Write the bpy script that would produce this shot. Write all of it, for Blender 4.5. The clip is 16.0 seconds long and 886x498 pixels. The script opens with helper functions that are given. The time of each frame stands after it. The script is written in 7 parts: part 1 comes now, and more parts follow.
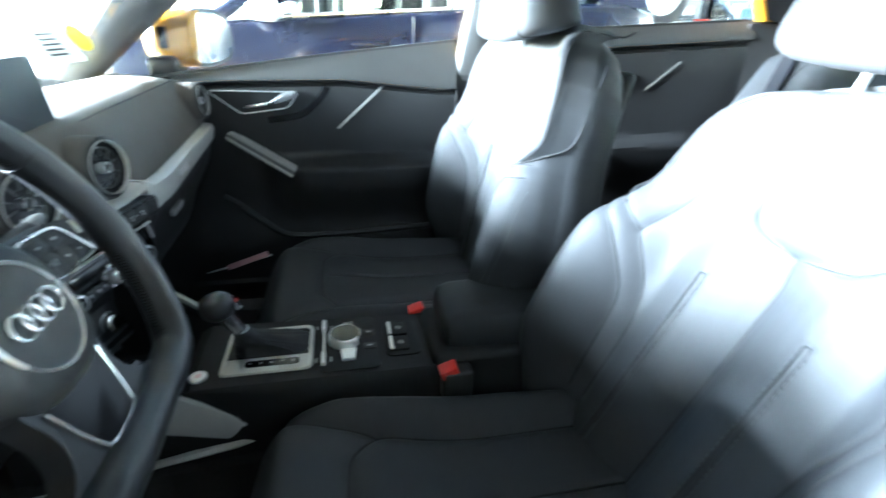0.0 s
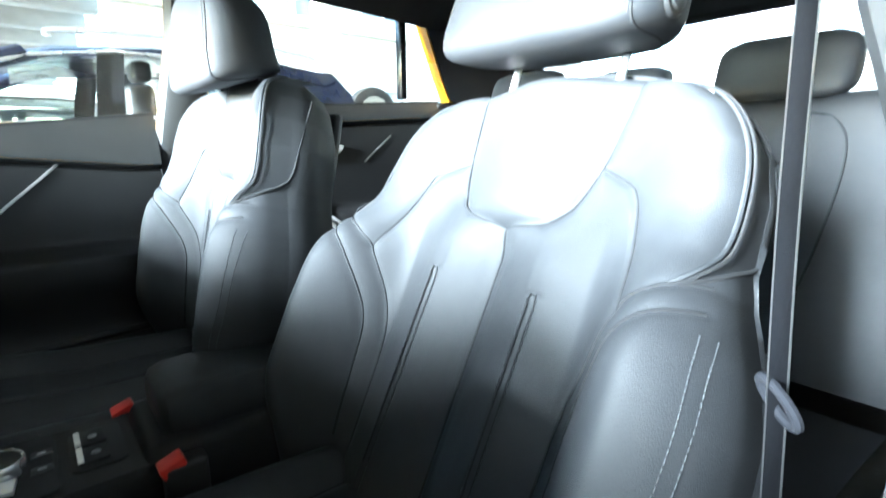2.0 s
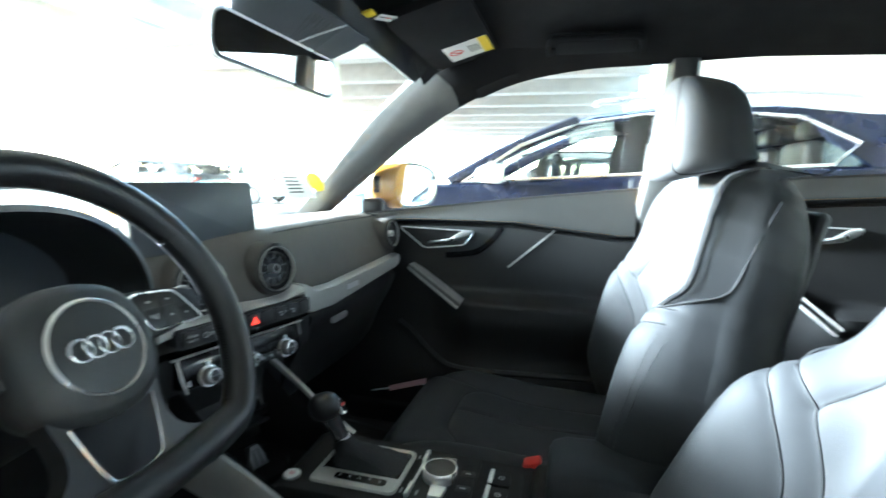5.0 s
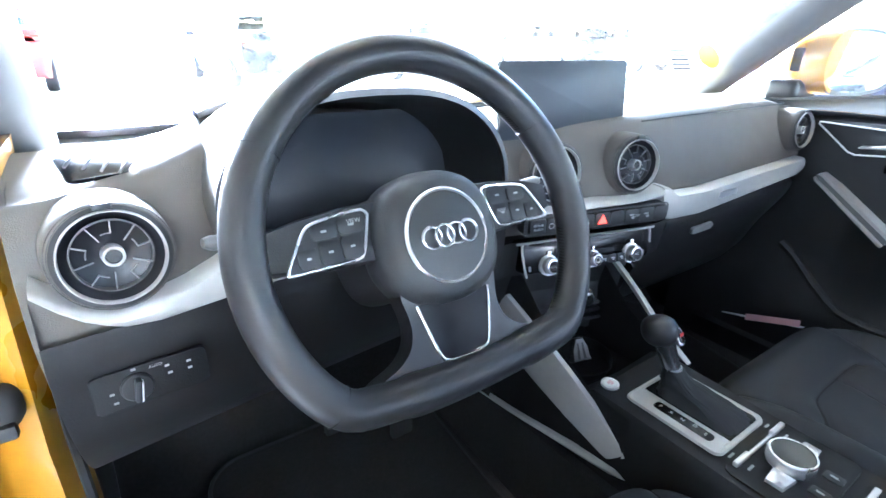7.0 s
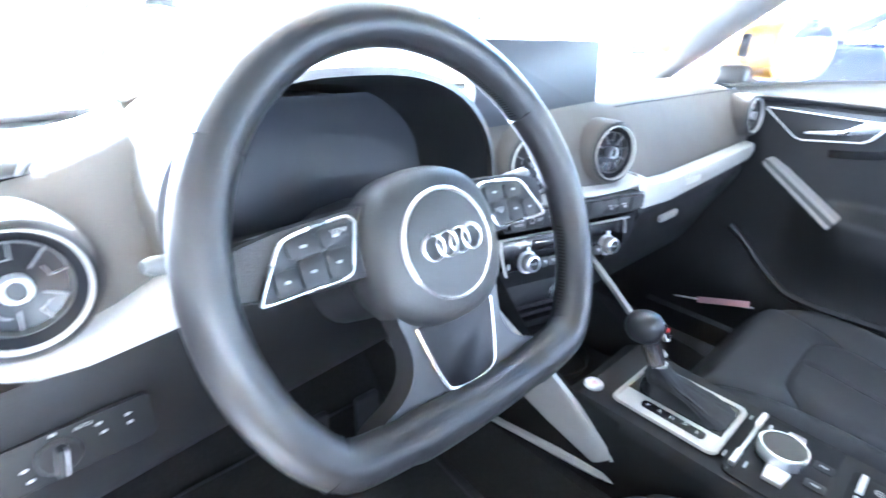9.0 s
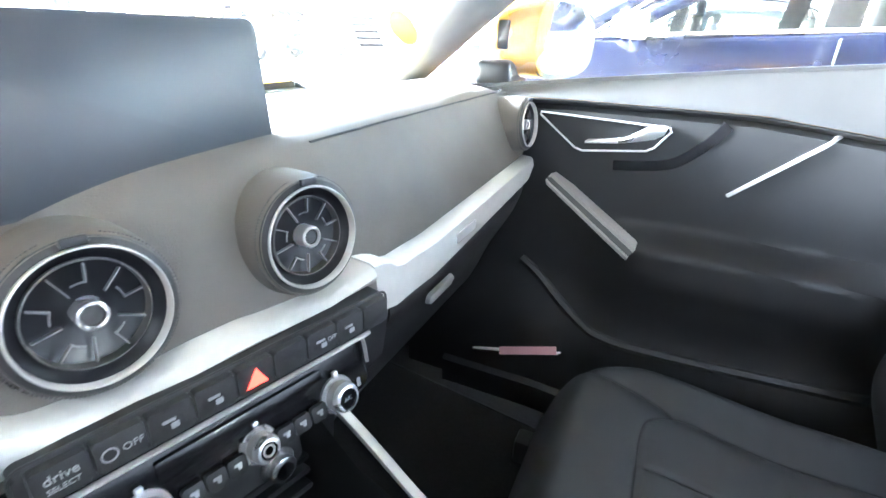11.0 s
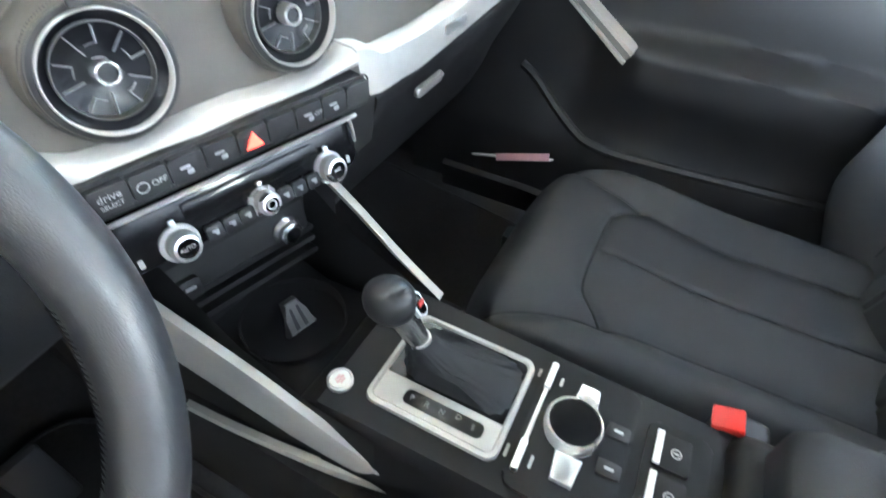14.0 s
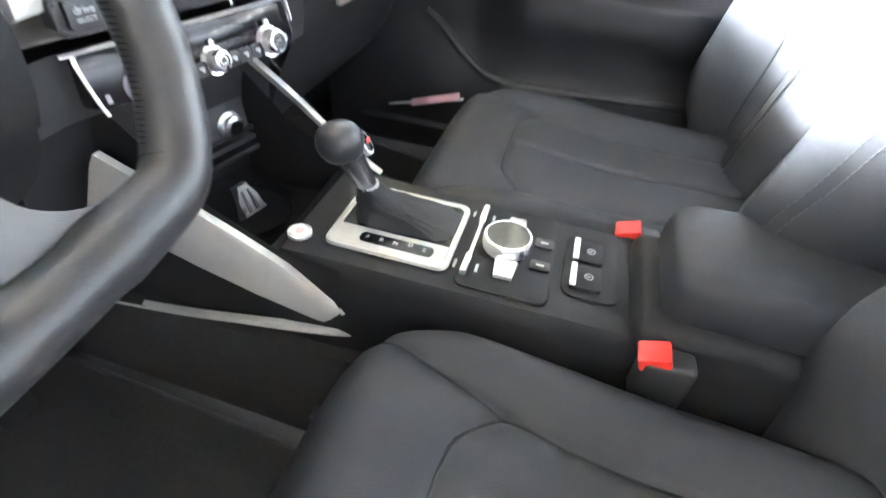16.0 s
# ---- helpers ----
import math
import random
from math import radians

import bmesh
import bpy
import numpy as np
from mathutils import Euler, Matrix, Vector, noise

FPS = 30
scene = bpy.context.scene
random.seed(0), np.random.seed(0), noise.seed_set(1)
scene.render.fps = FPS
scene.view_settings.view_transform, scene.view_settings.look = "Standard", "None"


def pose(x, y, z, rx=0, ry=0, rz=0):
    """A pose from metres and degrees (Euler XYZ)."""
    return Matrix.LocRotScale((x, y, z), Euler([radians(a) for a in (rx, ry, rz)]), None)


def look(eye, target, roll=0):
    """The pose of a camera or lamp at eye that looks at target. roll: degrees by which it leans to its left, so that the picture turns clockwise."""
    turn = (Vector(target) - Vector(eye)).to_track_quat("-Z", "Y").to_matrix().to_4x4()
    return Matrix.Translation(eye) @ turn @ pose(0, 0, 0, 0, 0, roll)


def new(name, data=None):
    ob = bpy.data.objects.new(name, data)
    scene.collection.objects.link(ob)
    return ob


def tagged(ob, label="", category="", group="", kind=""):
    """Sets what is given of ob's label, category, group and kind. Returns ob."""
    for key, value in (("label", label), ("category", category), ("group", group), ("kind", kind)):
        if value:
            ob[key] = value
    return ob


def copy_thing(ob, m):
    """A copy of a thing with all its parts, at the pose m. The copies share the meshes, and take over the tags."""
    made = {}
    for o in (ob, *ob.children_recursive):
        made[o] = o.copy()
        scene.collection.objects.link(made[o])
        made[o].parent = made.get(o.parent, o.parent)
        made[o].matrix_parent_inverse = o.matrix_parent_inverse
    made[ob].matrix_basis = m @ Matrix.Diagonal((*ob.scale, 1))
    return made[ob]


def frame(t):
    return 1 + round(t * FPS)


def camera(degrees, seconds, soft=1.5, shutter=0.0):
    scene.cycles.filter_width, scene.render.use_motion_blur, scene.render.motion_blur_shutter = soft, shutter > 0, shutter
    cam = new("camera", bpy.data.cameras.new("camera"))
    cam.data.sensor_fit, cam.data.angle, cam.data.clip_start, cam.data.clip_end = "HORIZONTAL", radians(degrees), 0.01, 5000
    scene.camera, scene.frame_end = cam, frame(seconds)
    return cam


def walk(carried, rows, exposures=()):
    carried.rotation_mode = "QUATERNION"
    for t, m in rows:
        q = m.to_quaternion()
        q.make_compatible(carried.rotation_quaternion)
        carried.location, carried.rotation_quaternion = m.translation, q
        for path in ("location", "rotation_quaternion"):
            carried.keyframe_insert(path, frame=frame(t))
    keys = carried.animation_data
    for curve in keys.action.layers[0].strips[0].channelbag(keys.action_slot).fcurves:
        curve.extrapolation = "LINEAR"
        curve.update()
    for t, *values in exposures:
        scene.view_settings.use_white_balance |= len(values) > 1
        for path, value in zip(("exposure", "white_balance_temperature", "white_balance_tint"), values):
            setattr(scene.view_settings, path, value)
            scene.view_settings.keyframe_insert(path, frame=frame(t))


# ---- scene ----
cam = camera(82.8, 16.0, soft=1.5, shutter=0.4)
PATH = [
    (0, (-0.724, 0.274, 1.135), (1.047, -0.096, 0.281), 1.4),
    (0.5, (-0.733, 0.241, 1.095), (0.921, -0.556, 0.302), 1.2),
    (1, (-0.75, 0.222, 1.008), (0.771, -0.838, 0.259), 0.7),
    (1.5, (-0.731, 0.224, 0.978), (0.755, -0.947, 0.33), 0.2),
    (2, (-0.718, 0.219, 0.991), (0.79, -1.029, 0.58), -0.3),
    (2.5, (-0.721, 0.22, 1.008), (0.781, -1.094, 0.866), 0.3),
    (3, (-0.714, 0.232, 1.006), (0.791, -1.083, 1.062), 0.3),
    (3.5, (-0.675, 0.222, 1.001), (0.941, -0.946, 1.155), 0.2),
    (4, (-0.619, 0.172, 1.021), (1.31, -0.346, 1.123), 1.2),
    (4.2, (-0.614, 0.132, 1.024), (1.375, -0.07, 1.063), 1.6),
    (4.5, (-0.659, 0.135, 1.054), (1.336, 0.212, 0.948), 0.9),
    (5, (-0.699, 0.105, 1.081), (1.217, 0.609, 0.806), 1.2),
    (5.2, (-0.715, 0.09, 1.108), (1.124, 0.792, 0.751), 1.9),
    (7.3, (-0.612, 0.168, 1.098), (0.41, 1.692, 0.302), 1.4),
    (7.5, (-0.617, 0.177, 1.098), (0.402, 1.693, 0.283), 2.1),
    (8, (-0.624, 0.183, 1.095), (0.367, 1.715, 0.276), 1.9),
    (8.5, (-0.627, 0.191, 1.078), (0.375, 1.717, 0.26), 2.0),
    (9, (-0.616, 0.245, 1.087), (0.637, 1.565, 0.259), 2.5),
    (9.5, (-0.528, 0.265, 1.08), (1.02, 1.227, 0.257), 2.4),
    (10, (-0.393, 0.312, 1.067), (1.291, 1.008, 0.243), 2.3),
    (12.5, (-0.138, 0.398, 1.067), (1.487, 1.237, 0.257), 3.0),
    (13, (-0.189, 0.383, 1.076), (1.359, 1.179, 0.09), 3.3),
    (13.2, (-0.212, 0.373, 1.083), (1.285, 1.127, -0.009), 3.7),
    (13.5, (-0.243, 0.357, 1.085), (1.187, 1.045, -0.133), 4.2),
    (14, (-0.257, 0.312, 1.069), (1.057, 0.92, -0.31), 3.6),
    (14.5, (-0.246, 0.277, 1.045), (0.984, 0.825, -0.435), 2.6),
    (15, (-0.253, 0.262, 1.03), (0.944, 0.74, -0.5), 2.3),
    (15.5, (-0.313, 0.242, 0.987), (0.883, 0.643, -0.564), 2.6),
    (16, (-0.432, 0.262, 0.98), (1.049, 0.596, -0.323), 5.4),
]
walk(cam, [(t, look(eye, target, roll)) for t, eye, target, roll in PATH], exposures=((0, 6.5, 4950, -3), (1, 5.8, 5000, 0), (2, 5.78, 5200, -3), (3.5, 5.55, 5300, -6), (5.2, 6.25, 5150, -3), (7.3, 7.85, 4800, 11), (8, 8.22, 4750, 13), (9, 8.6, 4800, 11), (10.2, 8.3, 5200, 9), (13, 8.05, 5300, 6), (14, 8.4, 5350, 6), (15, 8.62, 5550, 7), (15.5, 8.43, 5750, 9), (16, 8.98, 5700, 10)))

# ---- light ----
world = bpy.data.worlds.new("sky")
scene.world = world
world.use_nodes = True
wn = world.node_tree
sky = wn.nodes.new("ShaderNodeTexSky")
sky.sky_type = "NISHITA"
sky.sun_disc = False
sky.sun_elevation, sky.sun_rotation = radians(12.2), radians(1.4)
bg = wn.nodes["Background"]
wn.links.new(sky.outputs[0], bg.inputs[0])
bg.inputs[1].default_value = 0.08
sun = new("sun", bpy.data.lights.new("sun", "SUN"))
sun.data.energy, sun.data.angle, sun.data.color = 2.9, radians(22), (1.0, 0.975, 0.95)
sun.matrix_world = look((0.6, 24, 5.2), (0, 0, 0))

# ---- materials ----


def material(name, color, rough=0.5, metal=0.0, grain=0.0, scale=60.0, bump=0.0, bscale=None, coat=0.0, spec=0.5, voronoi=False, rvar=0.08, sheen=0.0, obvar=0.0):
    m = bpy.data.materials.new(name)
    m.use_nodes = True
    nt = m.node_tree
    b = nt.nodes["Principled BSDF"]
    b.inputs["Metallic"].default_value = metal
    b.inputs["Roughness"].default_value = rough
    b.inputs["Specular IOR Level"].default_value = spec
    b.inputs["Coat Weight"].default_value = coat
    b.inputs["Coat Roughness"].default_value = 0.05
    b.inputs["Base Color"].default_value = (*color, 1)
    if sheen:
        b.inputs["Sheen Weight"].default_value = sheen
        b.inputs["Sheen Roughness"].default_value = 0.4
    tc = nt.nodes.new("ShaderNodeTexCoord")
    if grain or rvar:
        n1 = nt.nodes.new("ShaderNodeTexNoise")
        n1.inputs["Scale"].default_value, n1.inputs["Detail"].default_value = scale, 6
        n2 = nt.nodes.new("ShaderNodeTexNoise")
        n2.inputs["Scale"].default_value, n2.inputs["Detail"].default_value = scale * 0.07, 4
        mix = nt.nodes.new("ShaderNodeMath")
        mix.operation = "ADD"
        for n in (n1, n2):
            nt.links.new(tc.outputs["Object"], n.inputs["Vector"])
        nt.links.new(n1.outputs[0], mix.inputs[0])
        nt.links.new(n2.outputs[0], mix.inputs[1])
        ramp = nt.nodes.new("ShaderNodeMapRange")
        ramp.inputs[1].default_value, ramp.inputs[2].default_value = 0.6, 1.4
        ramp.inputs[3].default_value, ramp.inputs[4].default_value = 1 - grain, 1 + grain
        nt.links.new(mix.outputs[0], ramp.inputs[0])
        out = ramp.outputs[0]
        if obvar:
            info = nt.nodes.new("ShaderNodeObjectInfo")
            r3 = nt.nodes.new("ShaderNodeMapRange")
            r3.inputs[3].default_value, r3.inputs[4].default_value = 1 - obvar, 1 + obvar
            mm = nt.nodes.new("ShaderNodeMath")
            mm.operation = "MULTIPLY"
            nt.links.new(info.outputs["Random"], r3.inputs[0])
            nt.links.new(r3.outputs[0], mm.inputs[0])
            nt.links.new(out, mm.inputs[1])
            out = mm.outputs[0]
        mul = nt.nodes.new("ShaderNodeMix")
        mul.data_type, mul.blend_type = "RGBA", "MULTIPLY"
        mul.inputs["Factor"].default_value = 1
        mul.inputs["A"].default_value = (*color, 1)
        nt.links.new(out, mul.inputs["B"])
        nt.links.new(mul.outputs["Result"], b.inputs["Base Color"])
        r2 = nt.nodes.new("ShaderNodeMapRange")
        r2.inputs[1].default_value, r2.inputs[2].default_value = 0.3, 0.7
        r2.inputs[3].default_value, r2.inputs[4].default_value = max(rough - rvar, 0.02), rough + rvar
        nt.links.new(n2.outputs[0], r2.inputs[0])
        nt.links.new(r2.outputs[0], b.inputs["Roughness"])
    if bump:
        if voronoi:
            t = nt.nodes.new("ShaderNodeTexVoronoi")
            t.feature = "DISTANCE_TO_EDGE"
        else:
            t = nt.nodes.new("ShaderNodeTexNoise")
            t.inputs["Detail"].default_value = 4
        t.inputs["Scale"].default_value = bscale or scale * 3
        nt.links.new(tc.outputs["Object"], t.inputs["Vector"])
        bp = nt.nodes.new("ShaderNodeBump")
        bp.inputs["Strength"].default_value = bump
        bp.inputs["Distance"].default_value = 0.001
        nt.links.new(t.outputs[0], bp.inputs["Height"])
        nt.links.new(bp.outputs[0], b.inputs["Normal"])
    return m


def glass_mat(name, color, rough=0.0, tint=1.0):
    m = bpy.data.materials.new(name)
    m.use_nodes = True
    nt = m.node_tree
    nt.nodes.remove(nt.nodes["Principled BSDF"])
    tr = nt.nodes.new("ShaderNodeBsdfTransparent")
    tr.inputs[0].default_value = (*color, 1)
    gl = nt.nodes.new("ShaderNodeBsdfGlossy")
    gl.inputs["Roughness"].default_value = rough
    lw = nt.nodes.new("ShaderNodeLayerWeight")
    lw.inputs[0].default_value = 0.5
    pw = nt.nodes.new("ShaderNodeMath")
    pw.operation, pw.inputs[1].default_value = "POWER", 5.0
    ma = nt.nodes.new("ShaderNodeMath")
    ma.operation, ma.inputs[1].default_value, ma.inputs[2].default_value = "MULTIPLY_ADD", 0.9, 0.05
    nt.links.new(lw.outputs["Facing"], pw.inputs[0])
    nt.links.new(pw.outputs[0], ma.inputs[0])
    mx = nt.nodes.new("ShaderNodeMixShader")
    nt.links.new(ma.outputs[0], mx.inputs[0])
    nt.links.new(tr.outputs[0], mx.inputs[1])
    nt.links.new(gl.outputs[0], mx.inputs[2])
    nt.links.new(mx.outputs[0], nt.nodes["Material Output"].inputs[0])
    return m


def glow(name, color, strength):
    m = bpy.data.materials.new(name)
    m.use_nodes = True
    b = m.node_tree.nodes["Principled BSDF"]
    b.inputs["Base Color"].default_value = (*color, 1)
    b.inputs["Emission Color"].default_value = (*color, 1)
    b.inputs["Emission Strength"].default_value = strength
    return m


LEATHER = material("black_leather", (0.0198, 0.0208, 0.023), 0.66, spec=0.34, grain=0.15, scale=40, bump=0.35, bscale=520, voronoi=True)
LEATHER_W = material("wheel_leather", (0.026, 0.026, 0.027), 0.36, spec=0.6, grain=0.2, scale=50, bump=0.2, bscale=700, voronoi=True)
THREAD = material("grey_thread", (0.04, 0.0415, 0.046), 0.8, grain=0.3, scale=600)
SOFT = material("soft_black_plastic", (0.036, 0.037, 0.037), 0.46, grain=0.12, scale=30, bump=0.4, bscale=900)
DASH = material("dash_plastic", (0.088, 0.08, 0.069), 0.7, spec=0.4, grain=0.12, scale=25, bump=0.4, bscale=800)
LOWDASH = material("lower_dash_plastic", (0.014, 0.014, 0.0145), 0.6, spec=0.2, grain=0.12, scale=30, bump=0.3, bscale=700)
HARD = material("hard_black_plastic", (0.0145, 0.0145, 0.015), 0.52, grain=0.12, scale=30, bump=0.3, bscale=700)
GLOSS = material("gloss_black_plastic", (0.008, 0.008, 0.009), 0.2, spec=0.35, rvar=0.04, scale=20)
SCREEN = material("dark_display_glass", (0.024, 0.027, 0.033), 0.42, spec=0.5, rvar=0.05, scale=12)
SILVER = material("silver_trim", (0.46, 0.455, 0.43), 0.46, metal=0.25, grain=0.06, scale=80, bump=0.05)
CHROME = material("satin_chrome", (0.82, 0.82, 0.82), 0.3, metal=0.8, rvar=0.06)
PULL = material("brushed_metal", (0.46, 0.45, 0.43), 0.36, metal=0.45, grain=0.08, scale=120)
GREYTRIM = material("grey_plastic", (0.12, 0.12, 0.12), 0.55, grain=0.05, scale=60, bump=0.2, bscale=700)
FABRIC = material("black_headliner_cloth", (0.0065, 0.0065, 0.0072), 0.95, spec=0.2, grain=0.25, scale=200, bump=0.3, bscale=900)
CARPET = material("black_carpet", (0.017, 0.0162, 0.0155), 0.98, grain=0.4, scale=150, bump=0.8, bscale=900)
RUBBER = material("black_rubber", (0.015, 0.015, 0.016), 0.7, grain=0.1)
BELT = material("dark_grey_webbing", (0.012, 0.0125, 0.0155), 0.85, spec=0.12, grain=0.25, scale=300, bump=0.4, bscale=900)
REDP = material("red_plastic", (0.55, 0.02, 0.012), 0.4, grain=0.06)
YELLOW = material("yellow_paint", (0.4, 0.188, 0.006), 0.3, grain=0.03, coat=0.8)
NAVY = material("navy_paint", (0.005, 0.008, 0.026), 0.25, grain=0.08, coat=0.6)
DARKPAINT = material("dark_grey_paint", (0.02, 0.022, 0.026), 0.3, grain=0.08, coat=0.8)
WHITEPAINT = material("white_paint", (0.75, 0.75, 0.74), 0.3, grain=0.04, coat=0.6)
REDPAINT = material("red_paint", (0.35, 0.02, 0.015), 0.3, grain=0.04, coat=0.6)
CEIL = material("stained_deck_concrete", (0.55, 0.52, 0.44), 0.88, grain=0.2, scale=5, bump=0.4, bscale=60)
CONCRETE = material("cream_concrete", (0.5, 0.47, 0.38), 0.85, grain=0.14, scale=6, bump=0.4, bscale=60)
CONCRETE_D = material("grey_concrete", (0.36, 0.325, 0.29), 0.88, grain=0.2, scale=5, bump=0.4, bscale=60)
GROUND = material("concrete_ground", (0.16, 0.156, 0.15), 0.85, grain=0.18, scale=3, bump=0.4, bscale=80)
LABEL = material("white_label", (0.72, 0.72, 0.7), 0.6, grain=0.03)
LABELY = material("yellow_label", (0.8, 0.6, 0.02), 0.6, grain=0.03)
PAPER = material("white_paper", (0.7, 0.68, 0.66), 0.7, grain=0.04)
PAPERPINK = material("pink_paper", (0.6, 0.34, 0.36), 0.6, grain=0.1, scale=30)
TONGUE = material("mid_grey_plastic", (0.1, 0.099, 0.094), 0.4, grain=0.08, bump=0.15)
INK = material("dark_print", (0.03, 0.03, 0.03), 0.6)
INKRED = material("red_print", (0.6, 0.03, 0.02), 0.6)
PRINT = material("pale_print", (0.36, 0.36, 0.36), 0.6)
MIRROR = material("mirror_silver", (0.85, 0.85, 0.86), 0.02, metal=1.0, rvar=0.0)
GLASS = glass_mat("clear_glass", (0.93, 0.95, 0.94))
TINT = glass_mat("tinted_glass", (0.45, 0.5, 0.47))
SUNGLASS = glass_mat("sunroof_glass", (0.8, 0.82, 0.78))
HAZARD = glow("hazard_red", (0.7, 0.03, 0.015), 0.05)
INLAY = material("black_inlay", (0.008, 0.008, 0.01), 0.35, spec=0.25, rvar=0.05)
VANE = material("grey_vane", (0.17, 0.17, 0.17), 0.4, metal=0.3, rvar=0.05)
LAMPRED = material("lamp_red", (0.4, 0.02, 0.01), 0.2, coat=0.6)

# ---- mesh helpers ----


def part(name, bm, mat, parent=None, label="", smooth=True, angle=40):
    me = bpy.data.meshes.new(name)
    bmesh.ops.recalc_face_normals(bm, faces=bm.faces)
    if smooth:
        for f in bm.faces:
            f.smooth = True
        lim = radians(angle)
        for e in bm.edges:
            if len(e.link_faces) == 2 and e.calc_face_angle(0) > lim:
                e.smooth = False
    bm.to_mesh(me)
    bm.free()
    for m in mat if isinstance(mat, (list, tuple)) else [mat]:
        me.materials.append(m)
    ob = new(name, me)
    if parent:
        ob.parent = parent
    if label:
        tagged(ob, label=label)
    return ob


def grid_normals(points, faces):
    """Smooth normals of a grid of points, so that panels cut from it shade as one skin."""
    out = [Vector() for _ in points]
    for q in faces:
        a, b, c, d = (points[k] for k in q)
        n = (c - a).cross(d - b)
        for k in q:
            out[k] += n
    return [v.normalized() for v in out]


def panel(name, points, normals, faces, mat, parent, label=""):
    """One panel of a grid as a mesh of its own."""
    used = sorted({k for q in faces for k in q})
    idx = {k: i for i, k in enumerate(used)}
    me = bpy.data.meshes.new(name)
    me.from_pydata([points[k] for k in used], [], [[idx[k] for k in q] for q in faces])
    me.shade_smooth()
    me.normals_split_custom_set_from_vertices([normals[k] for k in used])
    me.materials.append(mat)
    ob = new(name, me)
    ob.parent = parent
    return tagged(ob, label) if label else ob


def thing(name, label, category, at=(0, 0, 0), rz=0, group="", kind=""):
    ob = new(name)
    ob.empty_display_size = 0.05
    ob.matrix_basis = pose(*at, 0, 0, rz)
    return tagged(ob, label, category, group, kind)


def cube(c, size, bev=0.0, seg=2, m=None, bm=None):
    bm = bm or bmesh.new()
    g = bmesh.ops.create_cube(bm, size=1.0, matrix=Matrix.Translation(c) @ Matrix.Diagonal((*size, 1)))
    if bev:
        es = list({e for v in g["verts"] for e in v.link_edges})
        g2 = bmesh.ops.bevel(bm, geom=es, offset=bev, segments=seg, profile=0.5, affect="EDGES", clamp_overlap=True)
        vs = g2["verts"]
    else:
        vs = g["verts"]
    if m is not None:
        bmesh.ops.transform(bm, matrix=m, verts=list(set(vs) | {v for v in g["verts"] if v.is_valid}))
    return bm


def loft(sections, closed=True, caps=True, bm=None):
    """A skin over rings of equal length."""
    bm = bm or bmesh.new()
    rows = [[bm.verts.new(p) for p in s] for s in sections]
    n = len(rows[0])
    for a, b in zip(rows, rows[1:]):
        for i in range(n if closed else n - 1):
            j = (i + 1) % n
            bm.faces.new((a[i], a[j], b[j], b[i]))
    if caps and closed:
        bm.faces.new(rows[0][::-1])
        bm.faces.new(rows[-1])
    return bm


def spline(pts, n):
    """Points along a smooth curve through pts."""
    pts = [Vector(p) for p in pts]
    out = []
    for i in range(len(pts) - 1):
        p0, p1, p2, p3 = pts[max(i - 1, 0)], pts[i], pts[i + 1], pts[min(i + 2, len(pts) - 1)]
        for k in range(n):
            t = k / n
            out.append(0.5 * ((2 * p1) + (p2 - p0) * t + (2 * p0 - 5 * p1 + 4 * p2 - p3) * t * t + (3 * p1 - p0 - 3 * p2 + p3) * t**3))
    return out + [pts[-1]]


def tube(pts, r, seg=10, closed=False, bm=None, flat=1.0, caps=True, up=None):
    """A tube of radius r (or a list of radii) along pts; flat squashes it."""
    pts = [Vector(p) for p in pts]
    n = len(pts)
    secs, ref = [], Vector(up) if up else None
    for i, p in enumerate(pts):
        d = (pts[(i + 1) % n] - pts[i - 1]) if closed or 0 < i < n - 1 else (pts[1] - pts[0] if i == 0 else pts[-1] - pts[-2])
        d.normalize()
        if ref is None:
            ref = Vector((0, 0, 1)) if abs(d.z) < 0.9 else Vector((1, 0, 0))
        a = d.cross(ref).normalized()
        b = a.cross(d).normalized()
        if not up:
            ref = b
        ri = r[i] if isinstance(r, (list, tuple)) else r
        secs.append([p + a * ri * math.cos(2 * math.pi * k / seg) + b * ri * flat * math.sin(2 * math.pi * k / seg) for k in range(seg)])
    if closed:
        secs.append(secs[0])
        bm = loft(secs, True, False, bm)
        bmesh.ops.remove_doubles(bm, verts=bm.verts, dist=1e-6)
        return bm
    return loft(secs, True, caps, bm)


def lathe(profile, seg=40, m=None, bm=None, caps=True):
    """Turns (radius, height) pairs about local z."""
    bm = bm or bmesh.new()
    start = len(bm.verts)
    rows = []
    for r, z in profile:
        if r < 1e-6:
            rows.append([bm.verts.new((0, 0, z))])
        else:
            rows.append([bm.verts.new((r * math.cos(2 * math.pi * k / seg), r * math.sin(2 * math.pi * k / seg), z)) for k in range(seg)])
    for a, b in zip(rows, rows[1:]):
        for i in range(seg):
            j = (i + 1) % seg
            q = [a[i % len(a)], a[j % len(a)], b[j % len(b)], b[i % len(b)]]
            q = list(dict.fromkeys(q))
            if len(q) > 2:
                bm.faces.new(q)
    bm.verts.ensure_lookup_table()
    if m is not None:
        bmesh.ops.transform(bm, matrix=m, verts=bm.verts[start:])
    return bm


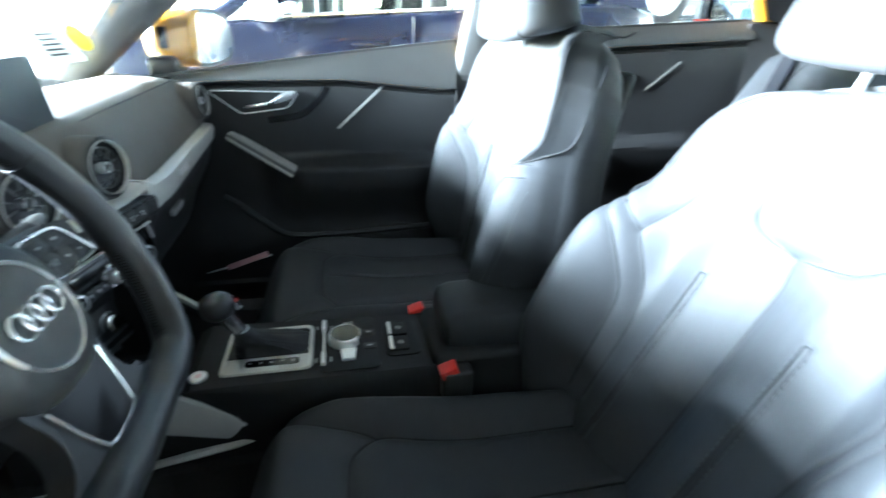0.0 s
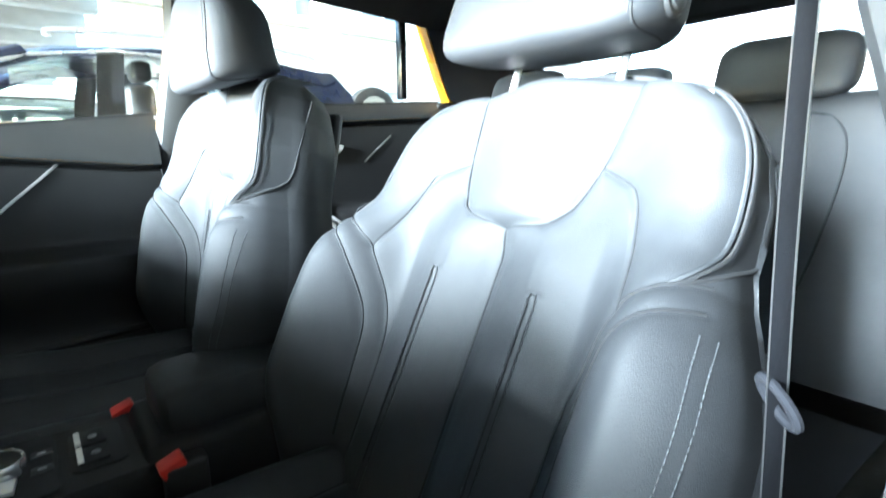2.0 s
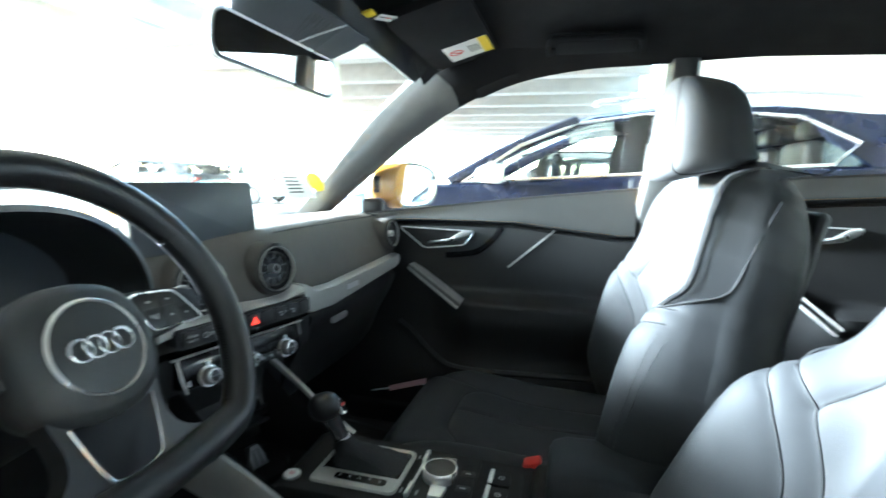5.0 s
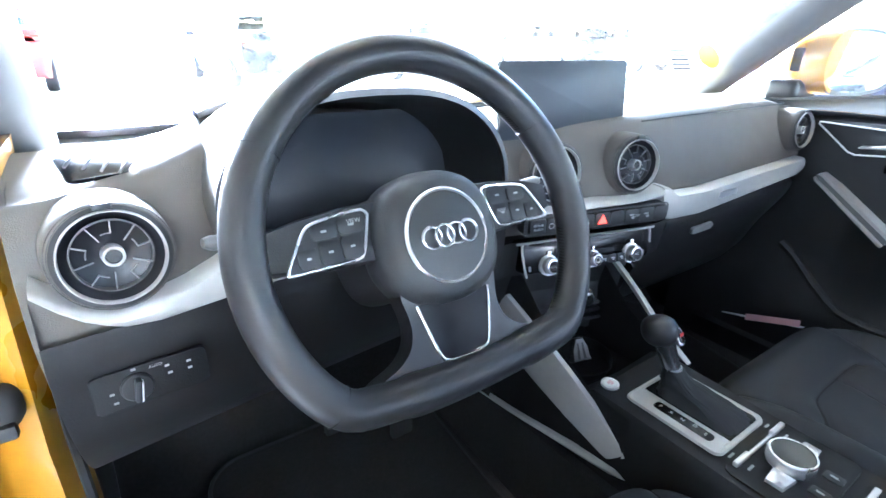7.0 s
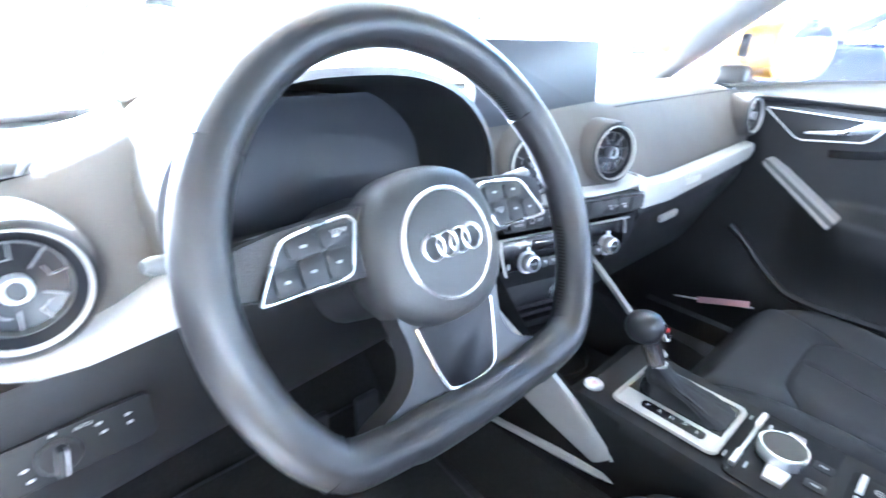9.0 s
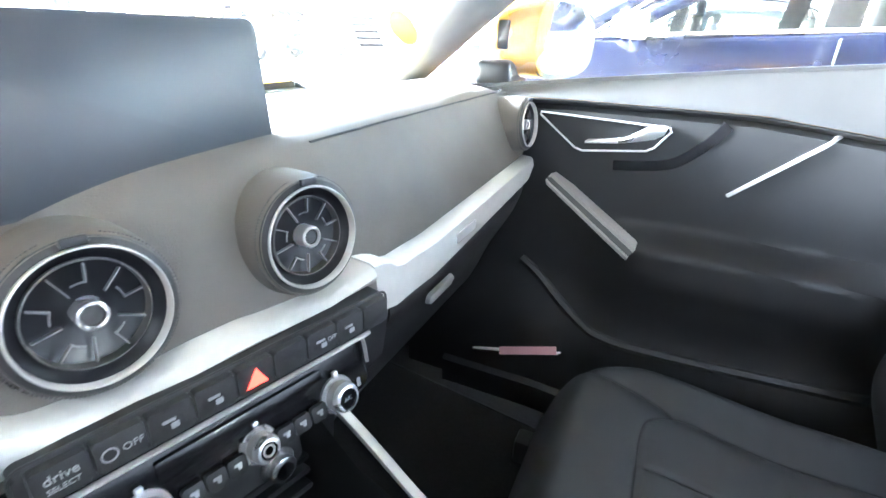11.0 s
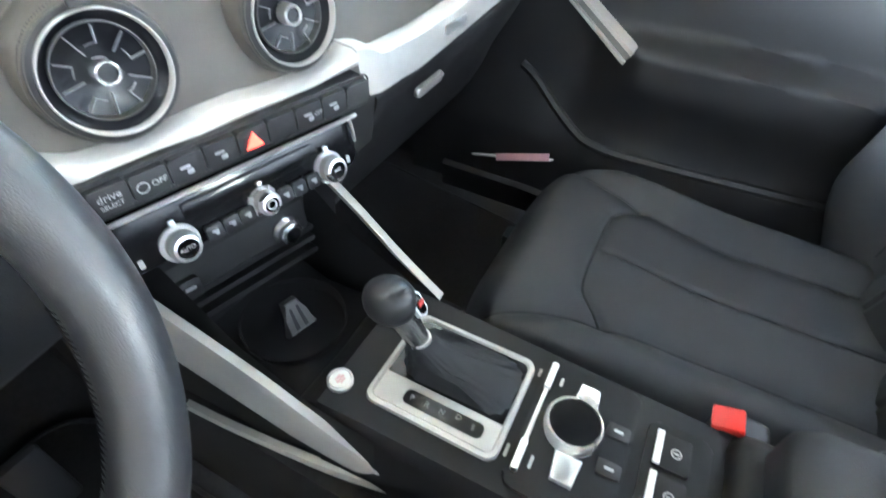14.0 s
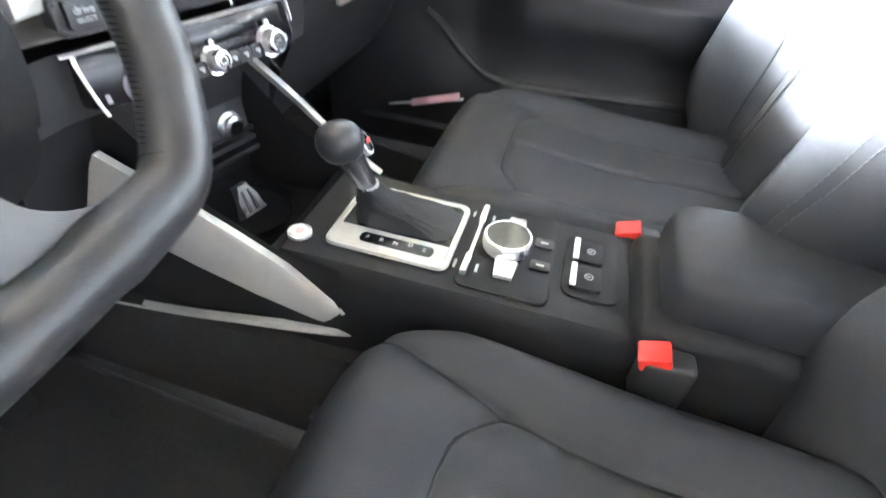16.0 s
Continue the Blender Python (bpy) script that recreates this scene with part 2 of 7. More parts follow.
def slab(poly, depth, m=None, bev=0.0, seg=2, bm=None):
    """A plate with an outline in local xy, from z 0 to depth."""
    bm = bm or bmesh.new()
    lo = [bm.verts.new((x, y, 0)) for x, y in poly]
    hi = [bm.verts.new((x, y, depth)) for x, y in poly]
    n = len(poly)
    bm.faces.new(lo[::-1])
    top = bm.faces.new(hi)
    for i in range(n):
        bm.faces.new((lo[i], lo[(i + 1) % n], hi[(i + 1) % n], hi[i]))
    vs = lo + hi
    if bev:
        g = bmesh.ops.bevel(bm, geom=list(top.edges), offset=bev, segments=seg, profile=0.5, affect="EDGES", clamp_overlap=True)
        vs = list({v for v in vs if v.is_valid} | set(g["verts"]))
    if m is not None:
        bmesh.ops.transform(bm, matrix=m, verts=vs)
    return bm


def rrect(w, h, r, n=5, cx=0, cy=0):
    out = []
    for sx, sy, a in ((1, 1, 0), (-1, 1, 90), (-1, -1, 180), (1, -1, 270)):
        for k in range(n + 1):
            t = radians(a + 90 * k / n)
            out.append((cx + sx * (w / 2 - r) + r * math.cos(t), cy + sy * (h / 2 - r) + r * math.sin(t)))
    return out


def smooth_step(a, b, x):
    t = min(max((x - a) / (b - a), 0.0), 1.0)
    return t * t * (3 - 2 * t)


def curve_at(table, x):
    """A value between (x, value) pairs."""
    xs, ys = zip(*table)
    return float(np.interp(x, xs, ys))


def seam_dist(p, line):
    best = 9.0
    for (ax, ay), (bx, by) in zip(line, line[1:]):
        dx, dy = bx - ax, by - ay
        t = min(max(((p[0] - ax) * dx + (p[1] - ay) * dy) / (dx * dx + dy * dy), 0), 1)
        best = min(best, math.hypot(p[0] - ax - t * dx, p[1] - ay - t * dy))
    return best


def text(body, size, mat, m, parent, name="lettering", bold=0.0):
    cu = bpy.data.curves.new(name, "FONT")
    cu.body, cu.size, cu.align_x, cu.align_y, cu.extrude, cu.offset = body, size, "CENTER", "CENTER", 0.0002, bold
    tmp = bpy.data.objects.new(name, cu)
    scene.collection.objects.link(tmp)
    bpy.context.view_layer.update()
    me = bpy.data.meshes.new_from_object(tmp.evaluated_get(bpy.context.evaluated_depsgraph_get()))
    bpy.data.objects.remove(tmp)
    me.transform(m)
    me.materials.clear()
    me.materials.append(mat)
    ob = new(name, me)
    ob.parent = parent
    return ob

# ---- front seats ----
# near-black thread; on the seats it also paints shade into the creases
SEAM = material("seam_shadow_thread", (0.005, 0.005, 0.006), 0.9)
BACK_W = [(-0.12, 0.25), (0, 0.288), (0.07, 0.303), (0.15, 0.312), (0.2, 0.31), (0.25, 0.297), (0.3, 0.274), (0.33, 0.265), (0.395, 0.262), (0.44, 0.25), (0.477, 0.226), (0.505, 0.19), (0.53, 0.13), (0.545, 0.06)]
NECK = [(-0.118, 0.55), (-0.116, 0.5), (-0.104, 0.42), (-0.085, 0.365), (-0.06, 0.342), (0, 0.333), (0.06, 0.342), (0.085, 0.365), (0.104, 0.42), (0.116, 0.5), (0.118, 0.55)]
SHOULDER = [(0.104, 0.415), (0.145, 0.395), (0.163, 0.37), (0.194, 0.265)]
BOLSTER = [(0.26, 0.302), (0.23, 0.29), (0.194, 0.263), (0.164, 0.205), (0.148, 0.145), (0.142, 0.0)]
BAND = [(0.266, 0.279), (0.24, 0.268), (0.213, 0.245), (0.188, 0.2), (0.173, 0.15), (0.166, 0.0)]

VALLEY = [(0.0, -0.019), (0.012, -0.0178), (0.03, -0.012), (0.05, -0.0055), (0.07, -0.001), (0.085, 0.0), (0.1, -0.002), (0.12, -0.006), (0.14, -0.01), (0.16, -0.012)]


WING = {"shoulder": 0.035}


def back_front(s, h, folds=0.0):
    """How far the leather stands forward of the back's plane."""
    a = abs(s)
    w = curve_at(BACK_W, h)
    u = min(a / w, 1.0)
    k = smooth_step(0.29, 0.37, h)
    f = k * 0.012 * math.cos(min(a / 0.12, 1) * math.pi) + (1 - k) * curve_at(VALLEY, a)
    low = 1 - smooth_step(0.22, 0.38, h)
    f += low * 0.118 * smooth_step(0.135, 0.25, a) * (1 - 0.55 * smooth_step(0.06, -0.12, h))
    f += (1 - low) * WING["shoulder"] * smooth_step(0.1, 0.25, a)
    f -= (0.075 + 0.045 * low) * (1 - (1 - u ** (12 - 5 * low)) ** 0.5)
    f -= 0.05 * smooth_step(0.5, 0.55, h) ** 2
    d = min(seam_dist((a, h), SHOULDER), seam_dist((s, h), NECK))
    f -= 0.0035 * math.exp(-((d / 0.004) ** 2)) + 0.003 * math.exp(-((d / 0.014) ** 2))
    d = min(seam_dist((a, h), BOLSTER), seam_dist((a, h), BAND))
    f -= 0.003 * math.exp(-((d / 0.004) ** 2)) + 0.002 * math.exp(-((d / 0.012) ** 2))
    if h < 0.29:
        f -= 0.0035 * math.exp(-(((a - 0.082) / 0.0042) ** 2)) * (1 - smooth_step(0.25, 0.262, h))
    if folds and h < 0.34:
        f += folds * math.sin(s * 190 + 6 * h) * (0.5 + 0.5 * math.sin(s * 71 + 2)) * smooth_step(0.05, 0.14, h) * smooth_step(0.34, 0.28, h) * (1 - smooth_step(0.08, 0.14, a))
    if h < 0.335:
        f -= 0.003 * math.exp(-((a / 0.004) ** 2)) + 0.004 * math.exp(-((a / 0.016) ** 2))
    if h < 0.262:
        f += 0.003 * math.exp(-(((a - 0.082) / 0.0075) ** 2)) - 0.004 * math.exp(-(((a - 0.082) / 0.003) ** 2))
    return f


def above(line, a):
    """The height of a seam over a half-width."""
    pts = sorted(line)
    return float(np.interp(a, [p[0] for p in pts], [p[1] for p in pts]))


def back_panel(s, h):
    a = abs(s)
    if h > above(NECK, s) and a < 0.118 and h > 0.333:
        return "neck_panel"
    edge = float(np.interp(h, [p[1] for p in BOLSTER[::-1]], [p[0] for p in BOLSTER[::-1]]))
    if h < 0.31 and a > edge:
        return "side_bolster_" + ("a" if s > 0 else "b")
    sh = float(np.interp(-h, [-p[1] for p in SHOULDER], [p[0] for p in SHOULDER]))
    if h > 0.415 or a > sh:
        return "shoulder_panel_" + ("a" if s > 0 else "b")
    return "centre_panel"


def stitches(pts, parent, normal, gap=0.0055, name="stitching"):
    """Short threads along a seam."""
    bm = bmesh.new()
    pts = [Vector(p) for p in pts]
    for a, b in zip(pts, pts[1:]):
        n = max(int((b - a).length / gap), 1)
        for k in range(n):
            p, q = a.lerp(b, (k + 0.15) / n), a.lerp(b, (k + 0.8) / n)
            tube([p + normal * 0.0006, q + normal * 0.0006], 0.0007, 5, bm=bm)
    return part(name, bm, THREAD, parent, "pale grey stitching")


def front_seat(name, label, knob, recline=26.57, fine=190, drop=0.0, folds=0.0004, wing=0.038, deep=0.36):
    """A seat whose origin lies under the back's pivot on the floor; it faces +y."""
    seat = thing(name, label, "car seat", group="front seats")
    WING["shoulder"] = wing
    tilt = radians(recline)
    base = Matrix.Translation((0, -0.062, 0.60)) @ Matrix.Rotation(tilt, 4, "X")

    def P(s, h, f):
        return base @ Vector((s, f, h))

    NU, NV = fine, fine
    verts, panels = [], {}
    for j in range(NV + 1):
        h = 0.665 * j / NV - 0.12
        w = curve_at(BACK_W, h)
        for i in range(NU + 1):
            u = -1 + 2 * i / NU
            s = w * math.sin(u * math.pi / 2) * 0.25 + w * u * 0.75
            verts.append((s, h, P(s, h, back_front(s, h, folds))))
    for j in range(NV):
        for i in range(NU):
            q = [j * (NU + 1) + i, j * (NU + 1) + i + 1, (j + 1) * (NU + 1) + i + 1, (j + 1) * (NU + 1) + i]
            s = sum(verts[k][0] for k in q) / 4
            h = sum(verts[k][1] for k in q) / 4
            panels.setdefault(back_panel(s, h), []).append(q)
    pts3 = [v[2] for v in verts]
    nrm = grid_normals(pts3, [q for f in panels.values() for q in f])
    for key, faces in panels.items():
        panel(key.removesuffix("_a").removesuffix("_b"), pts3, nrm, faces, LEATHER, seat)
    # shell behind the leather
    rim = [j * (NU + 1) for j in range(NV + 1)] + [NV * (NU + 1) + i for i in range(1, NU)] + [j * (NU + 1) + NU for j in range(NV, -1, -1)]
    secs = []
    for back, shrink in ((0.0, 1.0), (0.02, 1.012), (0.05, 1.0), (0.1, 0.95), (0.125, 0.86), (0.13, 0.6)):
        ring = []
        for k in rim:
            s, h, _ = verts[k]
            ring.append(P(s * shrink, (h - 0.25) * (shrink if shrink < 1 else 1) + 0.25, back_front(s, h) * max(0, 1 - back / 0.05) - 0.018 * min(back / 0.05, 1) - back * deep))
        secs.append(ring)
    part("back_shell", loft(secs, True, False), LEATHER, seat, angle=60)
    part("seat_back_cover", cube((0, 0, 0), (0.4, 0.02, 0.46), 0.03, 3, base @ Matrix.Translation((0, -0.022 - 0.13 * deep, 0.25))), HARD, seat)
    # piping along the shoulders and bolster stitches
    for sg in (-1, 1):
        line = [(0.125, 0.527), (0.185, 0.502), (0.219, 0.476), (0.242, 0.44), (0.253, 0.395), (0.256, 0.34), (0.25, 0.31), (0.225, 0.285)]
        pts = spline([P(sg * s, h, back_front(sg * s * 0.985, h) + 0.001) for s, h in line], 5)
        part("piping", tube(pts, 0.0022, 6), LEATHER, seat)
        # dark tube outside the piping draws the shadow beside it
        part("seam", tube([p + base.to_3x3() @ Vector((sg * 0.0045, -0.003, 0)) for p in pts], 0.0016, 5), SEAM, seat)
        for off in (0.0, 0.008):
            st = spline([P(sg * (s + off), h, back_front(sg * (s + off), h) + 0.0005) for s, h in [(0.272, 0.262), (0.277, 0.235), (0.281, 0.19), (0.279, 0.14), (0.27, 0.08), (0.256, 0.0)]], 8)
            stitches(st, seat, base.to_3x3() @ Vector((0, 1, 0)))
        slot = spline([(0.0865, 0.0, 0), (0.0865, 0.2, 0), (0.0865, 0.256, 0), (0.0845, 0.2605, 0), (0.082, 0.2615, 0), (0.0795, 0.2605, 0), (0.0775, 0.256, 0), (0.0775, 0.2, 0), (0.0775, 0.0, 0)], 6)
        part("seam", tube([P(sg * p.x, p.y, back_front(p.x, p.y) + 0.0002) for p in slot], 0.0009, 5), SEAM, seat)
        for off in (-0.0065, 0.0065):
            st = [P(sg * (0.082 + off), h, back_front(sg * (0.082 + off), h) + 0.0003) for h in np.linspace(0.258, 0.0, 30)]
            stitches(st, seat, base.to_3x3() @ Vector((0, 1, 0)))
        side = [P(sg * s, h, back_front(s, h) + 0.0005) for s, h in ((0.228, 0.287), (0.248, 0.3), (0.262, 0.318))]
        for h, q in ((0.345, 0.02), (0.4, 0.3), (0.45, 0.62), (0.48, 0.9)):
            w = curve_at(BACK_W, h)
            side.append(P(sg * w * (1 + 0.012 * q), h, back_front(w, h) * (1 - q) - (0.018 + 0.05 * deep) * q))
        part("seam", tube(spline(side, 5), 0.0022, 6), SEAM, seat)
    # near-black tubes sunk along the seams, painting their crease shade
    lines = [NECK] + [[(sg * s, h) for s, h in ln] for sg in (-1, 1) for ln in (SHOULDER, BOLSTER, BAND)] + [[(0, 0.333), (0, 0.2), (0, 0.1), (0, -0.03)]]
    for ln in lines:
        sm = spline([(s, h, 0) for s, h in ln], 8)
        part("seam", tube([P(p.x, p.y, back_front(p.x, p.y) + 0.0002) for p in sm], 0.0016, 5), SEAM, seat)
    # cushion
    C_EDGE = [(0.135, -0.1), (0.135, 0.1), (0.143, 0.2), (0.156, 0.265), (0.178, 0.33), (0.212, 0.405)]
    C_CROSS = [(0, 0.308), (0.05, 0.308), (0.085, 0.306), (0.105, 0.302), (0.12, 0.293), (0.156, 0.262)]
    EY, EA = [p[1] for p in C_EDGE], [p[0] for p in C_EDGE]
    CW = [(-0.12, 0.22), (0.05, 0.24), (0.2, 0.25), (0.32, 0.25), (0.4, 0.238), (0.44, 0.205), (0.455, 0.16)]

    def cushion(s, y):
        a, w = abs(s) / 0.84, curve_at(CW, y)
        u = min(a / w, 1)
        e = float(np.interp(y, EY, EA))
        z = 0.57 + 0.03 * smooth_step(e - 0.01, e + 0.075, a) * (1 - smooth_step(0.37, 0.46, y)) + 0.028 * smooth_step(0.1, 0.4, y)
        z -= 0.07 * (1 - (1 - u**8) ** 0.5) + 0.09 * (1 - (1 - smooth_step(0.35, 0.457, y) ** 3) ** 0.5)
        d = seam_dist((a, y), C_EDGE)
        z -= 0.004 * math.exp(-((d / 0.005) ** 2)) + 0.006 * math.exp(-((d / 0.018) ** 2))
        d = seam_dist((a, y), C_CROSS)
        z -= 0.004 * math.exp(-((d / 0.005) ** 2)) + 0.005 * math.exp(-((d / 0.018) ** 2))
        if y < 0.3:
            z -= 0.004 * math.exp(-((a / 0.006) ** 2))
        return z

    groups, vv = {}, []
    NU, NV = 120, 130
    for j in range(NV + 1):
        y = -0.12 + 0.575 * j / NV
        w = curve_at(CW, y)
        for i in range(NU + 1):
            s = 0.84 * w * (-1 + 2 * i / NU)
            vv.append((s, y, Vector((s, y * 0.95, cushion(s, y)))))
    for j in range(NV):
        for i in range(NU):
            q = [j * (NU + 1) + i, j * (NU + 1) + i + 1, (j + 1) * (NU + 1) + i + 1, (j + 1) * (NU + 1) + i]
            s, y = sum(vv[k][0] for k in q) / 4, sum(vv[k][1] for k in q) / 4
            s = s / 0.84
            e, cy = float(np.interp(y, EY, EA)), float(np.interp(abs(s), [p[0] for p in C_CROSS], [p[1] for p in C_CROSS]))
            key = "cushion_centre" if abs(s) < e and y < cy else "cushion_front" if abs(s) < e else "cushion_bolster_" + ("a" if s > 0 else "b")
            groups.setdefault(key, []).append(q)
    pts3 = [v[2] for v in vv]
    nrm = grid_normals(pts3, [q for f in groups.values() for q in f])
    for key, faces in groups.items():
        panel(key.removesuffix("_a").removesuffix("_b"), pts3, nrm, faces, LEATHER, seat)
    # cushion seams carry the same painted crease shade
    for ln in [[(sg * a, y) for a, y in line] for sg in (-1, 1) for line in (C_EDGE, C_CROSS)] + [[(0, 0.306), (0, 0.15), (0, -0.1)]]:
        sm = spline([(0.84 * a, y, 0) for a, y in ln], 8)
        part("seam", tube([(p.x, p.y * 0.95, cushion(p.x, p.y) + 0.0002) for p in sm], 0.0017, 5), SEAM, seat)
    rim = [j * (NU + 1) for j in range(NV + 1)] + [NV * (NU + 1) + i for i in range(1, NU)] + [j * (NU + 1) + NU for j in range(NV, -1, -1)]
    secs = []
    for dz, sc in ((0, 1.0), (0.02, 1.006), (0.06, 0.99), (0.09, 0.96)):
        secs.append([Vector((vv[k][0] * sc, (vv[k][1] * 0.95 - 0.2) * sc + 0.2, vv[k][2].z - dz)) for k in rim])
    part("cushion_side", loft(secs, True, False), LEATHER, seat)
    part("seat_base", cube((0, 0.2, 0.44), (0.36, 0.4, 0.1), 0.02, 2), HARD, seat)
    for sg in (-1, 1):
        part("seat_rail", cube((sg * 0.18, 0.2, 0.375), (0.04, 0.56, 0.05), 0.006), HARD, seat)
        part("side_shield", cube((sg * 0.212, 0.13, 0.485), (0.03, 0.4, 0.09), 0.013, 3), HARD, seat)
    # head restraint
    NR, NS = 72, 50
    hm = base @ Matrix.Translation((0, 0.036 if drop else 0.03, 0))
    hw, hc, hh = (0.137, 0.583, 0.077) if drop else (0.155, 0.6475, 0.107)

    def head_at(t, v):
        """A point of the headrest's skin: t degrees round from its side, v up from -1 to 1."""
        sh = (1 - abs(v) ** (5 if v > 0 else 11)) ** (1 / 2.6) if abs(v) < 1 else 0.0
        half = (hw - 0.026 * max(v, 0) ** 2 - 0.002 * v) * (0.25 + 0.75 * sh)
        dep = (0.066 - 0.01 * v) * (0.2 + 0.8 * sh)
        c, s2 = math.cos(radians(t)), math.sin(radians(t))
        x = half * math.copysign(abs(c) ** 0.42, c)
        y = dep * math.copysign(abs(s2) ** 0.55, s2)
        x *= 1 - 0.13 * smooth_step(0.0, -0.06, y)
        y += 0.012 * (1 - (x / 0.14) ** 2) * smooth_step(0, 0.02, y)
        return hm @ Vector((x, y + 0.018 * v, hc + hh * v - 0.5 * y * max(-v, 0) ** 1.5))

    head = part("headrest", loft([[head_at(360 * k / NR, -0.995 + 1.99 * j / NS) for k in range(NR)] for j in range(NS + 1)]), LEATHER, seat, "padded black leather headrest", angle=50)
    km = base @ Matrix.Translation((knob * (hw - 0.015), 0.04 if drop else 0.036, 0.574 - drop * 0.7)) @ Matrix.Rotation(knob * radians(90), 4, "Y")
    part("release_button", lathe([(0, 0.0205), (0.0125, 0.0205), (0.0138, 0.0195), (0.0142, 0.0165), (0.0185, 0.0165), (0.0205, 0.014), (0.0208, 0)], 28, km), HARD, head, "round black release button")
    for sx in (-1, 1):
        loop = [(-60, 0.88), (0, 0.955), (40, 0.96), (50, 0.85), (52, 0.4), (50, -0.2), (46, -0.6), (35, -0.86), (0, -0.93), (-60, -0.9)]
        for name, rad, mat in (("headrest_seam", 0.0013, SEAM),):
            seam = [head_at(p.x if sx > 0 else 180 - p.x, p.y) for p in spline([(t, v, 0) for t, v in loop], 7)]
            part(name, tube(seam, rad, 6), mat, head)
        seam = [head_at(p.x + 5 if sx > 0 else 175 - p.x, p.y) for p in spline([(t, v * 0.985, 0) for t, v in loop[2:8]], 5)]
        stitches(seam, head, base.to_3x3() @ Vector((sx * 0.4, 0.9, 0)), 0.007)
    pw, pf = (0.072, -0.012) if drop else (0.082, -0.018)
    for sx in (-1, 1):
        part("headrest_post", tube([base @ Vector((sx * pw, pf - 0.008, 0.49)), base @ Vector((sx * pw, pf + 0.004, 0.6))], 0.0052, 14), CHROME, seat, "chrome headrest post")
    return seat


driver_seat = front_seat("front_seat", "black leather sports front seat with grey stitching behind the wheel", -1)
driver_seat.matrix_basis = pose(-0.305, 0, 0)
passenger_seat = front_seat("front_seat", "black leather sports passenger seat set further forward", 1, 12.0, 160, 0.05, 0.0022, 0.075, 0.75)
passenger_seat.matrix_basis = pose(0.315, 0.044, 0)

# ---- the yellow car's cabin: shell ----
cabin = thing("car_cabin", "yellow car body with a black cabin lining", "car body", kind="structure")


def belt_z(y):
    return curve_at([(-1.3, 1.14), (-0.93, 1.13), (-0.43, 1.1), (-0.02, 1.06), (0.27, 1.028), (0.545, 0.993), (0.8, 0.962)], y)


def lining_z(x, y):
    z = curve_at([(-1.4, 1.335), (-1.0, 1.385), (-0.5, 1.408), (0.1, 1.422), (0.3, 1.43), (0.42, 1.426), (0.49, 1.4), (0.52, 1.37)], y)
    return z + 0.028 - 0.068 * min(abs(x / 0.64), 1.0) ** 5


SUN_X0, SUN_X1, SUN_Y0, SUN_Y1 = -0.31, 0.315, -0.215, 0.265
bm = bmesh.new()
xs = sorted(set(list(np.linspace(-0.64, 0.64, 33)) + [SUN_X0, SUN_X1]))
ys = sorted(set(list(np.linspace(-1.4, 0.52, 49)) + [SUN_Y0, SUN_Y1]))
vg = {}
for x in xs:
    for y in ys:
        vg[x, y] = bm.verts.new((x, y, lining_z(x, y)))
for xa, xb in zip(xs, xs[1:]):
    for ya, yb in zip(ys, ys[1:]):
        if SUN_X0 <= xa < SUN_X1 and SUN_Y0 <= ya < SUN_Y1:
            continue
        bm.faces.new((vg[xa, ya], vg[xb, ya], vg[xb, yb], vg[xa, yb]))
part("headliner", bm, FABRIC, cabin, "black cloth headliner")
# rounded frame round the opening
ring = rrect(SUN_X1 - SUN_X0, SUN_Y1 - SUN_Y0, 0.05, 6, (SUN_X0 + SUN_X1) / 2, (SUN_Y0 + SUN_Y1) / 2)
secs = []
for grow, dz in ((0.022, 0.012), (0.02, -0.002), (0.012, -0.008), (0.002, -0.006), (-0.004, 0.006), (-0.004, 0.04)):
    r2 = rrect(SUN_X1 - SUN_X0 + 2 * grow, SUN_Y1 - SUN_Y0 + 2 * grow, 0.05 + grow, 6, (SUN_X0 + SUN_X1) / 2, (SUN_Y0 + SUN_Y1) / 2)
    secs.append([(x, y, lining_z(x, y) + dz) for x, y in r2])
part("sunroof_surround", loft(secs, True, False), FABRIC, cabin, angle=60)
part("roof_panel", loft([[(x, -1.45, 1.4), (x, -0.8, 1.487), (x, -0.22, 1.5)] for x in np.linspace(-0.66, 0.66, 9)], False), YELLOW, cabin, "yellow painted roof")
part("roof_panel", loft([[(x, 0.29, 1.5), (x, 0.4, 1.482), (x, 0.53, 1.442)] for x in np.linspace(-0.66, 0.66, 9)], False), YELLOW, cabin, "yellow painted roof")
for sg in (-1, 1):
    part("roof_panel", loft([[(sg * 0.335, y, 1.497), (sg * 0.66, y, 1.452), (sg * 0.72, y, 1.40)] for y in np.linspace(-0.22, 0.29, 5)], False), YELLOW, cabin, "yellow painted roof")

sunroof = thing("sunroof", "tinted glass sunroof with a metal blind handle", "sunroof")
g = part("sunroof_glass", cube((0, 0.025, 1.474), (0.68, 0.54, 0.005), 0.002), SUNGLASS, sunroof)
part("blind_bar", cube((-0.01, SUN_Y0 + 0.012, 1.442), (0.5, 0.03, 0.016), 0.006, 3), HARD, sunroof)
part("blind_handle", slab(rrect(0.085, 0.022, 0.008), 0.012, Matrix.Translation((-0.02, SUN_Y0 + 0.016, 1.433)) @ Matrix.Rotation(radians(180), 4, "X"), 0.004, 3), CHROME, sunroof, "bright metal blind handle")
# opaque panel added so that the front of the sunroof reads dark
part("dark_front_panel", cube((0.0, 0.135, 1.456), (0.6, 0.27, 0.006), 0.002), FABRIC, sunroof, "opaque black panel under the front of the glass")

